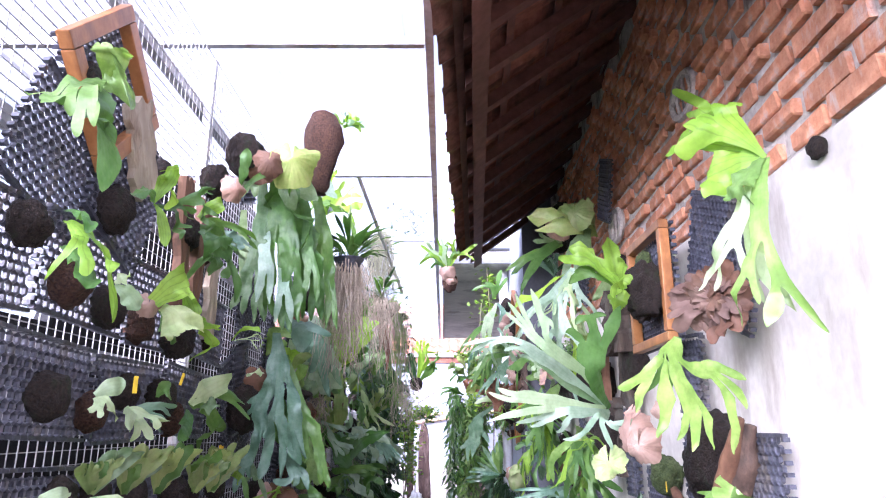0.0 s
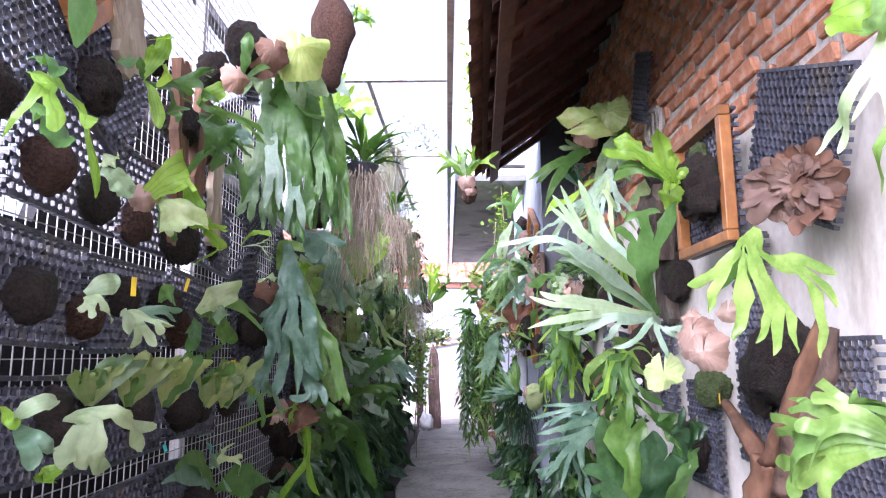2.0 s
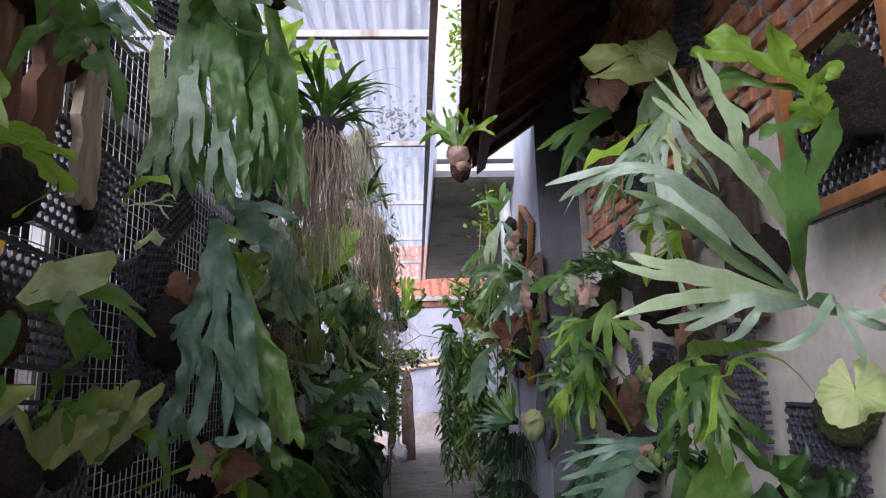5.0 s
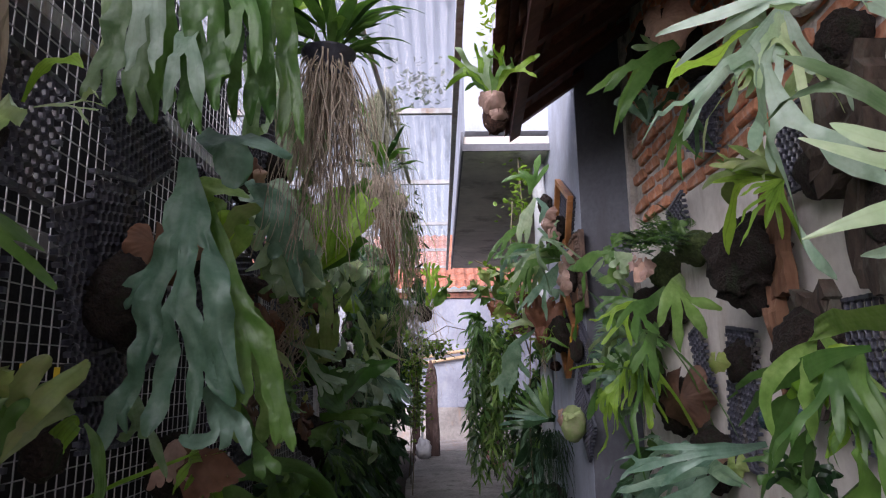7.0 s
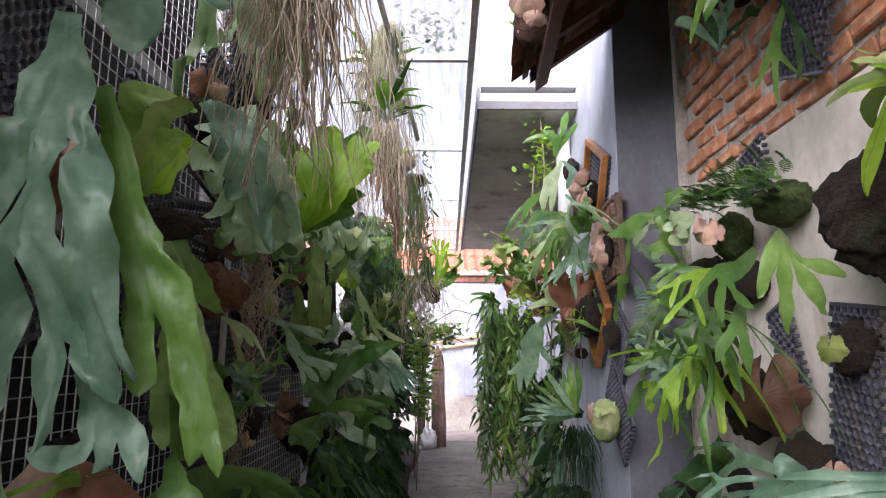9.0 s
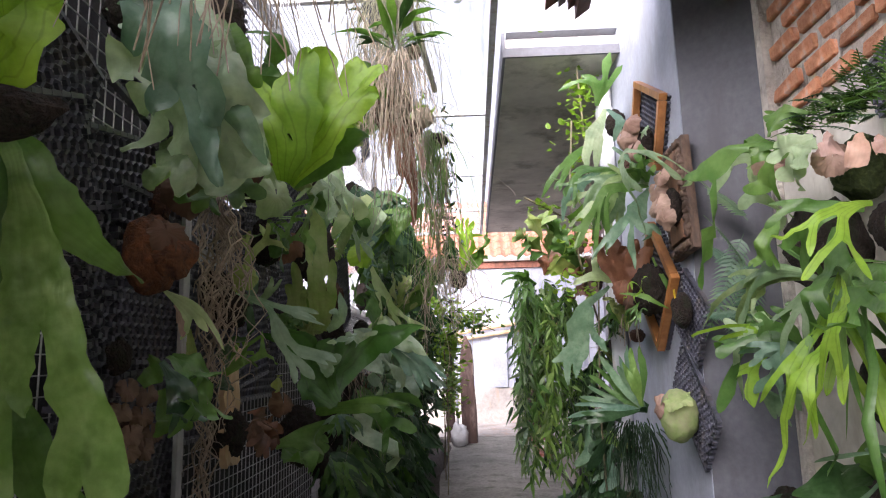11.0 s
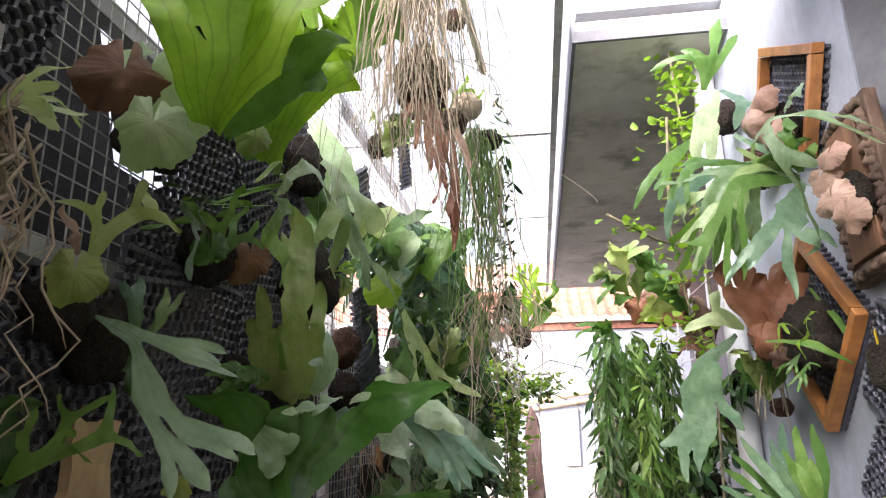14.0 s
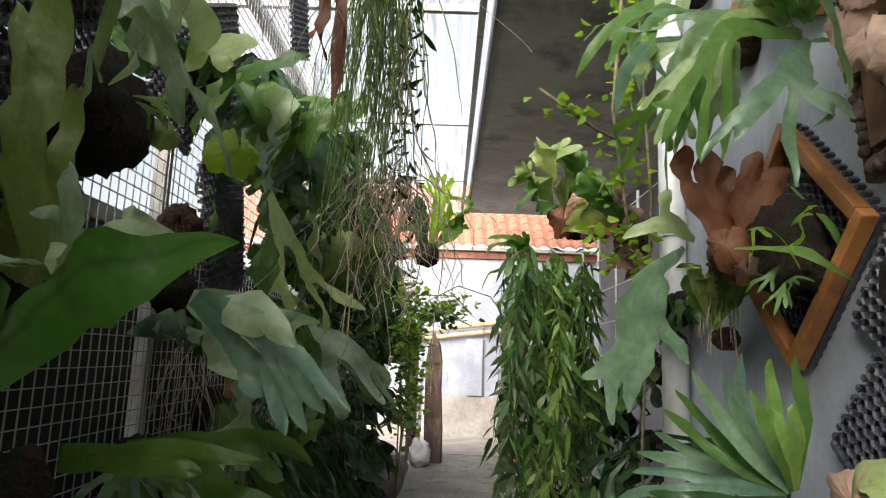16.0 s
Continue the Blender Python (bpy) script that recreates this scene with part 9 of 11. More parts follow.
frond(pl, (0.78, 3.392, 1.765), (0.68, 3.628, 1.913), 0.074, (-0.06, -0.06, 0.06), "finger", SHIELD_GREEN, (-0.75, -0.8, 0.25))
frond(pl, (0.78, 3.392, 1.765), (0.68, 3.52, 1.915), 0.072, (-0.06, -0.06, 0.06), "finger", SHIELD_GREEN, (-0.75, -0.8, 0.25))
frond(pl, (0.78, 3.392, 1.765), (0.68, 3.427, 1.894), 0.070, (-0.06, -0.06, 0.06), "finger", SHIELD_GREEN, (-0.75, -0.8, 0.25))
frond(pl, (0.78, 3.392, 1.765), (0.68, 3.384, 1.634), 0.069, (-0.06, -0.06, 0.06), "finger", LEAF_LIME, (-0.75, -0.8, 0.25))
frond(pl, (0.78, 3.392, 1.765), (0.68, 3.412, 1.714), 0.070, (-0.06, -0.06, 0.06), "finger", LEAF_LIME, (-0.75, -0.8, 0.25))
frond(pl, (0.78, 3.392, 1.765), (0.68, 3.311, 1.602), 0.067, (-0.06, -0.06, 0.06), "finger", LEAF_LIME, (-0.75, -0.8, 0.25))
frond(pl, (0.78, 3.392, 1.765), (0.68, 3.678, 1.843), 0.075, (-0.06, -0.06, 0.06), "finger", LEAF_LIME, (-0.75, -0.8, 0.25))
frond(pl, (0.78, 3.392, 1.765), (0.68, 3.303, 1.795), 0.067, (-0.06, -0.06, 0.06), "finger", SHIELD_GREEN, (-0.75, -0.8, 0.25))
ball(pl, (0.93, 3.471, 1.818), 0.083, COIR, "root_ball", (0.6, 1, 1), 113, "", 0.2)
cell_mat((0.93, 3.539, 1.93), 0.26, 0.26, -1, 0, 0)
cell_mat((0.93, 4.604, 1.951), 0.2, 0.16, -1, 15, 0)
cell_mat((0.93, 4.196, 2.298), 0.3, 0.3, -1, -20, 0)
pl = plant((0.84, 4.363, 2.369), "staghorn_fern", "dark spiky fern under the eave", "fern")
ball(pl, (0.907, 4.304, 2.662), 0.100, COIR, "root_ball", (0.75, 1, 1), 114, "", 0.2)
auto_fronds(pl, (0.8, 4.51, 2.389), 7, 0.211, 0.053, (-0.6, -0.6, 0.3), 203, "tongue", [LEAF_DARK, LEAF_BLUE], 0.1, 0.6, 1.4, (-0.75, -0.8, 0.25))
pl = plant((0.84, 3.918, 1.629), "fern_block", "dark root block topped with fine green fern leaves", "fern")
ball(pl, (0.864, 3.834, 1.595), 0.154, COIR, "root_ball", (0.8, 1, 0.95), 115, "", 0.3)
ball(pl, (0.909, 4.394, 1.763), 0.122, MOSS, "root_ball", (0.6, 1.1, 0.6), 116, "", 0.2)
small_ferns(pl, (0.8, 4.31, 1.783), 0.16, 60, 0.10, 301)
shield(pl, (0.78, 5.056, 1.816), 0.054, (-0.5, -0.8, 0.2), SHIELD_PINK, "", 39, 0.3)
shield(pl, (0.78, 4.684, 1.725), 0.054, (-0.5, -0.8, 0.2), SHIELD_PINK, "", 40, 0.3)
frond(pl, (0.8, 5.015, 1.839), (0.74, 5.334, 1.783), 0.104, (-0.1, 0, 0.2), "strap", LEAF_PALE, (-0.75, -0.8, 0.25))
pl = plant((0.82, 4.185, 1.609), "staghorn_fern", "bright green staghorn fern with spread fingers", "fern")
stag(pl, (0.699, 4, 1.59), ((0.63, 3.85, 1.517), 0.0883, (((0.771, 3.85, 1.446), 0.0466), ((0.713, 3.85, 1.35), 0.0405), ((0.621, 3.85, 1.303), 0.0397), ((0.549, 3.85, 1.391), 0.0446),)), 0.0232, LEAF_FRESH, (0.15, -0.95, 0.15), 0.5)
stag(pl, (0.673, 4.1, 1.554), ((0.524, 3.95, 1.46), 0.0685, (((0.589, 3.95, 1.374), 0.0331), ((0.502, 3.95, 1.338), 0.0353), ((0.436, 3.95, 1.397), 0.0324),)), 0.024, LEAF_GREEN, (0.15, -0.95, 0.15), 0.5)
stag(pl, (0.629, 4.1, 1.422), ((0.544, 3.95, 1.322), 0.0547, (((0.564, 3.95, 1.204), 0.0329), ((0.481, 3.95, 1.236), 0.0298),)), 0.0237, LEAF_GREEN, (0.15, -0.95, 0.15), 0.5)
pl = plant((0.82, 4.863, 1.514), "staghorn_fern", "staghorn fern with slender hanging fingers", "fern")
frond(pl, (0.78, 4.803, 1.4), (0.66, 5.152, 1.421), 0.104, (-0.1, -0.12, 0.18), "finger", LEAF_GREY, (-0.75, -0.8, 0.25))
frond(pl, (0.78, 4.803, 1.4), (0.66, 5.462, 1.276), 0.109, (-0.1, -0.12, 0.18), "finger", LEAF_GREY, (-0.75, -0.8, 0.25))
frond(pl, (0.78, 4.803, 1.4), (0.66, 4.862, 1.188), 0.100, (-0.1, -0.12, 0.18), "finger", LEAF_GREY, (-0.75, -0.8, 0.25))
frond(pl, (0.78, 4.803, 1.4), (0.66, 4.525, 1.05), 0.094, (-0.1, -0.12, 0.18), "finger", LEAF_GREEN, (-0.75, -0.8, 0.25))
frond(pl, (0.78, 4.803, 1.4), (0.66, 4.348, 1.15), 0.091, (-0.1, -0.12, 0.18), "finger", LEAF_GREEN, (-0.75, -0.8, 0.25))
frond(pl, (0.78, 4.803, 1.4), (0.66, 4.688, 1.5), 0.097, (-0.1, -0.12, 0.18), "finger", LEAF_GREEN, (-0.75, -0.8, 0.25))
frond(pl, (0.78, 4.803, 1.4), (0.66, 4.189, 1.239), 0.089, (-0.1, -0.12, 0.18), "finger", LEAF_GREEN, (-0.75, -0.8, 0.25))
frond(pl, (0.78, 4.803, 1.4), (0.66, 4.078, 1.178), 0.088, (-0.1, -0.12, 0.18), "finger", LEAF_GREEN, (-0.75, -0.8, 0.25))
ball(pl, (0.88, 4.963, 1.522), 0.144, COIR, "root_ball", (0.75, 1, 1), 117, "", 0.2)
pl = plant((0.86, 4.521, 1.142), "staghorn_fern", "large brown dead shield fern", "fern")
shield(pl, (0.84, 4.435, 1.134), 0.123, (-0.7, -0.7, 0), SHIELD_BROWN, "", 41, 0.5)
ball(pl, (0.889, 4.657, 1.089), 0.128, COIR, "root_ball", (0.75, 1, 1), 118, "", 0.2)
cell_mat((0.93, 4.132, 1.153), 0.22, 0.5, -1, -8, 0)
cell_mat((0.93, 4.481, 1.285), 0.12, 0.3, -1, 20, 0)
cell_mat((0.93, 3.354, 1.232), 0.2, 0.4, -1, 0, 0)
ball(pl, (0.924, 4.089, 1.277), 0.075, COIR, "root_ball", (0.75, 1, 1), 119, "", 0.2)
shield(pl, (0.8, 3.996, 1.276), 0.036, (-0.6, -0.8, 0), SHIELD_GREEN, "", 42, 0.7)
board("bark_slab", "rough grey bark slab on the plaster wall", (0.92, 3.51, 1.296), 0.16, 0.34, 0.04, BARK, 0, 180, 24, 0.02, "bark", True)
board("bark_slab", "narrow brown bark slab on the plaster wall", (0.92, 3.73, 1.34), 0.06, 0.42, 0.04, OLD_WOOD, 6, 180, 25, 0.02, "bark", True)
board("wood_slab", "reddish wooden slab on the plaster wall", (0.92, 3.699, 1.645), 0.12, 0.36, 0.04, OLD_WOOD, 0, 180, 26)
board("bark_slab", "large dark bark slab with moss", (0.9, 3.231, 1.862), 0.26, 0.30, 0.07, BARK, 0, 180, 27, 0.02, "bark", True)
ball(pl, (0.923, 3.165, 1.62), 0.116, COIR, "root_ball", (0.5, 1, 1), 120, "", 0.2)
pl = plant((0.8, 3.234, 1.301), "staghorn_fern", "staghorn fern with drooping lime-green fronds", "fern")
frond(pl, (0.66, 2.973, 1.279), (0.58, 3.195, 1.033), 0.070, (-0.1, -0.12, 0.25), "strap", LEAF_GREEN, (-0.75, -0.8, 0.25))
frond(pl, (0.66, 2.973, 1.279), (0.58, 3.049, 1.119), 0.067, (-0.1, -0.12, 0.25), "strap", LEAF_LIME, (-0.75, -0.8, 0.25))
frond(pl, (0.66, 2.973, 1.279), (0.58, 2.983, 1.049), 0.065, (-0.1, -0.12, 0.25), "strap", LEAF_GREEN, (-0.75, -0.8, 0.25))
frond(pl, (0.66, 2.973, 1.279), (0.58, 2.92, 1.088), 0.063, (-0.1, -0.12, 0.25), "strap", LEAF_GREEN, (-0.75, -0.8, 0.25))
frond(pl, (0.66, 2.973, 1.279), (0.58, 3.101, 1.187), 0.068, (-0.1, -0.12, 0.25), "strap", LEAF_LIME, (-0.75, -0.8, 0.25))
frond(pl, (0.66, 2.973, 1.279), (0.58, 2.87, 1.016), 0.062, (-0.1, -0.12, 0.25), "strap", LEAF_GREEN, (-0.75, -0.8, 0.25))
pl = plant((0.82, 4.207, 0.882), "staghorn_fern", "staghorn fern with dark spreading fronds low on the wall", "fern")
shield(pl, (0.78, 3.994, 0.958), 0.035, (-0.6, -0.8, 0.2), SHIELD_PINK, "", 43, 0.6)
shield(pl, (0.78, 3.867, 0.937), 0.037, (-0.6, -0.8, 0.2), SHIELD_GREEN, "", 44, 0.6)
frond(pl, (0.76, 4.052, 0.913), (0.66, 4.749, 0.836), 0.086, (-0.1, -0.1, 0.15), "antler", LEAF_BLUE, (-0.75, -0.8, 0.25))
frond(pl, (0.76, 4.052, 0.913), (0.411, 3.992, 0.86), 0.074, (-0.1, -0.1, 0.15), "antler", LEAF_BLUE, (-0.75, -0.8, 0.25))
frond(pl, (0.76, 4.052, 0.913), (0.66, 4.446, 0.72), 0.082, (-0.1, -0.1, 0.15), "antler", LEAF_BLUE, (-0.75, -0.8, 0.25))
frond(pl, (0.76, 4.052, 0.913), (0.66, 4.065, 0.981), 0.076, (-0.1, -0.1, 0.15), "tongue", LEAF_BLUE, (-0.75, -0.8, 0.25))
frond(pl, (0.76, 4.052, 0.913), (0.66, 3.948, 0.793), 0.074, (-0.1, -0.1, 0.15), "tongue", LEAF_BLUE, (-0.75, -0.8, 0.25))
frond(pl, (0.76, 4.052, 0.913), (0.66, 3.628, 0.884), 0.069, (-0.1, -0.1, 0.15), "tongue", LEAF_BLUE, (-0.75, -0.8, 0.25))
pl = plant((0.84, 3.587, 0.935), "staghorn_fern", "broad leaved fern at the wall foot", "fern")
auto_fronds(pl, (0.78, 3.451, 0.927), 6, 0.194, 0.090, (-0.6, -0.8, 0.2), 204, "antler", [LEAF_DARK, LEAF_GREEN], 0.25, 0.5, 1.3, (-0.75, -0.8, 0.25))
bottle((0.84, 3.641, 1.119))

# ---- right-hand wall, far part ----
picture_frame("varnished wooden frame with a mesh sheet on the grey wall", (0.695, 6.12, 2.36), 0.50, 0.37, -30.0, 0.034, 0.03, 180)
pl = plant((0.62, 6.179, 2.293), "staghorn_fern", "staghorn fern with a pinkish bulging shield in a frame", "fern")
ball(pl, (0.66, 6.115, 2.24), 0.086, COIR, "root_ball", (0.6, 1, 1.1), 130, "", 0.2)
shield(pl, (0.6, 6.057, 2.332), 0.056, (-0.8, -0.5, 0.3), SHIELD_PINK, "", 51, 0.8)
shield(pl, (0.58, 6.116, 2.274), 0.067, (-0.8, -0.5, -0.1), SHIELD_PINK, "", 52, 0.8)
shield(pl, (0.6, 6.035, 2.178), 0.055, (-0.7, -0.5, -0.3), SHIELD_PINK, "", 53, 0.7)
frond(pl, (0.58, 5.88, 2.175), (0.56, 5.827, 2.07), 0.064, (0, 0, 0), "tongue", LEAF_GREEN, (-0.75, -0.8, 0.25))
frond(pl, (0.6, 5.935, 2.22), (0.56, 5.673, 2.173), 0.054, (0, 0, 0.1), "tongue", LEAF_BLUE, (-0.75, -0.8, 0.25))
carved_panel((0.700, 5.73, 1.866))
pl = plant((0.62, 5.688, 1.848), "staghorn_fern", "staghorn fern with pinkish-brown pleated shells on the panel", "fern")
ball(pl, (0.64, 5.662, 1.82), 0.062, COIR, "root_ball", (0.6, 1, 1.3), 131, "", 0.2)
shield(pl, (0.62, 5.713, 1.969), 0.048, (-0.8, -0.5, 0.4), SHIELD_PINK, "", 54, 0.35)
shield(pl, (0.6, 5.744, 1.907), 0.049, (-0.8, -0.6, 0.2), SHIELD_PINK, "", 59, 0.4)
shield(pl, (0.58, 5.65, 1.819), 0.054, (-0.8, -0.6, 0), SHIELD_PINK, "", 55, 0.4)
shield(pl, (0.58, 5.583, 1.752), 0.045, (-0.7, -0.6, -0.3), SHIELD_PINK, "", 56, 0.4)
pl = plant((0.58, 6.545, 2.559), "staghorn_fern", "staghorn fern with drooping pale blue-green antler fronds", "fern")
ball(pl, (0.66, 6.701, 2.577), 0.076, COIR, "root_ball", (0.75, 1, 1), 132, "", 0.2)
stag(pl, (0.505, 6.45, 2.592), ((0.527, 6.4, 2.693), 0.0973, (((0.286, 6.4, 2.669), 0.0381), ((0.42, 6.4, 2.757), 0.039), ((0.588, 6.4, 2.889), 0.0444), ((0.653, 6.4, 2.809), 0.0361),)), 0.0233, LEAF_GREEN, (0.15, -0.95, 0.15), 0.4)
stag(pl, (0.53, 6.35, 2.535), ((0.443, 6.25, 2.356), 0.0877, (((0.437, 6.25, 2.159), 0.0409), ((0.385, 6.25, 2.163), 0.0475),)), 0.0225, LEAF_SILVER, (0.15, -0.95, 0.15), 0.4)
stag(pl, (0.541, 6.35, 2.534), ((0.594, 6.25, 2.414), 0.0611, (((0.647, 6.25, 2.422), 0.0289), ((0.541, 6.25, 2.313), 0.0387),)), 0.0225, LEAF_BLUE, (0.15, -0.95, 0.15), 0.4)
stag(pl, (0.434, 6.4, 2.355), ((0.292, 6.3, 2.213), 0.0621, (((0.247, 6.3, 2.065), 0.0304), ((0.153, 6.3, 2.032), 0.0334),)), 0.022, LEAF_GREEN, (0.15, -0.95, 0.15), 0.4)
stag(pl, (0.475, 6.3, 2.165), ((0.331, 6.2, 2.08), 0.0657, (((0.4, 6.2, 1.984), 0.0261), ((0.308, 6.2, 1.946), 0.0323), ((0.242, 6.2, 1.879), 0.0319),)), 0.0209, LEAF_BLUE, (0.15, -0.95, 0.15), 0.4)
stag(pl, (0.522, 6.2, 2.268), ((0.612, 6.1, 2.15), 0.0561, (((0.81, 6.1, 2.102), 0.0303), ((0.667, 6.1, 2.078), 0.0329),)), 0.0206, LEAF_BLUE, (0.15, -0.95, 0.15), 0.4)
stag(pl, (0.498, 6.2, 2.069), ((0.412, 6.1, 1.892), 0.0624, (((0.454, 6.1, 1.78), 0.0248), ((0.369, 6.1, 1.755), 0.0276), ((0.3, 6.1, 1.794), 0.0305),)), 0.02, LEAF_GREEN, (0.15, -0.95, 0.15), 0.4)
stag(pl, (0.58, 6.2, 2.107), ((0.509, 6.1, 1.928), 0.057, (((0.529, 6.1, 1.806), 0.0282), ((0.437, 6.1, 1.791), 0.031),)), 0.0203, LEAF_GREY, (0.15, -0.95, 0.15), 0.4)
pl = plant((0.62, 6.178, 2.139), "staghorn_fern", "staghorn fern with a mass of long green forked fronds", "fern")
ball(pl, (0.68, 6.413, 2.218), 0.090, COIR_RED, "root_ball", (0.75, 1, 1), 133, "", 0.2)
frond(pl, (0.58, 5.919, 2.01), (0.22, 6, 1.968), 0.102, (-0.05, -0.08, 0.14), "arm", LEAF_GREY, (-0.75, -0.8, 0.25))
frond(pl, (0.58, 5.919, 2.01), (0.232, 6, 1.822), 0.089, (-0.05, -0.08, 0.2), "arm", LEAF_GREY, (-0.75, -0.8, 0.25))
frond(pl, (0.6, 5.885, 1.993), (0.56, 5.782, 2.065), 0.070, (0, 0, 0), "strap", LEAF_GREEN, (-0.75, -0.8, 0.25))
frond(pl, (0.6, 5.885, 1.993), (0.54, 5.88, 2.128), 0.072, (0, 0, 0), "strap", LEAF_GREEN, (-0.75, -0.8, 0.25))
frond(pl, (0.54, 6.106, 2.106), (0.18, 6.046, 2.017), 0.093, (-0.1, -0.1, 0.2), "arm", LEAF_GREEN, (-0.75, -0.8, 0.25))
frond(pl, (0.54, 6.106, 2.106), (0.46, 6.466, 1.996), 0.125, (-0.1, -0.1, 0.2), "arm", LEAF_GREY, (-0.75, -0.8, 0.25))
frond(pl, (0.54, 6.106, 2.106), (0.46, 6.64, 1.841), 0.114, (-0.1, -0.1, 0.2), "arm", LEAF_GREEN, (-0.75, -0.8, 0.25))
frond(pl, (0.54, 6.106, 2.106), (0.46, 6.2, 1.778), 0.120, (-0.1, -0.1, 0.2), "arm", LEAF_GREY, (-0.75, -0.8, 0.25))
frond(pl, (0.54, 6.106, 2.106), (0.46, 5.397, 1.851), 0.090, (-0.1, -0.1, 0.2), "arm", LEAF_GREY, (-0.75, -0.8, 0.25))
stag(pl, (0.615, 5.92, 1.969), ((0.481, 5.75, 1.78), 0.108, (((0.559, 5.75, 1.752), 0.06, (((0.61, 5.75, 1.714), 0.0202), ((0.515, 5.75, 1.687), 0.0136),)), ((0.475, 5.75, 1.66), 0.0421, (((0.483, 5.75, 1.567), 0.0151),)), ((0.375, 5.75, 1.698), 0.0562, (((0.362, 5.75, 1.656), 0.0148), ((0.296, 5.75, 1.613), 0.018),)),)), 0.0185, LEAF_BLUE, (0.15, -0.95, 0.15), 0.4)
stag(pl, (0.622, 5.95, 1.991), ((0.417, 5.85, 1.961), 0.0555, (((0.398, 5.85, 1.794), 0.0306, (((0.379, 5.85, 1.647), 0.0177),)), ((0.352, 5.85, 1.872), 0.0452, (((0.341, 5.85, 1.715), 0.0257, (((0.333, 5.85, 1.639), 0.0194),)), ((0.281, 5.85, 1.752), 0.0236, (((0.249, 5.85, 1.68), 0.0173),)), ((0.3, 5.85, 1.791), 0.0339, (((0.226, 5.85, 1.773), 0.0235),)),)),)), 0.0189, LEAF_GREEN, (0.15, -0.95, 0.15), 0.4)
stag(pl, (0.622, 5.95, 2), ((0.493, 5.9, 2.032), 0.0498, (((0.387, 5.9, 1.98), 0.0284), ((0.424, 5.9, 2.094), 0.0295),)), 0.0189, LEAF_GREY, (0.15, -0.95, 0.15), 0.5)
stag(pl, (0.612, 5.9, 1.952), ((0.615, 5.8, 1.908), 0.0476, (((0.669, 5.8, 1.83), 0.0216), ((0.626, 5.8, 1.806), 0.0169),)), 0.016, LEAF_GREEN, (0.15, -0.95, 0.15), 0.5)
stag(pl, (0.609, 5.95, 1.999), ((0.558, 5.9, 2.027), 0.0459, (((0.528, 5.9, 2.083), 0.0255), ((0.602, 5.9, 2.114), 0.0261),)), 0.0165, LEAF_GREEN, (0.15, -0.95, 0.15), 0.5)
picture_frame("varnished wooden diamond frame with black mesh on the grey wall", (0.690, 6.16, 1.533), 0.46, 0.46, 45.0, 0.034, 0.03, 180)
pl = plant((0.6, 6.306, 1.572), "staghorn_fern", "staghorn fern with red-brown winged shield fronds on a block", "fern")
ball(pl, (0.62, 6.068, 1.501), 0.102, COIR, "root_ball", (0.8, 1, 1.15), 134, "", 0.3)
ball(pl, (0.56, 6.219, 1.516), 0.079, SHIELD_BROWN, "shield_base", (0.8, 0.9, 1.0), 141, "", 0.2)
shield(pl, (0.5, 6.114, 1.504), 0.057, (-0.6, -0.8, 0.1), SHIELD_RED, "", 57, 0.5)
shield(pl, (0.52, 6.055, 1.44), 0.035, (-0.6, -0.8, -0.2), SHIELD_BROWN, "", 58, 0.4)
frond(pl, (0.54, 5.947, 1.439), (0.5, 5.961, 1.376), 0.038, (0, 0, 0.1), "finger", LEAF_GREEN, (-0.75, -0.8, 0.25))
frond(pl, (0.54, 5.926, 1.399), (0.5, 5.785, 1.37), 0.035, (0, 0, 0.1), "finger", LEAF_GREEN, (-0.75, -0.8, 0.25))
frond(pl, (0.54, 5.89, 1.518), (0.5, 5.731, 1.501), 0.034, (0, 0, 0.1), "finger", LEAF_LIME, (-0.75, -0.8, 0.25))
frond(pl, (0.54, 6.105, 1.547), (0.5, 5.886, 1.491), 0.039, (0, 0, 0.1), "finger", LEAF_LIME, (-0.75, -0.8, 0.25))
frond(pl, (0.54, 5.926, 1.399), (0.5, 5.89, 1.321), 0.037, (0, 0, 0.1), "finger", LEAF_GREEN, (-0.75, -0.8, 0.25))
stag(pl, (0.529, 6.15, 1.482), ((0.482, 6.2, 1.671), 0.133, (((0.417, 6.2, 1.792), 0.0683), ((0.494, 6.2, 1.806), 0.0694), ((0.56, 6.2, 1.737), 0.0546),)), 0.0468, SHIELD_RED, (0.15, -0.95, 0.15), 0.8)
stag(pl, (0.533, 6.12, 1.492), ((0.602, 6.15, 1.67), 0.121, (((0.591, 6.15, 1.766), 0.0687), ((0.67, 6.15, 1.726), 0.0745),)), 0.0462, SHIELD_RED, (0.15, -0.95, 0.15), 0.8)
stag(pl, (0.509, 6.45, 1.564), ((0.35, 6.2, 1.468), 0.0464, (((0.318, 6.2, 1.319), 0.149, (((0.39, 6.2, 1.263), 0.0578, (((0.425, 6.2, 1.214), 0.0279),)), ((0.288, 6.2, 1.202), 0.0681, (((0.262, 6.2, 1.088), 0.0317),)), ((0.215, 6.2, 1.185), 0.0674, (((0.225, 6.2, 1.056), 0.0339), ((0.15, 6.2, 1.172), 0.029),)),)),)), 0.0162, LEAF_BLUE, (0.15, -0.95, 0.15), 0.7)
stag(pl, (0.54, 6.45, 1.587), ((0.426, 6.35, 1.632), 0.0975, (((0.298, 6.35, 1.566), 0.0375), ((0.44, 6.35, 1.717), 0.0441),)), 0.019, LEAF_PALE, (0.15, -0.95, 0.15), 0.5)
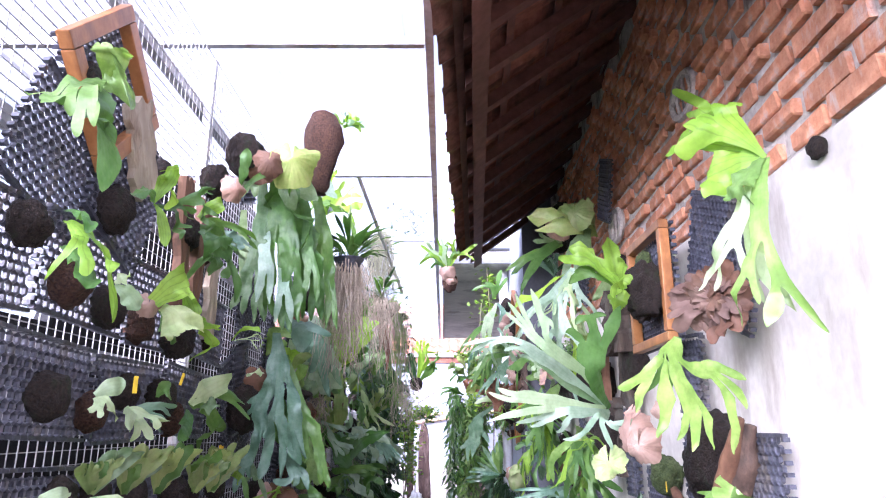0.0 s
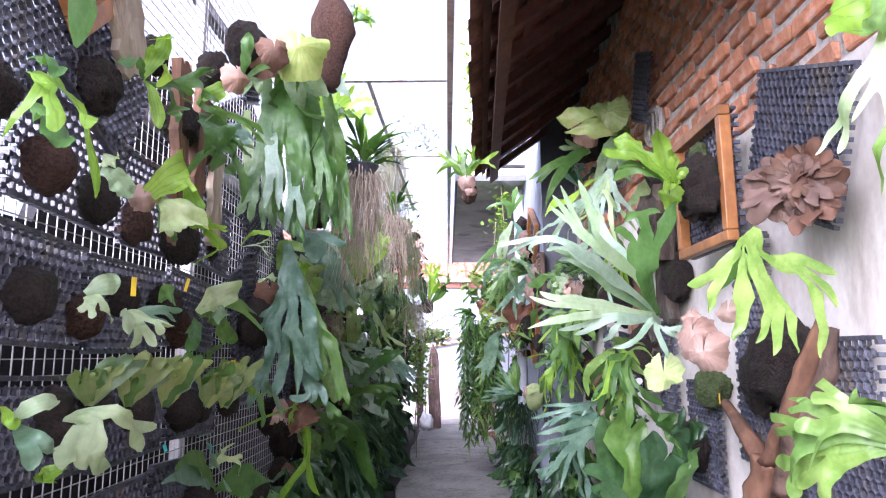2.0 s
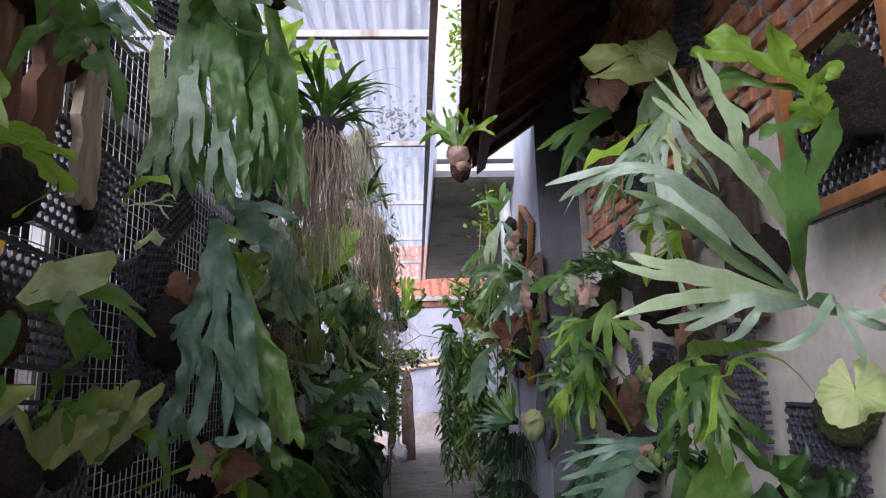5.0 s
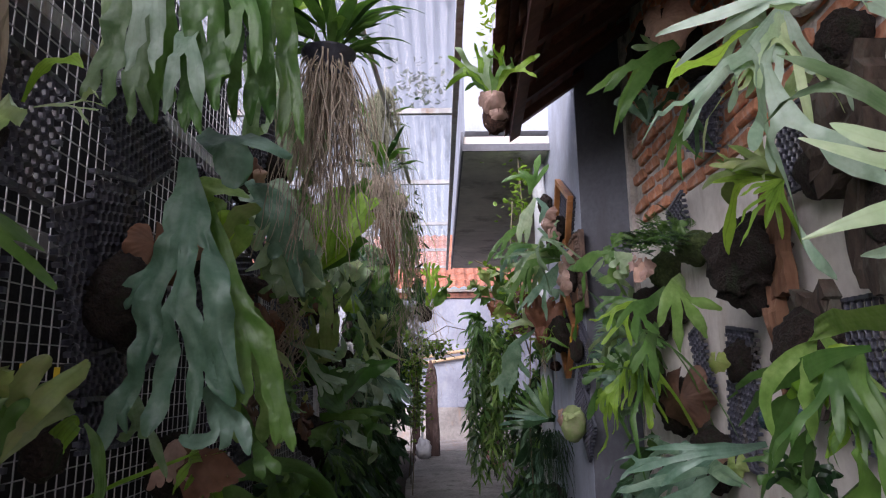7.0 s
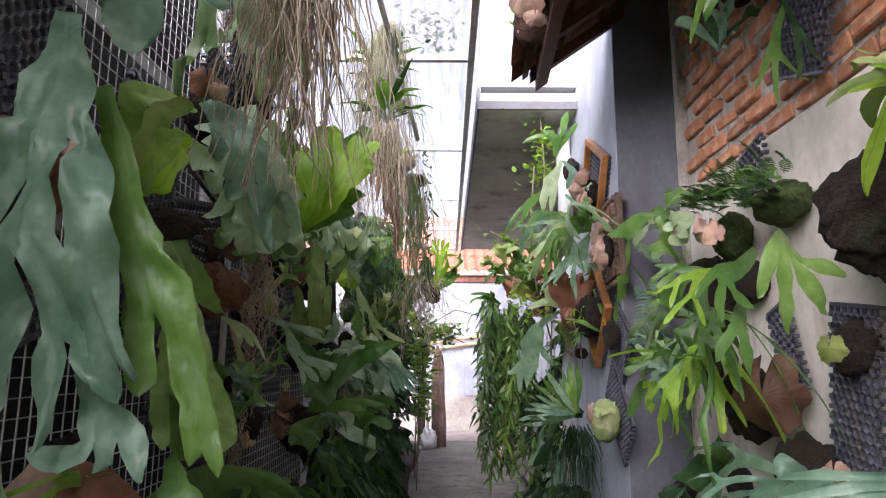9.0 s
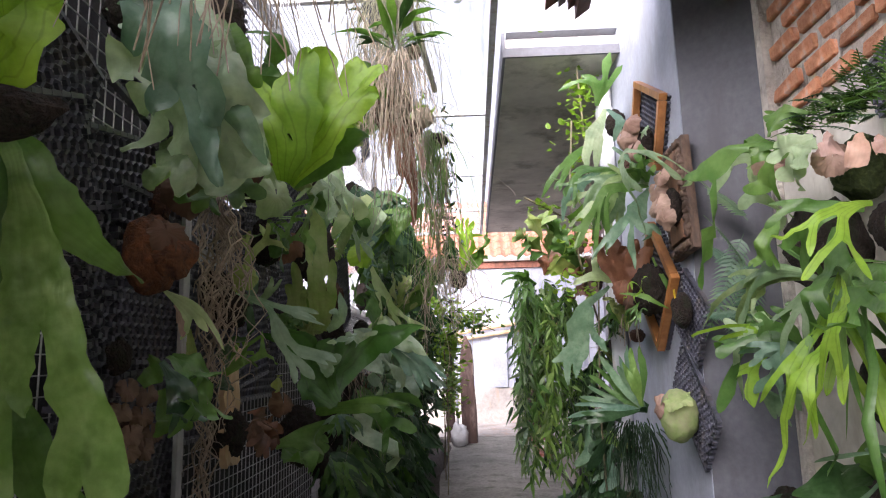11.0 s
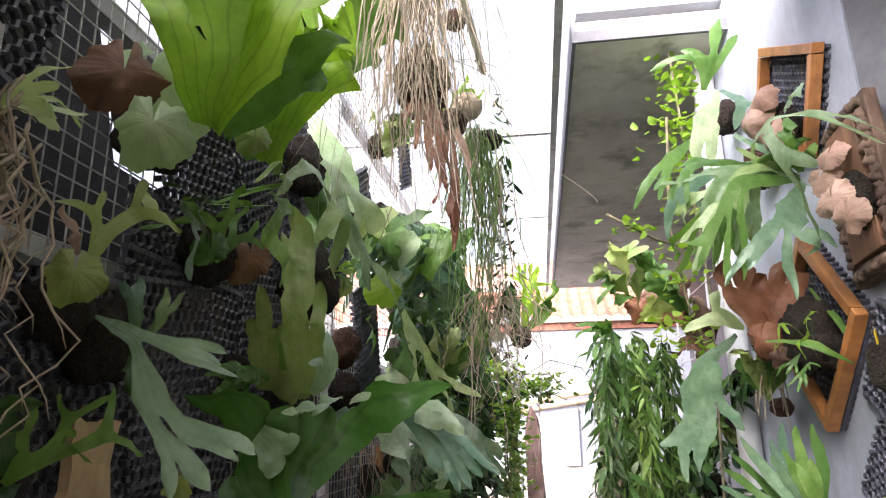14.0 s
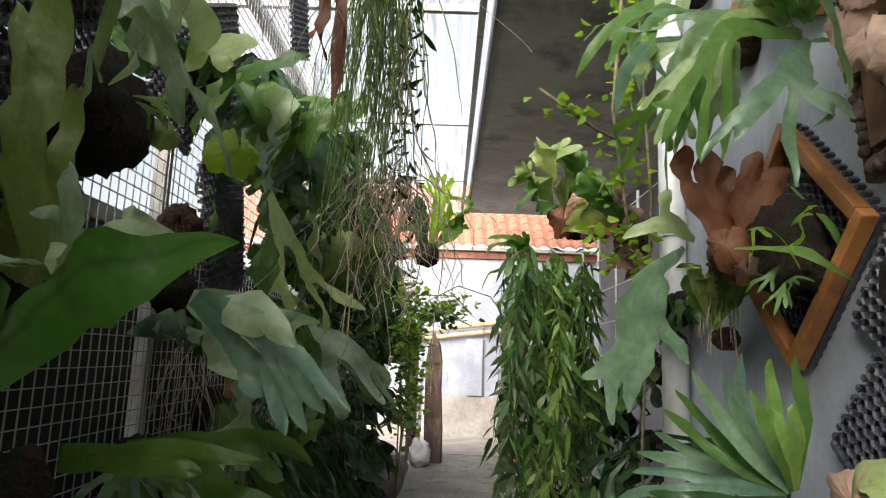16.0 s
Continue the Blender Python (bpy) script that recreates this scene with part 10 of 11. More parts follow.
stag(pl, (0.464, 6, 1.484), ((0.516, 5.85, 1.461), 0.0338, (((0.644, 5.85, 1.397), 0.0165),)), 0.0107, LEAF_GREEN, (0.15, -0.95, 0.15), 0.3)
stag(pl, (0.656, 6.1, 1.666), ((0.661, 5.95, 1.541), 0.0265, (((0.693, 5.95, 1.445), 0.0176),)), 0.012, LEAF_GREEN, (0.15, -0.95, 0.15), 0.3)
pl = plant((0.6, 6.44, 1.358), "staghorn_fern", "fern with short upright stalks on a dark stump", "fern")
ball(pl, (0.66, 6.528, 1.296), 0.052, COIR_RED, "root_ball", (0.8, 1, 0.7), 135, "", 0.2)
auto_fronds(pl, (0.58, 6.393, 1.33), 9, 0.163, 0.056, (-0.5, -0.7, 0.2), 205, "tongue", [LEAF_GREEN, SHIELD_GREEN], 0.0, 0.7, 1.2, (-0.75, -0.8, 0.25))
strands(pl, (0.6, 6.408, 1.506), (0.05, 0.06), 0.30, 26, ROOT, 61, 0.005, "stem_tangle", 0.02)
cell_mat((0.695, 5.74, 1.36), 0.30, 0.30, -1, -35)
cell_mat((0.695, 5.78, 1.0), 0.47, 0.28, -1, -42)
pl = plant((0.64, 5.671, 1.381), "moss_block", "dark mossy block with a yellow tag", "moss")
ball(pl, (0.65, 5.696, 1.382), 0.061, COIR, "root_ball", (0.7, 1, 1.2), 136, "", 0.2)
tag((0.6, 5.615, 1.443), (0.035, 0.05), YELLOW_TAG, "yellow plastic plant tag", 20)
pl = plant((0.58, 5.945, 0.908), "staghorn_fern", "staghorn fern with dark green antlers and a pale green round shield", "fern")
ball(pl, (0.62, 5.756, 0.941), 0.095, SHIELD_MOSS, "shield_ball", (0.8, 1, 1.15), 137, "", 0.12)
shield(pl, (0.56, 5.748, 0.973), 0.061, (-0.8, -0.6, 0.1), SHIELD_PINK, "", 60, 0.4)
shield(pl, (0.6, 5.702, 1.007), 0.063, (-0.3, -0.4, 0.9), SHIELD_MOSS, "", 61, 0.2)
frond(pl, (0.54, 5.945, 0.956), (0.44, 6.437, 0.919), 0.129, (-0.03, -0.1, 0.06), "arm", LEAF_DARK, (-0.75, -0.8, 0.25))
frond(pl, (0.54, 5.945, 0.956), (0.44, 6.214, 1.024), 0.120, (-0.03, -0.1, 0.06), "arm", LEAF_DARK, (-0.75, -0.8, 0.25))
stag(pl, (0.491, 5.85, 0.971), ((0.45, 5.95, 1.045), 0.0718, (((0.34, 5.95, 1.202), 0.0298), ((0.418, 5.95, 1.15), 0.0304),)), 0.0158, LEAF_BLUE, (0.15, -0.95, 0.15), 0.4)
stag(pl, (0.494, 5.85, 0.973), ((0.464, 5.85, 1.102), 0.0678, (((0.422, 5.85, 1.167), 0.0248), ((0.461, 5.85, 1.231), 0.0309),)), 0.0158, LEAF_FRESH, (0.15, -0.95, 0.15), 0.4)
stag(pl, (0.487, 5.85, 0.969), ((0.434, 6, 1.014), 0.0632, (((0.293, 6, 1.112), 0.0223), ((0.319, 6, 1.156), 0.0286),)), 0.0158, LEAF_GREEN, (0.15, -0.95, 0.15), 0.4)
stag(pl, (0.482, 5.85, 0.962), ((0.383, 6, 0.964), 0.046, (((0.184, 6, 0.918), 0.0223), ((0.219, 6, 0.974), 0.0223),)), 0.0157, LEAF_BLUE, (0.15, -0.95, 0.15), 0.4)
stag(pl, (0.482, 5.85, 0.966), ((0.423, 6.1, 0.979), 0.0512, (((0.257, 6.1, 1.005), 0.0237), ((0.304, 6.1, 1.052), 0.026),)), 0.0157, LEAF_BLUE, (0.15, -0.95, 0.15), 0.4)
stag(pl, (0.517, 5.9, 0.967), ((0.484, 6.05, 1.096), 0.0501, (((0.449, 6.05, 1.197), 0.0216), ((0.493, 6.05, 1.245), 0.0305),)), 0.0143, LEAF_BLUE, (0.15, -0.95, 0.15), 0.4)
stag(pl, (0.475, 5.8, 0.984), ((0.447, 5.75, 1.081), 0.0544, (((0.415, 5.75, 1.139), 0.0215), ((0.454, 5.75, 1.148), 0.0326),)), 0.0133, LEAF_FRESH, (0.15, -0.95, 0.15), 0.5)
stag(pl, (0.48, 5.85, 0.958), ((0.35, 5.95, 0.926), 0.0405, (((0.183, 5.95, 0.897), 0.0216), ((0.243, 5.95, 0.944), 0.0198),)), 0.0138, LEAF_DARK, (0.15, -0.95, 0.15), 0.4)
stag(pl, (0.477, 5.8, 0.991), ((0.495, 5.8, 1.119), 0.0379, (((0.485, 5.8, 1.237), 0.0226),)), 0.0133, LEAF_GREEN, (0.15, -0.95, 0.15), 0.5)
pl = plant((0.6, 6.661, 0.717), "grassy_plant", "tuft of narrow dark hanging leaves", "plant")
strands(pl, (0.6, 6.455, 0.821), (0.10, 0.16), 0.6, 120, LEAF_DARK, 33, 0.003, "leaf_tuft", 0.03)
pl = plant((0.317, 7.4, 1.924), "nest_fern", "olive nest fern on the grey wall", "fern")
frond(pl, (0.314, 7.4, 1.854), (0.085, 7.2, 2.047), 0.149, (0, -0.1, 0), "broad", SHIELD_GREEN, (-0.75, -0.8, 0.25))
frond(pl, (0.314, 7.4, 1.854), (0.156, 7.2, 2.164), 0.149, (0, -0.1, 0), "broad", SHIELD_GREEN, (-0.75, -0.8, 0.25))
frond(pl, (0.314, 7.4, 1.854), (0.254, 7.2, 2.16), 0.149, (0, -0.1, 0), "broad", SHIELD_GREEN, (-0.75, -0.8, 0.25))
frond(pl, (0.314, 7.4, 1.854), (0.35, 7.2, 2.123), 0.149, (0, -0.1, 0), "broad", LEAF_GREEN, (-0.75, -0.8, 0.25))
frond(pl, (0.314, 7.4, 1.854), (0.426, 7.2, 2.036), 0.149, (0, -0.1, 0), "broad", LEAF_GREEN, (-0.75, -0.8, 0.25))
frond(pl, (0.314, 7.4, 1.854), (0.097, 7.2, 1.928), 0.149, (0, -0.1, 0), "broad", LEAF_GREEN, (-0.75, -0.8, 0.25))
frond(pl, (0.314, 7.4, 1.854), (0.389, 7.2, 1.953), 0.149, (0, -0.1, 0), "broad", SHIELD_GREEN, (-0.75, -0.8, 0.25))
ball(pl, (0.363, 7.4, 1.835), 0.083, COIR_RED, "root_ball", (0.75, 1, 1), 138, "", 0.2)
shield(pl, (0.37, 7.2, 1.887), 0.079, (-0.3, -0.9, 0.1), SHIELD_PINK, "", 62, 0.5)
shield(pl, (0.413, 7.2, 1.803), 0.085, (-0.2, -0.9, 0), SHIELD_BROWN, "", 64, 0.5)
shield(pl, (0.292, 7.25, 1.814), 0.073, (-0.4, -0.9, -0.1), SHIELD_RED, "", 65, 0.5)
shield(pl, (0.467, 7.2, 1.917), 0.072, (-0.2, -0.9, 0.3), SHIELD_BROWN, "", 66, 0.5)
pl = plant((0.504, 7.1, 1.691), "staghorn_fern", "dead brown staghorn fern with curled shells on the grey wall", "fern")
ball(pl, (0.538, 7.1, 1.669), 0.092, COIR_RED, "root_ball", (0.75, 1, 1), 147, "", 0.2)
frond(pl, (0.491, 7.05, 1.682), (0.356, 6.9, 1.716), 0.121, (-0.03, -0.1, 0.05), "sheet", SHIELD_RED, (-0.75, -0.8, 0.25))
frond(pl, (0.491, 7.05, 1.682), (0.408, 6.9, 1.547), 0.121, (-0.03, -0.1, 0.05), "sheet", SHIELD_BROWN, (-0.75, -0.8, 0.25))
frond(pl, (0.491, 7.05, 1.682), (0.501, 6.9, 1.529), 0.121, (-0.03, -0.1, 0.05), "sheet", SHIELD_DEAD, (-0.75, -0.8, 0.25))
frond(pl, (0.491, 7.05, 1.682), (0.314, 6.9, 1.823), 0.121, (-0.03, -0.1, 0.05), "broad", LEAF_GREEN, (-0.75, -0.8, 0.25))
frond(pl, (0.491, 7.05, 1.682), (0.388, 6.9, 1.87), 0.121, (-0.03, -0.1, 0.05), "broad", LEAF_GREEN, (-0.75, -0.8, 0.25))
frond(pl, (0.491, 7.05, 1.682), (0.25, 6.9, 1.777), 0.121, (-0.03, -0.1, 0.05), "sheet", SHIELD_GREEN, (-0.75, -0.8, 0.25))
frond(pl, (0.491, 7.05, 1.682), (0.526, 6.9, 1.765), 0.121, (-0.03, -0.1, 0.05), "sheet", SHIELD_DEAD, (-0.75, -0.8, 0.25))
frond(pl, (0.491, 7.05, 1.682), (0.292, 6.9, 1.933), 0.121, (-0.03, -0.1, 0.05), "broad", LEAF_GREEN, (-0.75, -0.8, 0.25))
pl = plant((0.269, 7.6, 1.851), "hanging_fern", "long curtain of narrow hanging green leaves", "fern")
leaf_curtain(pl, (0.306, 7.6, 1.741), 0.34, 0.46, 1.45, 58, 401)
pl = plant((0.162, 7.7, 1.645), "arching_fern", "fern with arching green sprays", "fern")
frond(pl, (0.238, 7.7, 1.718), (-0.028, 7.5, 1.7), 0.146, (-0.1, -0.1, 0.2), "finger", LEAF_GREEN, (-0.75, -0.8, 0.25))
frond(pl, (0.238, 7.7, 1.718), (0.019, 7.5, 1.558), 0.146, (-0.1, -0.1, 0.2), "finger", LEAF_GREEN, (-0.75, -0.8, 0.25))
frond(pl, (0.238, 7.7, 1.718), (0.062, 7.5, 1.769), 0.146, (-0.1, -0.1, 0.2), "finger", LEAF_GREEN, (-0.75, -0.8, 0.25))
frond(pl, (0.238, 7.7, 1.718), (0.116, 7.5, 1.382), 0.146, (-0.1, -0.1, 0.2), "finger", LEAF_GREEN, (-0.75, -0.8, 0.25))
frond(pl, (0.238, 7.7, 1.718), (0.069, 7.5, 1.487), 0.146, (-0.1, -0.1, 0.2), "finger", LEAF_GREEN, (-0.75, -0.8, 0.25))
pl = plant((0.8, 4.875, 1.825), "staghorn_fern", "pale green staghorn fern with pinkish dry tips above the wall corner", "fern")
ball(pl, (0.912, 4.781, 1.724), 0.099, MOSS, "root_ball", (0.7, 1, 0.9), 143, "", 0.2)
frond(pl, (0.72, 4.658, 1.781), (0.64, 4.767, 1.727), 0.127, (-0.05, -0.08, 0.1), "strap", LEAF_PALE, (-0.75, -0.8, 0.25))
frond(pl, (0.72, 4.658, 1.781), (0.66, 4.648, 1.692), 0.077, (-0.05, -0.08, 0.1), "tongue", LEAF_PALE, (-0.75, -0.8, 0.25))
frond(pl, (0.72, 4.786, 1.79), (0.62, 5.104, 1.877), 0.079, (-0.05, -0.08, 0.12), "strap", LEAF_GREEN, (-0.75, -0.8, 0.25))
frond(pl, (0.72, 4.788, 1.782), (0.64, 4.921, 1.754), 0.086, (-0.05, -0.08, 0.12), "strap", LEAF_GREEN, (-0.75, -0.8, 0.25))
frond(pl, (0.74, 4.708, 1.873), (0.66, 4.813, 1.89), 0.082, (-0.05, -0.05, 0.1), "broad", LEAF_GREEN, (-0.75, -0.8, 0.25))
frond(pl, (0.7, 4.564, 1.765), (0.66, 4.5, 1.681), 0.063, (0, -0.1, 0), "tongue", SHIELD_PINK, (-0.75, -0.8, 0.25))
frond(pl, (0.68, 4.389, 1.705), (0.64, 4.357, 1.611), 0.065, (0, -0.1, 0), "tongue", SHIELD_PINK, (-0.75, -0.8, 0.25))
frond(pl, (0.66, 4.298, 1.668), (0.62, 4.225, 1.607), 0.048, (0, -0.1, 0), "tongue", SHIELD_PINK, (-0.75, -0.8, 0.25))
small_ferns(pl, (0.8, 4.623, 1.846), 0.2, 70, 0.12, 306)
pl = plant((0.82, 5.038, 1.293), "staghorn_fern", "staghorn fern with lime antlers by the wall corner", "fern")
ball(pl, (0.925, 5.099, 1.24), 0.074, COIR, "root_ball", (0.75, 1, 1), 144, "", 0.2)
frond(pl, (0.74, 4.889, 1.221), (0.62, 5.297, 1.332), 0.115, (-0.05, -0.08, 0.08), "antler", LEAF_PALE, (-0.75, -0.8, 0.25))
frond(pl, (0.74, 4.889, 1.221), (0.62, 5.289, 1.251), 0.115, (-0.05, -0.08, 0.08), "antler", LEAF_GREEN, (-0.75, -0.8, 0.25))
frond(pl, (0.74, 4.889, 1.221), (0.62, 5.123, 1.284), 0.111, (-0.05, -0.08, 0.08), "antler", LEAF_GREEN, (-0.75, -0.8, 0.25))
frond(pl, (0.74, 4.889, 1.221), (0.62, 4.869, 1.341), 0.104, (-0.05, -0.08, 0.08), "antler", LEAF_GREEN, (-0.75, -0.8, 0.25))
frond(pl, (0.74, 4.889, 1.221), (0.62, 4.928, 1.174), 0.106, (-0.05, -0.08, 0.08), "antler", LEAF_BLUE, (-0.75, -0.8, 0.25))
frond(pl, (0.74, 4.889, 1.221), (0.62, 5.029, 1.103), 0.108, (-0.05, -0.08, 0.08), "antler", LEAF_BLUE, (-0.75, -0.8, 0.25))
frond(pl, (0.74, 4.889, 1.221), (0.62, 5.144, 1.2), 0.111, (-0.05, -0.08, 0.08), "antler", LEAF_LIME, (-0.75, -0.8, 0.25))
pl = plant((0.8, 4.615, 1.524), "staghorn_fern", "staghorn fern with long lime forked fronds hanging over the wall", "fern")
ball(pl, (0.923, 4.674, 1.533), 0.077, COIR, "root_ball", (0.75, 1, 1), 145, "", 0.2)
frond(pl, (0.7, 4.405, 1.539), (0.446, 4.3, 1.363), 0.077, (-0.04, -0.06, 0.2), "antler", LEAF_LIME, (-0.75, -0.8, 0.25))
frond(pl, (0.7, 4.439, 1.533), (0.488, 4.5, 1.512), 0.069, (-0.04, -0.06, 0.12), "strap", LEAF_GREEN, (-0.75, -0.8, 0.25))
frond(pl, (0.72, 4.601, 1.405), (0.6, 4.439, 1.029), 0.114, (-0.04, -0.06, 0.04), "antler", LEAF_LIME, (-0.75, -0.8, 0.25))
frond(pl, (0.72, 4.601, 1.405), (0.62, 4.598, 1.039), 0.104, (-0.04, -0.06, 0.06), "antler", LEAF_LIME, (-0.75, -0.8, 0.25))
frond(pl, (0.72, 4.597, 1.419), (0.6, 4.274, 1.136), 0.121, (-0.02, -0.06, 0.08), "antler", LEAF_LIME, (-0.75, -0.8, 0.25))
frond(pl, (0.72, 4.601, 1.524), (0.64, 4.504, 1.285), 0.087, (-0.04, -0.06, 0.06), "strap", LEAF_GREEN, (-0.75, -0.8, 0.25))
frond(pl, (0.7, 4.516, 1.395), (0.6, 4.249, 1.272), 0.078, (-0.02, -0.06, 0.08), "strap", LEAF_GREEN, (-0.75, -0.8, 0.25))
frond(pl, (0.74, 4.936, 1.644), (0.66, 4.914, 1.464), 0.078, (-0.04, -0.06, 0.05), "broad", LEAF_GREEN, (-0.75, -0.8, 0.25))
frond(pl, (0.76, 5.063, 1.463), (0.68, 5.158, 1.38), 0.077, (-0.04, -0.06, 0.1), "strap", LEAF_PALE, (-0.75, -0.8, 0.25))
pl = plant((0.84, 4.857, 0.855), "leafy_plant", "broad leaved plant at the wall foot", "plant")
ball(pl, (0.931, 4.923, 0.78), 0.066, COIR, "root_ball", (0.75, 1, 1), 146, "", 0.2)
frond(pl, (0.8, 4.737, 0.848), (0.7, 4.671, 0.918), 0.111, (0, 0, 0.1), "leaf", LEAF_DARK, (-0.75, -0.8, 0.25))
frond(pl, (0.8, 4.74, 0.833), (0.66, 4.884, 0.807), 0.151, (0, 0, 0.1), "leaf", LEAF_DARK, (-0.75, -0.8, 0.25))
frond(pl, (0.8, 4.708, 0.868), (0.74, 4.561, 0.974), 0.091, (0, 0, 0.1), "leaf", LEAF_GREEN, (-0.75, -0.8, 0.25))
frond(pl, (0.82, 5.16, 1.093), (0.76, 5.085, 1.026), 0.117, (0, 0, 0.1), "broad", LEAF_BLUE, (-0.75, -0.8, 0.25))
pl = plant((0.84, 5.529, 1.52), "lace_fern", "airy lacy fern against the dark grey wall", "fern")
lace_fronds(pl, (0.82, 5.387, 1.459), 9, 0.42, 305)

# ---- hanging plants ----
def vanda(at, label, roots, length, leaf, count, seed, basket=True):
    pl = plant(at, "hanging_orchid", label, "orchid")
    at = Vector(at)
    if basket:
        bm = bmesh.new()
        prof = ((0.050, -0.065), (0.056, -0.06), (0.062, -0.045), (0.056, -0.044), (0.066, -0.03), (0.061, -0.028), (0.074, -0.008), (0.069, -0.006), (0.088, 0.018), (0.090, 0.024), (0.080, 0.022), (0.05, -0.05))
        rings = [[bm.verts.new((r * math.cos(k * math.pi / 14), r * math.sin(k * math.pi / 14), z)) for k in range(28)] for r, z in prof]
        for r0_, r1_ in zip(rings, rings[1:]):
            for k in range(28):
                bm.faces.new((r0_[k], r0_[(k + 1) % 28], r1_[(k + 1) % 28], r1_[k]))
        bm.faces.new(rings[0][::-1])
        part("basket", bm, BLACK_PLASTIC, pl, "black plastic stepped basket")
    rng = random.Random(seed)
    for i in range(count):
        a = rng.uniform(0, 6.283)
        d = Vector((math.cos(a), math.sin(a), 0))
        h = rng.uniform(0.0, 0.12)
        ln = leaf * rng.uniform(0.7, 1.1)
        frond(pl, at + Vector((0, 0, h)) + d * 0.02, at + d * ln * rng.uniform(0.65, 0.95) + Vector((0, 0, h + ln * rng.uniform(-0.12, 0.5))), 0.036, (d.x * 0.05, d.y * 0.05, 0.26), "leaf", rng.choice((LEAF_GREEN, LEAF_GREEN, LEAF_DARK)), (d.x * 0.2, d.y * 0.2, 1), "leaf")
    strands(pl, at + Vector((0, 0, -0.02)), (0.07, 0.08), length, roots, ROOT, seed, 0.0026, "root_tangle", 0.035)
    bm = bmesh.new()
    for k in range(3):
        a = k * 2.094
        tube(bm, [(0.08 * math.cos(a), 0.08 * math.sin(a), 0.02), (0, 0, 0.35), (0, 0, 3.1 - at.z)], 0.0015, 3, False)
    part("hanging_wire", bm, WIRE, pl)
    return pl


vanda((-0.54, 3.62, 2.25), "orchid in a hanging basket with long brown aerial roots", 230, 0.68, 0.36, 52, 21)
vanda((-0.49, 5.20, 2.36), "orchid hung on wires with arching strap leaves", 70, 0.7, 0.30, 22, 22, False)
vanda((-0.62, 5.70, 2.80), "orchid in a hanging basket with pale tangled roots", 36, 0.6, 0.32, 18, 23)

pl = plant((-0.52, 5.45, 2.98), "hanging_moss", "grey strands of hanging moss under the canopy", "moss")
strands(pl, (-0.52, 5.45, 2.98), (0.05, 0.06), 1.3, 170, MOSS_STRAND, 31, 0.0016, "moss_tassel", 0.04)
strands(pl, (-0.60, 5.65, 3.02), (0.05, 0.05), 1.0, 130, MOSS_STRAND, 32, 0.0016, "moss_tassel", 0.06)
bm = bmesh.new()
tube(bm, [(0, 0, 0), (0, 0, 0.16)], 0.003, 4)
part("hanging_wire", bm, WIRE, pl)
pl = plant((-0.60, 5.9, 2.45), "hanging_stump", "dry tangled stump with pinkish dead leaves hung from the canopy", "hanging plant")
ball(pl, (-0.60, 5.9, 2.42), 0.12, COIR_RED, "root_ball", (0.8, 1, 1.1), 3)
strands(pl, (-0.60, 5.9, 2.50), (0.11, 0.12), 0.55, 46, ROOT, 36, 0.0016, "root_tangle", 0.12)
for k in range(5):
    frond(pl, (-0.58, 5.88, 2.42), (-0.52 + 0.05 * k - 0.12, 5.80, 2.2 - 0.08 * k), 0.035, (0, -0.1, 0.05), "tongue", SHIELD_RED)
bm = bmesh.new()
tube(bm, [(0, 0, 0.05), (0, 0, 0.66)], 0.003, 4)
part("hanging_wire", bm, WIRE, pl)

# coconut pot with red-brown hanging fronds
pl = plant((-0.49, 6.2, 2.46), "hanging_coconut", "tan coconut shell planter with lime leaves and red-brown dry fronds", "hanging plant")
ball(pl, (-0.47, 6.2, 2.47), 0.062, PALE_WOOD, "shell", (1, 1, 0.95), 1, "smooth tan coconut shell", 0.05)
ball(pl, (-0.55, 6.2, 2.40), 0.07, COIR_RED, "root_ball", (1.1, 1, 0.8), 2)
for tx, tz, m in ((-0.53, 1.86, SHIELD_BROWN), (-0.50, 1.93, SHIELD_BROWN), (-0.58, 2.05, SHIELD_BROWN), (-0.44, 2.18, SHIELD_PINK)):
    frond(pl, (-0.54, 6.18, 2.42), (tx, 6.15, tz), 0.035, (0.03, -0.05, 0.02), "tongue", SHIELD_RED if m is SHIELD_BROWN else m)
for k in range(7):
    frond(pl, (-0.55, 6.2, 2.42), (-0.55 + 0.16 * math.cos(k * 0.9), 6.15, 2.50 + 0.12 * abs(math.sin(k))), 0.05, (0, 0, 0.1), "tongue", LEAF_LIME)
bm = bmesh.new()
tube(bm, [(0.02, 0, 0.05), (0, 0, 0.25), (0, 0, 0.65)], 0.004, 4)
part("hanging_wire", bm, STEEL, pl)
pl = plant((-0.50, 6.1, 2.84), "hanging_shell", "small dark round shell hung from the canopy", "planter")
shell = ball(pl, (-0.50, 6.1, 2.80), 0.045, COIR_RED, "shell", (1, 1, 1), 5, "", 0.06)
bm = bmesh.new()
tube(bm, [(0, 0, 0.0), (0, 0, 0.27)], 0.003, 4)
part("hanging_wire", bm, WIRE, shell)

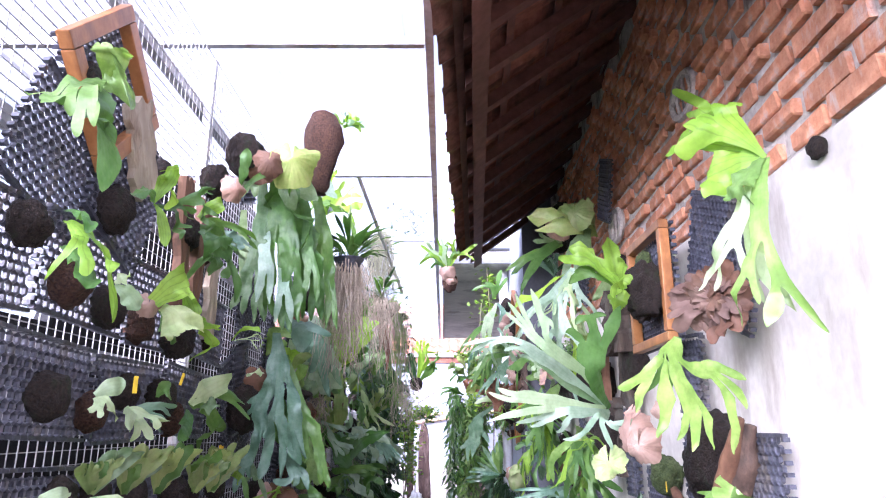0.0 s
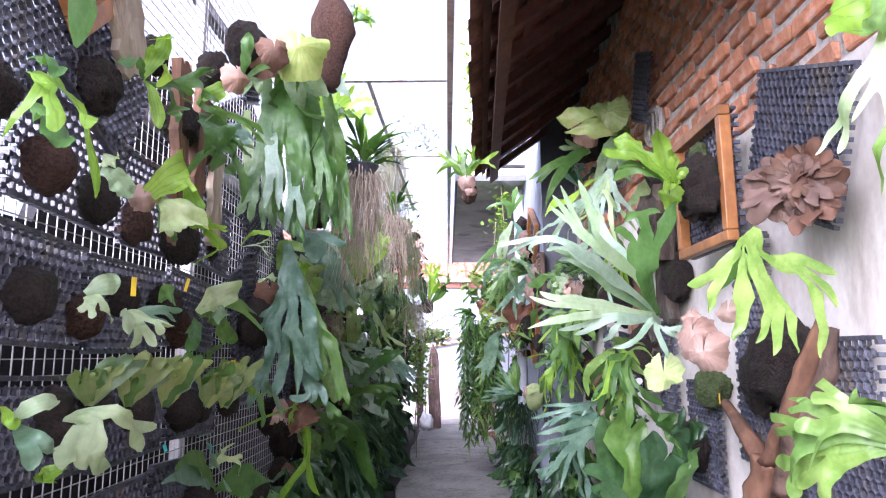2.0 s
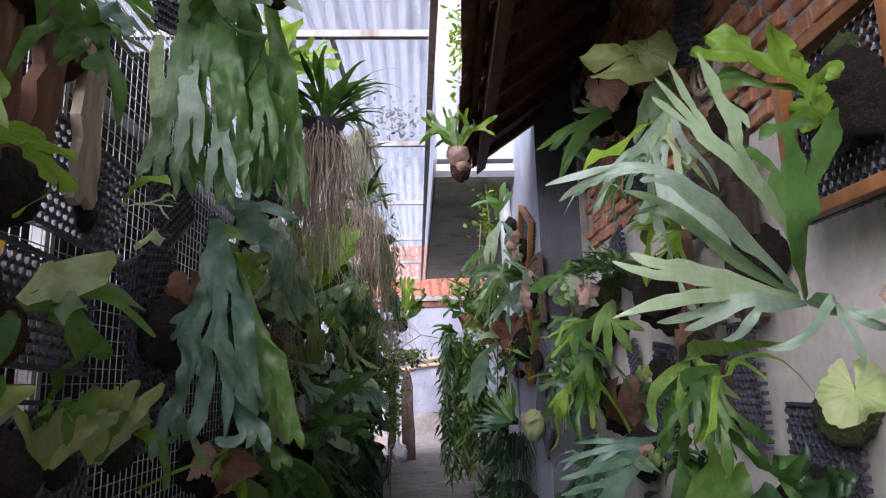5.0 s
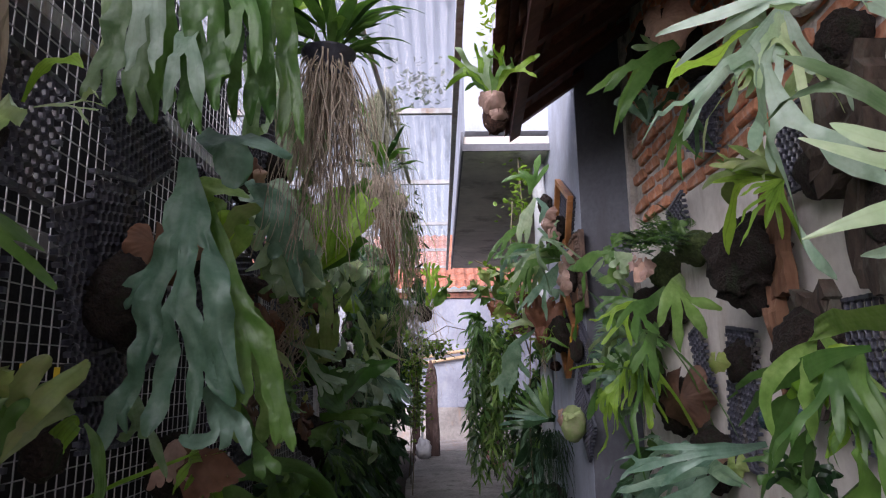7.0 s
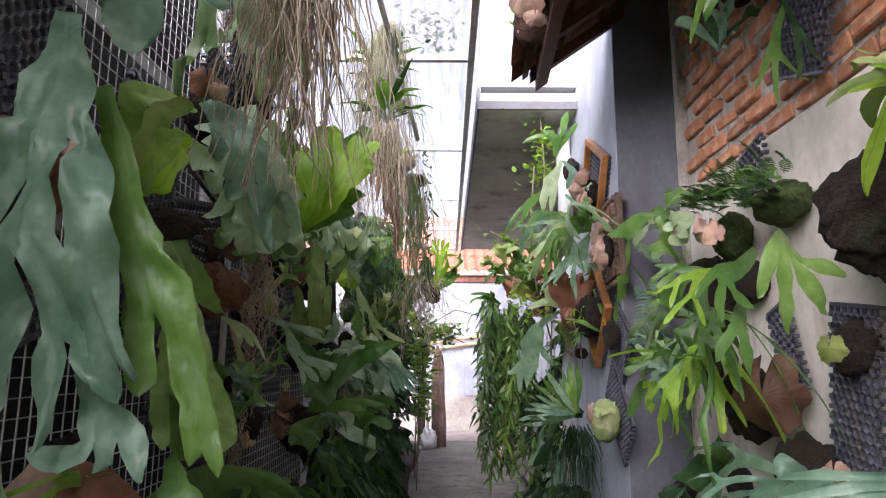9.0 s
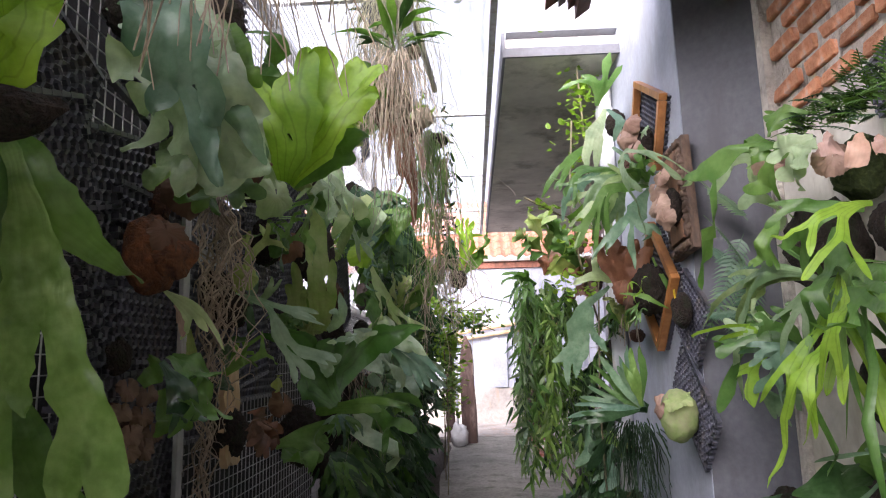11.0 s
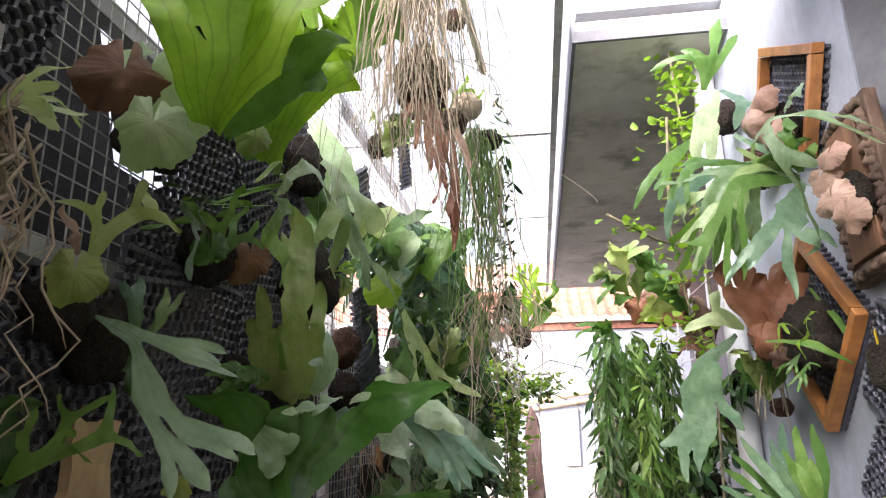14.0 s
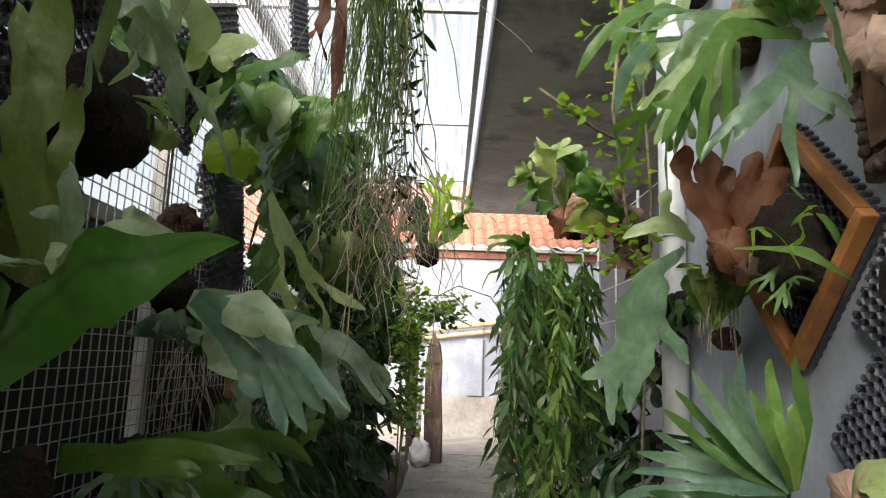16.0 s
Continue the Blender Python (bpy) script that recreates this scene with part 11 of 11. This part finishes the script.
# long trailing green plant
pl = plant((-0.41, 6.35, 2.45), "trailing_cactus", "long trailing thin green stems hung from the canopy", "hanging plant")
strands(pl, (-0.44, 6.35, 2.42), (0.07, 0.07), 0.95, 150, LEAF_FRESH, 37, 0.0022, "stem_tassel", 0.03)
strands(pl, (-0.36, 6.45, 2.30), (0.03, 0.04), 1.25, 30, ROOT, 39, 0.003, "dry_stem_tassel", 0.035)
leaf_cluster(pl, (-0.36, 6.45, 2.0), (0.07, 0.07, 0.75), 170, 0.055, LEAF_DARK, 38, "foliage", 0.3, 0.3)
strands(pl, (-0.38, 6.42, 1.75), (0.11, 0.11), 0.5, 90, ROOT, 40, 0.0022, "root_tangle", 0.10)
bm = bmesh.new()
tube(bm, [(0, 0, -0.05), (0, 0, 0.66)], 0.004, 4)
part("hanging_wire", bm, STEEL, pl)
ball(pl, (-0.40, 6.38, 2.40), 0.06, COIR, "root_ball", (1, 1, 0.7), 4)

# small staghorn on a cone hung from the eave
pl = plant((0.03, 4.08, 2.30), "hanging_staghorn", "small lime staghorn fern in a pinkish cone hung by the eave", "fern")
shield(pl, (0.03, 4.06, 2.30), 0.055, (-0.1, -0.9, 0.1), SHIELD_PINK, "", 3, 0.9)
shield(pl, (0.045, 4.08, 2.25), 0.05, (0.1, -0.9, -0.2), SHIELD_PINK, "", 4, 0.9)
ball(pl, (0.04, 4.10, 2.25), 0.055, COIR_RED, "root_ball", (0.9, 0.9, 1.3), 6)
for dx, dz, m in ((-0.13, 0.20, LEAF_LIME), (-0.07, 0.24, LEAF_PALE), (0.12, 0.24, LEAF_LIME), (-0.10, 0.10, LEAF_GREEN), (0.02, 0.16, LEAF_GREEN)):
    frond(pl, (0.03, 4.06, 2.31), (0.03 + dx, 4.02, 2.31 + dz), 0.075, (0, -0.1, 0), "antler", m)
bm = bmesh.new()
tube(bm, [(0, 0.02, 0.0), (0.02, 0.02, 0.52)], 0.002, 4)
part("hanging_wire", bm, WIRE, pl)

# twigs on the roof sheet, bright vine by the gate, vine on the downpipe
pl = plant((-0.3, 6.1, 3.24), "fallen_twigs", "leafy green twigs lying over the roof sheet", "twigs")
leaf_cluster(pl, (-0.32, 6.1, 3.33), (0.22, 0.30, 0.14), 150, 0.05, LEAF_DARK, 51)
leaf_cluster(pl, (0.12, 4.9, 3.4), (0.06, 0.5, 0.5), 160, 0.05, LEAF_LIME, 52)


def climber(at, label, stems, clusters, mat, seed, size):
    pl = plant(at, "climbing_vine", label, "vine")
    rng = random.Random(seed)
    org = Vector(at)
    for pts in stems:
        bm = bmesh.new()
        tube(bm, [Vector(p) - org for p in pts], 0.006, 5)
        part("stem", bm, STEM, pl, "", True)
    for c, r, n in clusters:
        leaf_cluster(pl, c, r, n, size, mat, rng.randint(0, 9999), "foliage", 0.75, 0.1)
    return pl


climber((0.50, 6.9, 0.0), "climbing vine with bright lime leaves on the downpipe",
        [[(0.52, 6.9, 0.0), (0.50, 6.88, 0.9), (0.54, 6.86, 1.8), (0.50, 6.84, 2.5), (0.47, 6.82, 3.0)], [(0.52, 6.88, 1.4), (0.40, 6.7, 1.75), (0.36, 6.7, 2.1), (0.40, 6.7, 2.6)], [(0.50, 6.85, 2.0), (0.30, 6.7, 2.02), (0.08, 6.55, 2.10)]],
        [((0.46, 6.8, 2.62), (0.14, 0.12, 0.22), 90), ((0.46, 6.8, 2.25), (0.13, 0.12, 0.2), 46), ((0.42, 6.75, 1.9), (0.12, 0.10, 0.22), 40), ((0.22, 6.62, 2.06), (0.16, 0.05, 0.03), 22), ((0.50, 6.85, 2.9), (0.10, 0.1, 0.12), 60), ((0.38, 6.7, 1.62), (0.12, 0.1, 0.10), 50)], LEAF_LIME, 7, 0.044)
climber((-0.58, 10.2, 0.0), "bright lime leafy climber beside the gate",
        [[(-0.6, 10.2, 0.0), (-0.55, 10.2, 0.7), (-0.5, 10.15, 1.3), (-0.42, 10.1, 1.55)], [(-0.5, 10.4, 0.9), (-0.46, 10.4, 1.35), (-0.3, 10.5, 1.3)], [(-0.45, 10.3, 1.3), (-0.40, 10.9, 1.75), (-0.1, 11.6, 1.98), (0.3, 12.4, 1.95), (0.55, 13.0, 1.72)]],
        [((-0.52, 10.2, 1.35), (0.14, 0.2, 0.30), 190), ((-0.48, 10.2, 0.85), (0.12, 0.2, 0.35), 150), ((-0.36, 10.4, 1.6), (0.20, 0.15, 0.10), 110), ((-0.62, 10.2, 1.75), (0.15, 0.2, 0.14), 90)], LEAF_LIME, 8, 0.066)
pl = climber((-0.55, 9.6, 0.0), "green feathery fern spray arching over the path",
             [[(-0.55, 9.6, 0.0), (-0.55, 9.6, 1.1), (-0.35, 9.6, 1.6), (-0.02, 9.5, 1.45)]], [((-0.28, 9.6, 1.55), (0.22, 0.1, 0.10), 120), ((-0.5, 9.6, 1.2), (0.14, 0.15, 0.3), 120)], LEAF_GREEN, 9, 0.055)

# things on the ground by the gate
bm = bmesh.new()
lumpy(bm, (-0.46, 12.05, 0.13), (0.11, 0.13, 0.17), 3, 0.5)
tagged(part("white_sack", bm, WHITE_TAG, None, "", True), "crumpled whitish plastic sack on the ground", "sack")
bm = bmesh.new()
lumpy(bm, (0.60, 11.6, 0.03), (0.09, 0.09, 0.07), 5, 0.25)
tagged(part("stone", bm, MORTAR, None, "", True), "small grey stone on the path edge", "stone")
bm = bmesh.new()
add_box(bm, 0.66, 0.70, 9.2, 11.0, -0.02, 0.42)
tagged(part("cement_kerb", bevelled(bm, 0.012), RENDERED), "pale cement edging along the path", "kerb")
bm = bmesh.new()
add_box(bm, 0.50, 0.80, 11.0, 12.6, -0.03, 0.03)
tagged(part("brick_step", bevelled(bm, 0.01), TERRACOTTA), "low brown brick step by the pillar", "step")

trellis = thing("wire_trellis", "plain wire trellis panel behind the hanging ferns", "trellis")
for z in [0.05 + 0.2 * k for k in range(11)]:
    bm = bmesh.new()
    tube(bm, [(0.76, 7.32, z), (0.76, 9.2, z)], 0.003, 4)
    part("bar", bm, STEEL, trellis)
for y in (7.34, 7.8, 8.25, 8.7, 9.18):
    bm = bmesh.new()
    tube(bm, [(0.765, y, 0.0), (0.765, y, 2.1)], 0.008, 6)
    part("upright", bm, STEEL, trellis)

# ---- thicket of smaller staghorns filling both sides ----
def filler(kind, seed):
    rng = random.Random(seed)
    pl = plant((0, 0, 0), "staghorn_fern", ("green staghorn fern with hanging forked fronds, coloured dark as if in shade", "green staghorn fern with spreading fronds", "nest-shaped green fern with upright fronds", "staghorn fern with grey-green straps", "fingered green fern, coloured dark as if in shade")[kind], "fern", "thicket of ferns")
    ball(pl, (0.03, 0, 0), 0.09, COIR, "root_ball", (0.7, 1, 1), seed)
    # most blades take LEAF_DARK, so the thicket's deep shade sits in their colour
    face = (0.7, -0.7, 0.25)
    if kind == 0:
        auto_fronds(pl, (0.08, 0, 0.03), 9, 0.55, 0.11, (1, -0.4, 0), seed, "strap", [LEAF_DARK, LEAF_DARK, LEAF_DARK, LEAF_GREEN], 0.95, 0.15, 1.1, face)
    elif kind == 1:
        auto_fronds(pl, (0.08, 0, 0.03), 9, 0.42, 0.13, (1, -0.4, 0), seed, "antler", [LEAF_DARK, LEAF_DARK, LEAF_BLUE], 0.55, 0.3, 1.2, face)
    elif kind == 2:
        auto_fronds(pl, (0.07, 0, -0.05), 8, 0.40, 0.12, (1, -0.4, 0), seed, "shell", [LEAF_GREEN, SHIELD_GREEN, LEAF_DARK], 0.05, 0.7, 1.2, face)
    elif kind == 3:
        auto_fronds(pl, (0.08, 0, 0.03), 9, 0.6, 0.12, (1, -0.4, 0), seed, "curtain", [LEAF_BLUE, LEAF_DARK, LEAF_DARK], 1.0, 0.2, 1.0, face)
    else:
        auto_fronds(pl, (0.08, 0, 0.03), 11, 0.38, 0.14, (1, -0.4, 0), seed, "finger", [LEAF_DARK, LEAF_GREEN, LEAF_DARK], 0.7, 0.25, 1.2, face)
    if kind in (1, 2):
        shield(pl, (0.10, -0.02, 0.0), 0.08, (0.8, -0.6, 0.1), SHIELD_BROWN if kind == 1 else SHIELD_GREEN, "", seed, 0.4)
    return pl


protos = [filler(k % 5, 500 + k) for k in range(10)]
rb = random.Random(77)
spots = []
for i in range(22):
    for j in range(10):
        y, z = 4.3 + i * 0.30 + rb.uniform(-0.12, 0.12), 0.12 + j * 0.29 + rb.uniform(-0.1, 0.1)
        top = 2.6 if 6.3 < y < 9.4 else 1.55 + 0.10 * (y - 4)
        if y < 6.6 and z > 0.92:
            continue
        if y < 7.6 and z > 0.8 and rb.random() < 0.35:
            continue
        if z > top:
            continue
        spots.append((-0.97, y, z, rb.uniform(-25, 25), rb.uniform(0.6, 0.95)))
for i in range(9):
    for j in range(3):
        y, z = 2.75 + i * 0.17 + rb.uniform(-0.1, 0.1), 0.05 + j * 0.28 + rb.uniform(-0.1, 0.1)
        spots.append((-0.97, y, z, rb.uniform(-25, 25), rb.uniform(0.6, 0.9)))
for i in range(10):
    for j in range(3):
        y, z = 3.0 + i * 0.28 + rb.uniform(-0.1, 0.1), 0.06 + j * 0.25 + rb.uniform(-0.08, 0.08)
        if z < 0.75:
            spots.append((0.93, y, z, 180 + rb.uniform(0, 60), rb.uniform(0.6, 0.85)))
for i in range(9):
    for j in range(6):
        y, z = 6.0 + i * 0.26 + rb.uniform(-0.1, 0.1), 0.08 + j * 0.28 + rb.uniform(-0.08, 0.08)
        if z < 0.4 or (y > 6.9 and z < 1.5 and rb.random() < 0.6):
            spots.append((0.68 if y < 7.2 else 0.73, y, z, 180 + rb.uniform(0, 60), rb.uniform(0.55, 0.8)))
for k, (x, y, z, yaw, s) in enumerate(spots):
    m = Matrix.Translation((x, y, z)) @ Euler((0, 0, radians(yaw))).to_matrix().to_4x4() @ Matrix.Scale(s, 4)
    if k < len(protos):
        protos[k].matrix_basis = m
    else:
        ob = copy_thing(rb.choice(protos), m)
        ob.matrix_basis = m
strands_pl = plant((-0.95, 7.0, 1.4), "root_bundle", "thin dry roots hanging in the thicket", "roots")
for k in range(3, 8):
    strands(strands_pl, (-0.88, 4.6 + k * 0.55, 1.2 + 0.1 * (k % 3)), (0.06, 0.14), 0.8, 18, ROOT, 600 + k, 0.0016, "root_tangle", 0.06)

# ---- bricks of the upper wall ----
def brick_mesh(seed):
    rng = random.Random(seed)
    bm = bmesh.new()
    add_box(bm, -0.014, 0.03, -0.094, 0.094, -0.027, 0.027, 0.008, rng)
    bmesh.ops.bevel(bm, geom=bm.edges[:], offset=0.006, segments=1, affect="EDGES")
    return mesh_of("brick", bm, BRICK)


brick_meshes = [brick_mesh(900 + k) for k in range(8)]
rk = random.Random(42)
joined = bmesh.new()
for r in range(16):
    z = 2.105 + r * 0.083
    y = -1.5 + (0.11 if r % 2 else 0)
    while y < CORNER_Y - 0.18:
        yy, zz = y + rk.uniform(-0.008, 0.008), z + rk.uniform(-0.006, 0.006)
        if zz < 3.35:
            depth = WALL_X + 0.014 + rk.uniform(-0.006, 0.010)
            if 1.5 < y:
                ob = new("brick", rk.choice(brick_meshes))
                ob.parent = brick_bed
                ob.matrix_basis = Matrix.Translation((depth, yy, zz)) @ Euler((radians(rk.uniform(-2, 2)), 0, 0)).to_matrix().to_4x4()
            else:
                add_box(joined, depth - 0.014, depth + 0.03, yy - 0.098, yy + 0.098, zz - 0.031, zz + 0.031, 0.004, rk)
        y += 0.222
tagged(part("brickwork", joined, BRICK, brick_bed), kind="stuff")
vent = thing("wall_vent", "oval cement vent with curved bars in the brickwork", "vent")
for c in ((0.962, 3.45, 2.42), (0.962, 2.35, 2.62)):
    bm = bmesh.new()
    tube(bm, [(c[0], c[1] + 0.12 * math.cos(k * math.pi / 10), c[2] + 0.085 * math.sin(k * math.pi / 10)) for k in range(21)], 0.016, 6, False)
    for dy in (-0.05, 0.0, 0.05):
        tube(bm, [(c[0], c[1] + dy, c[2] - 0.075), (c[0], c[1] + dy * 1.4, c[2]), (c[0], c[1] + dy, c[2] + 0.075)], 0.009, 5)
    part("grille", bm, MORTAR, vent)
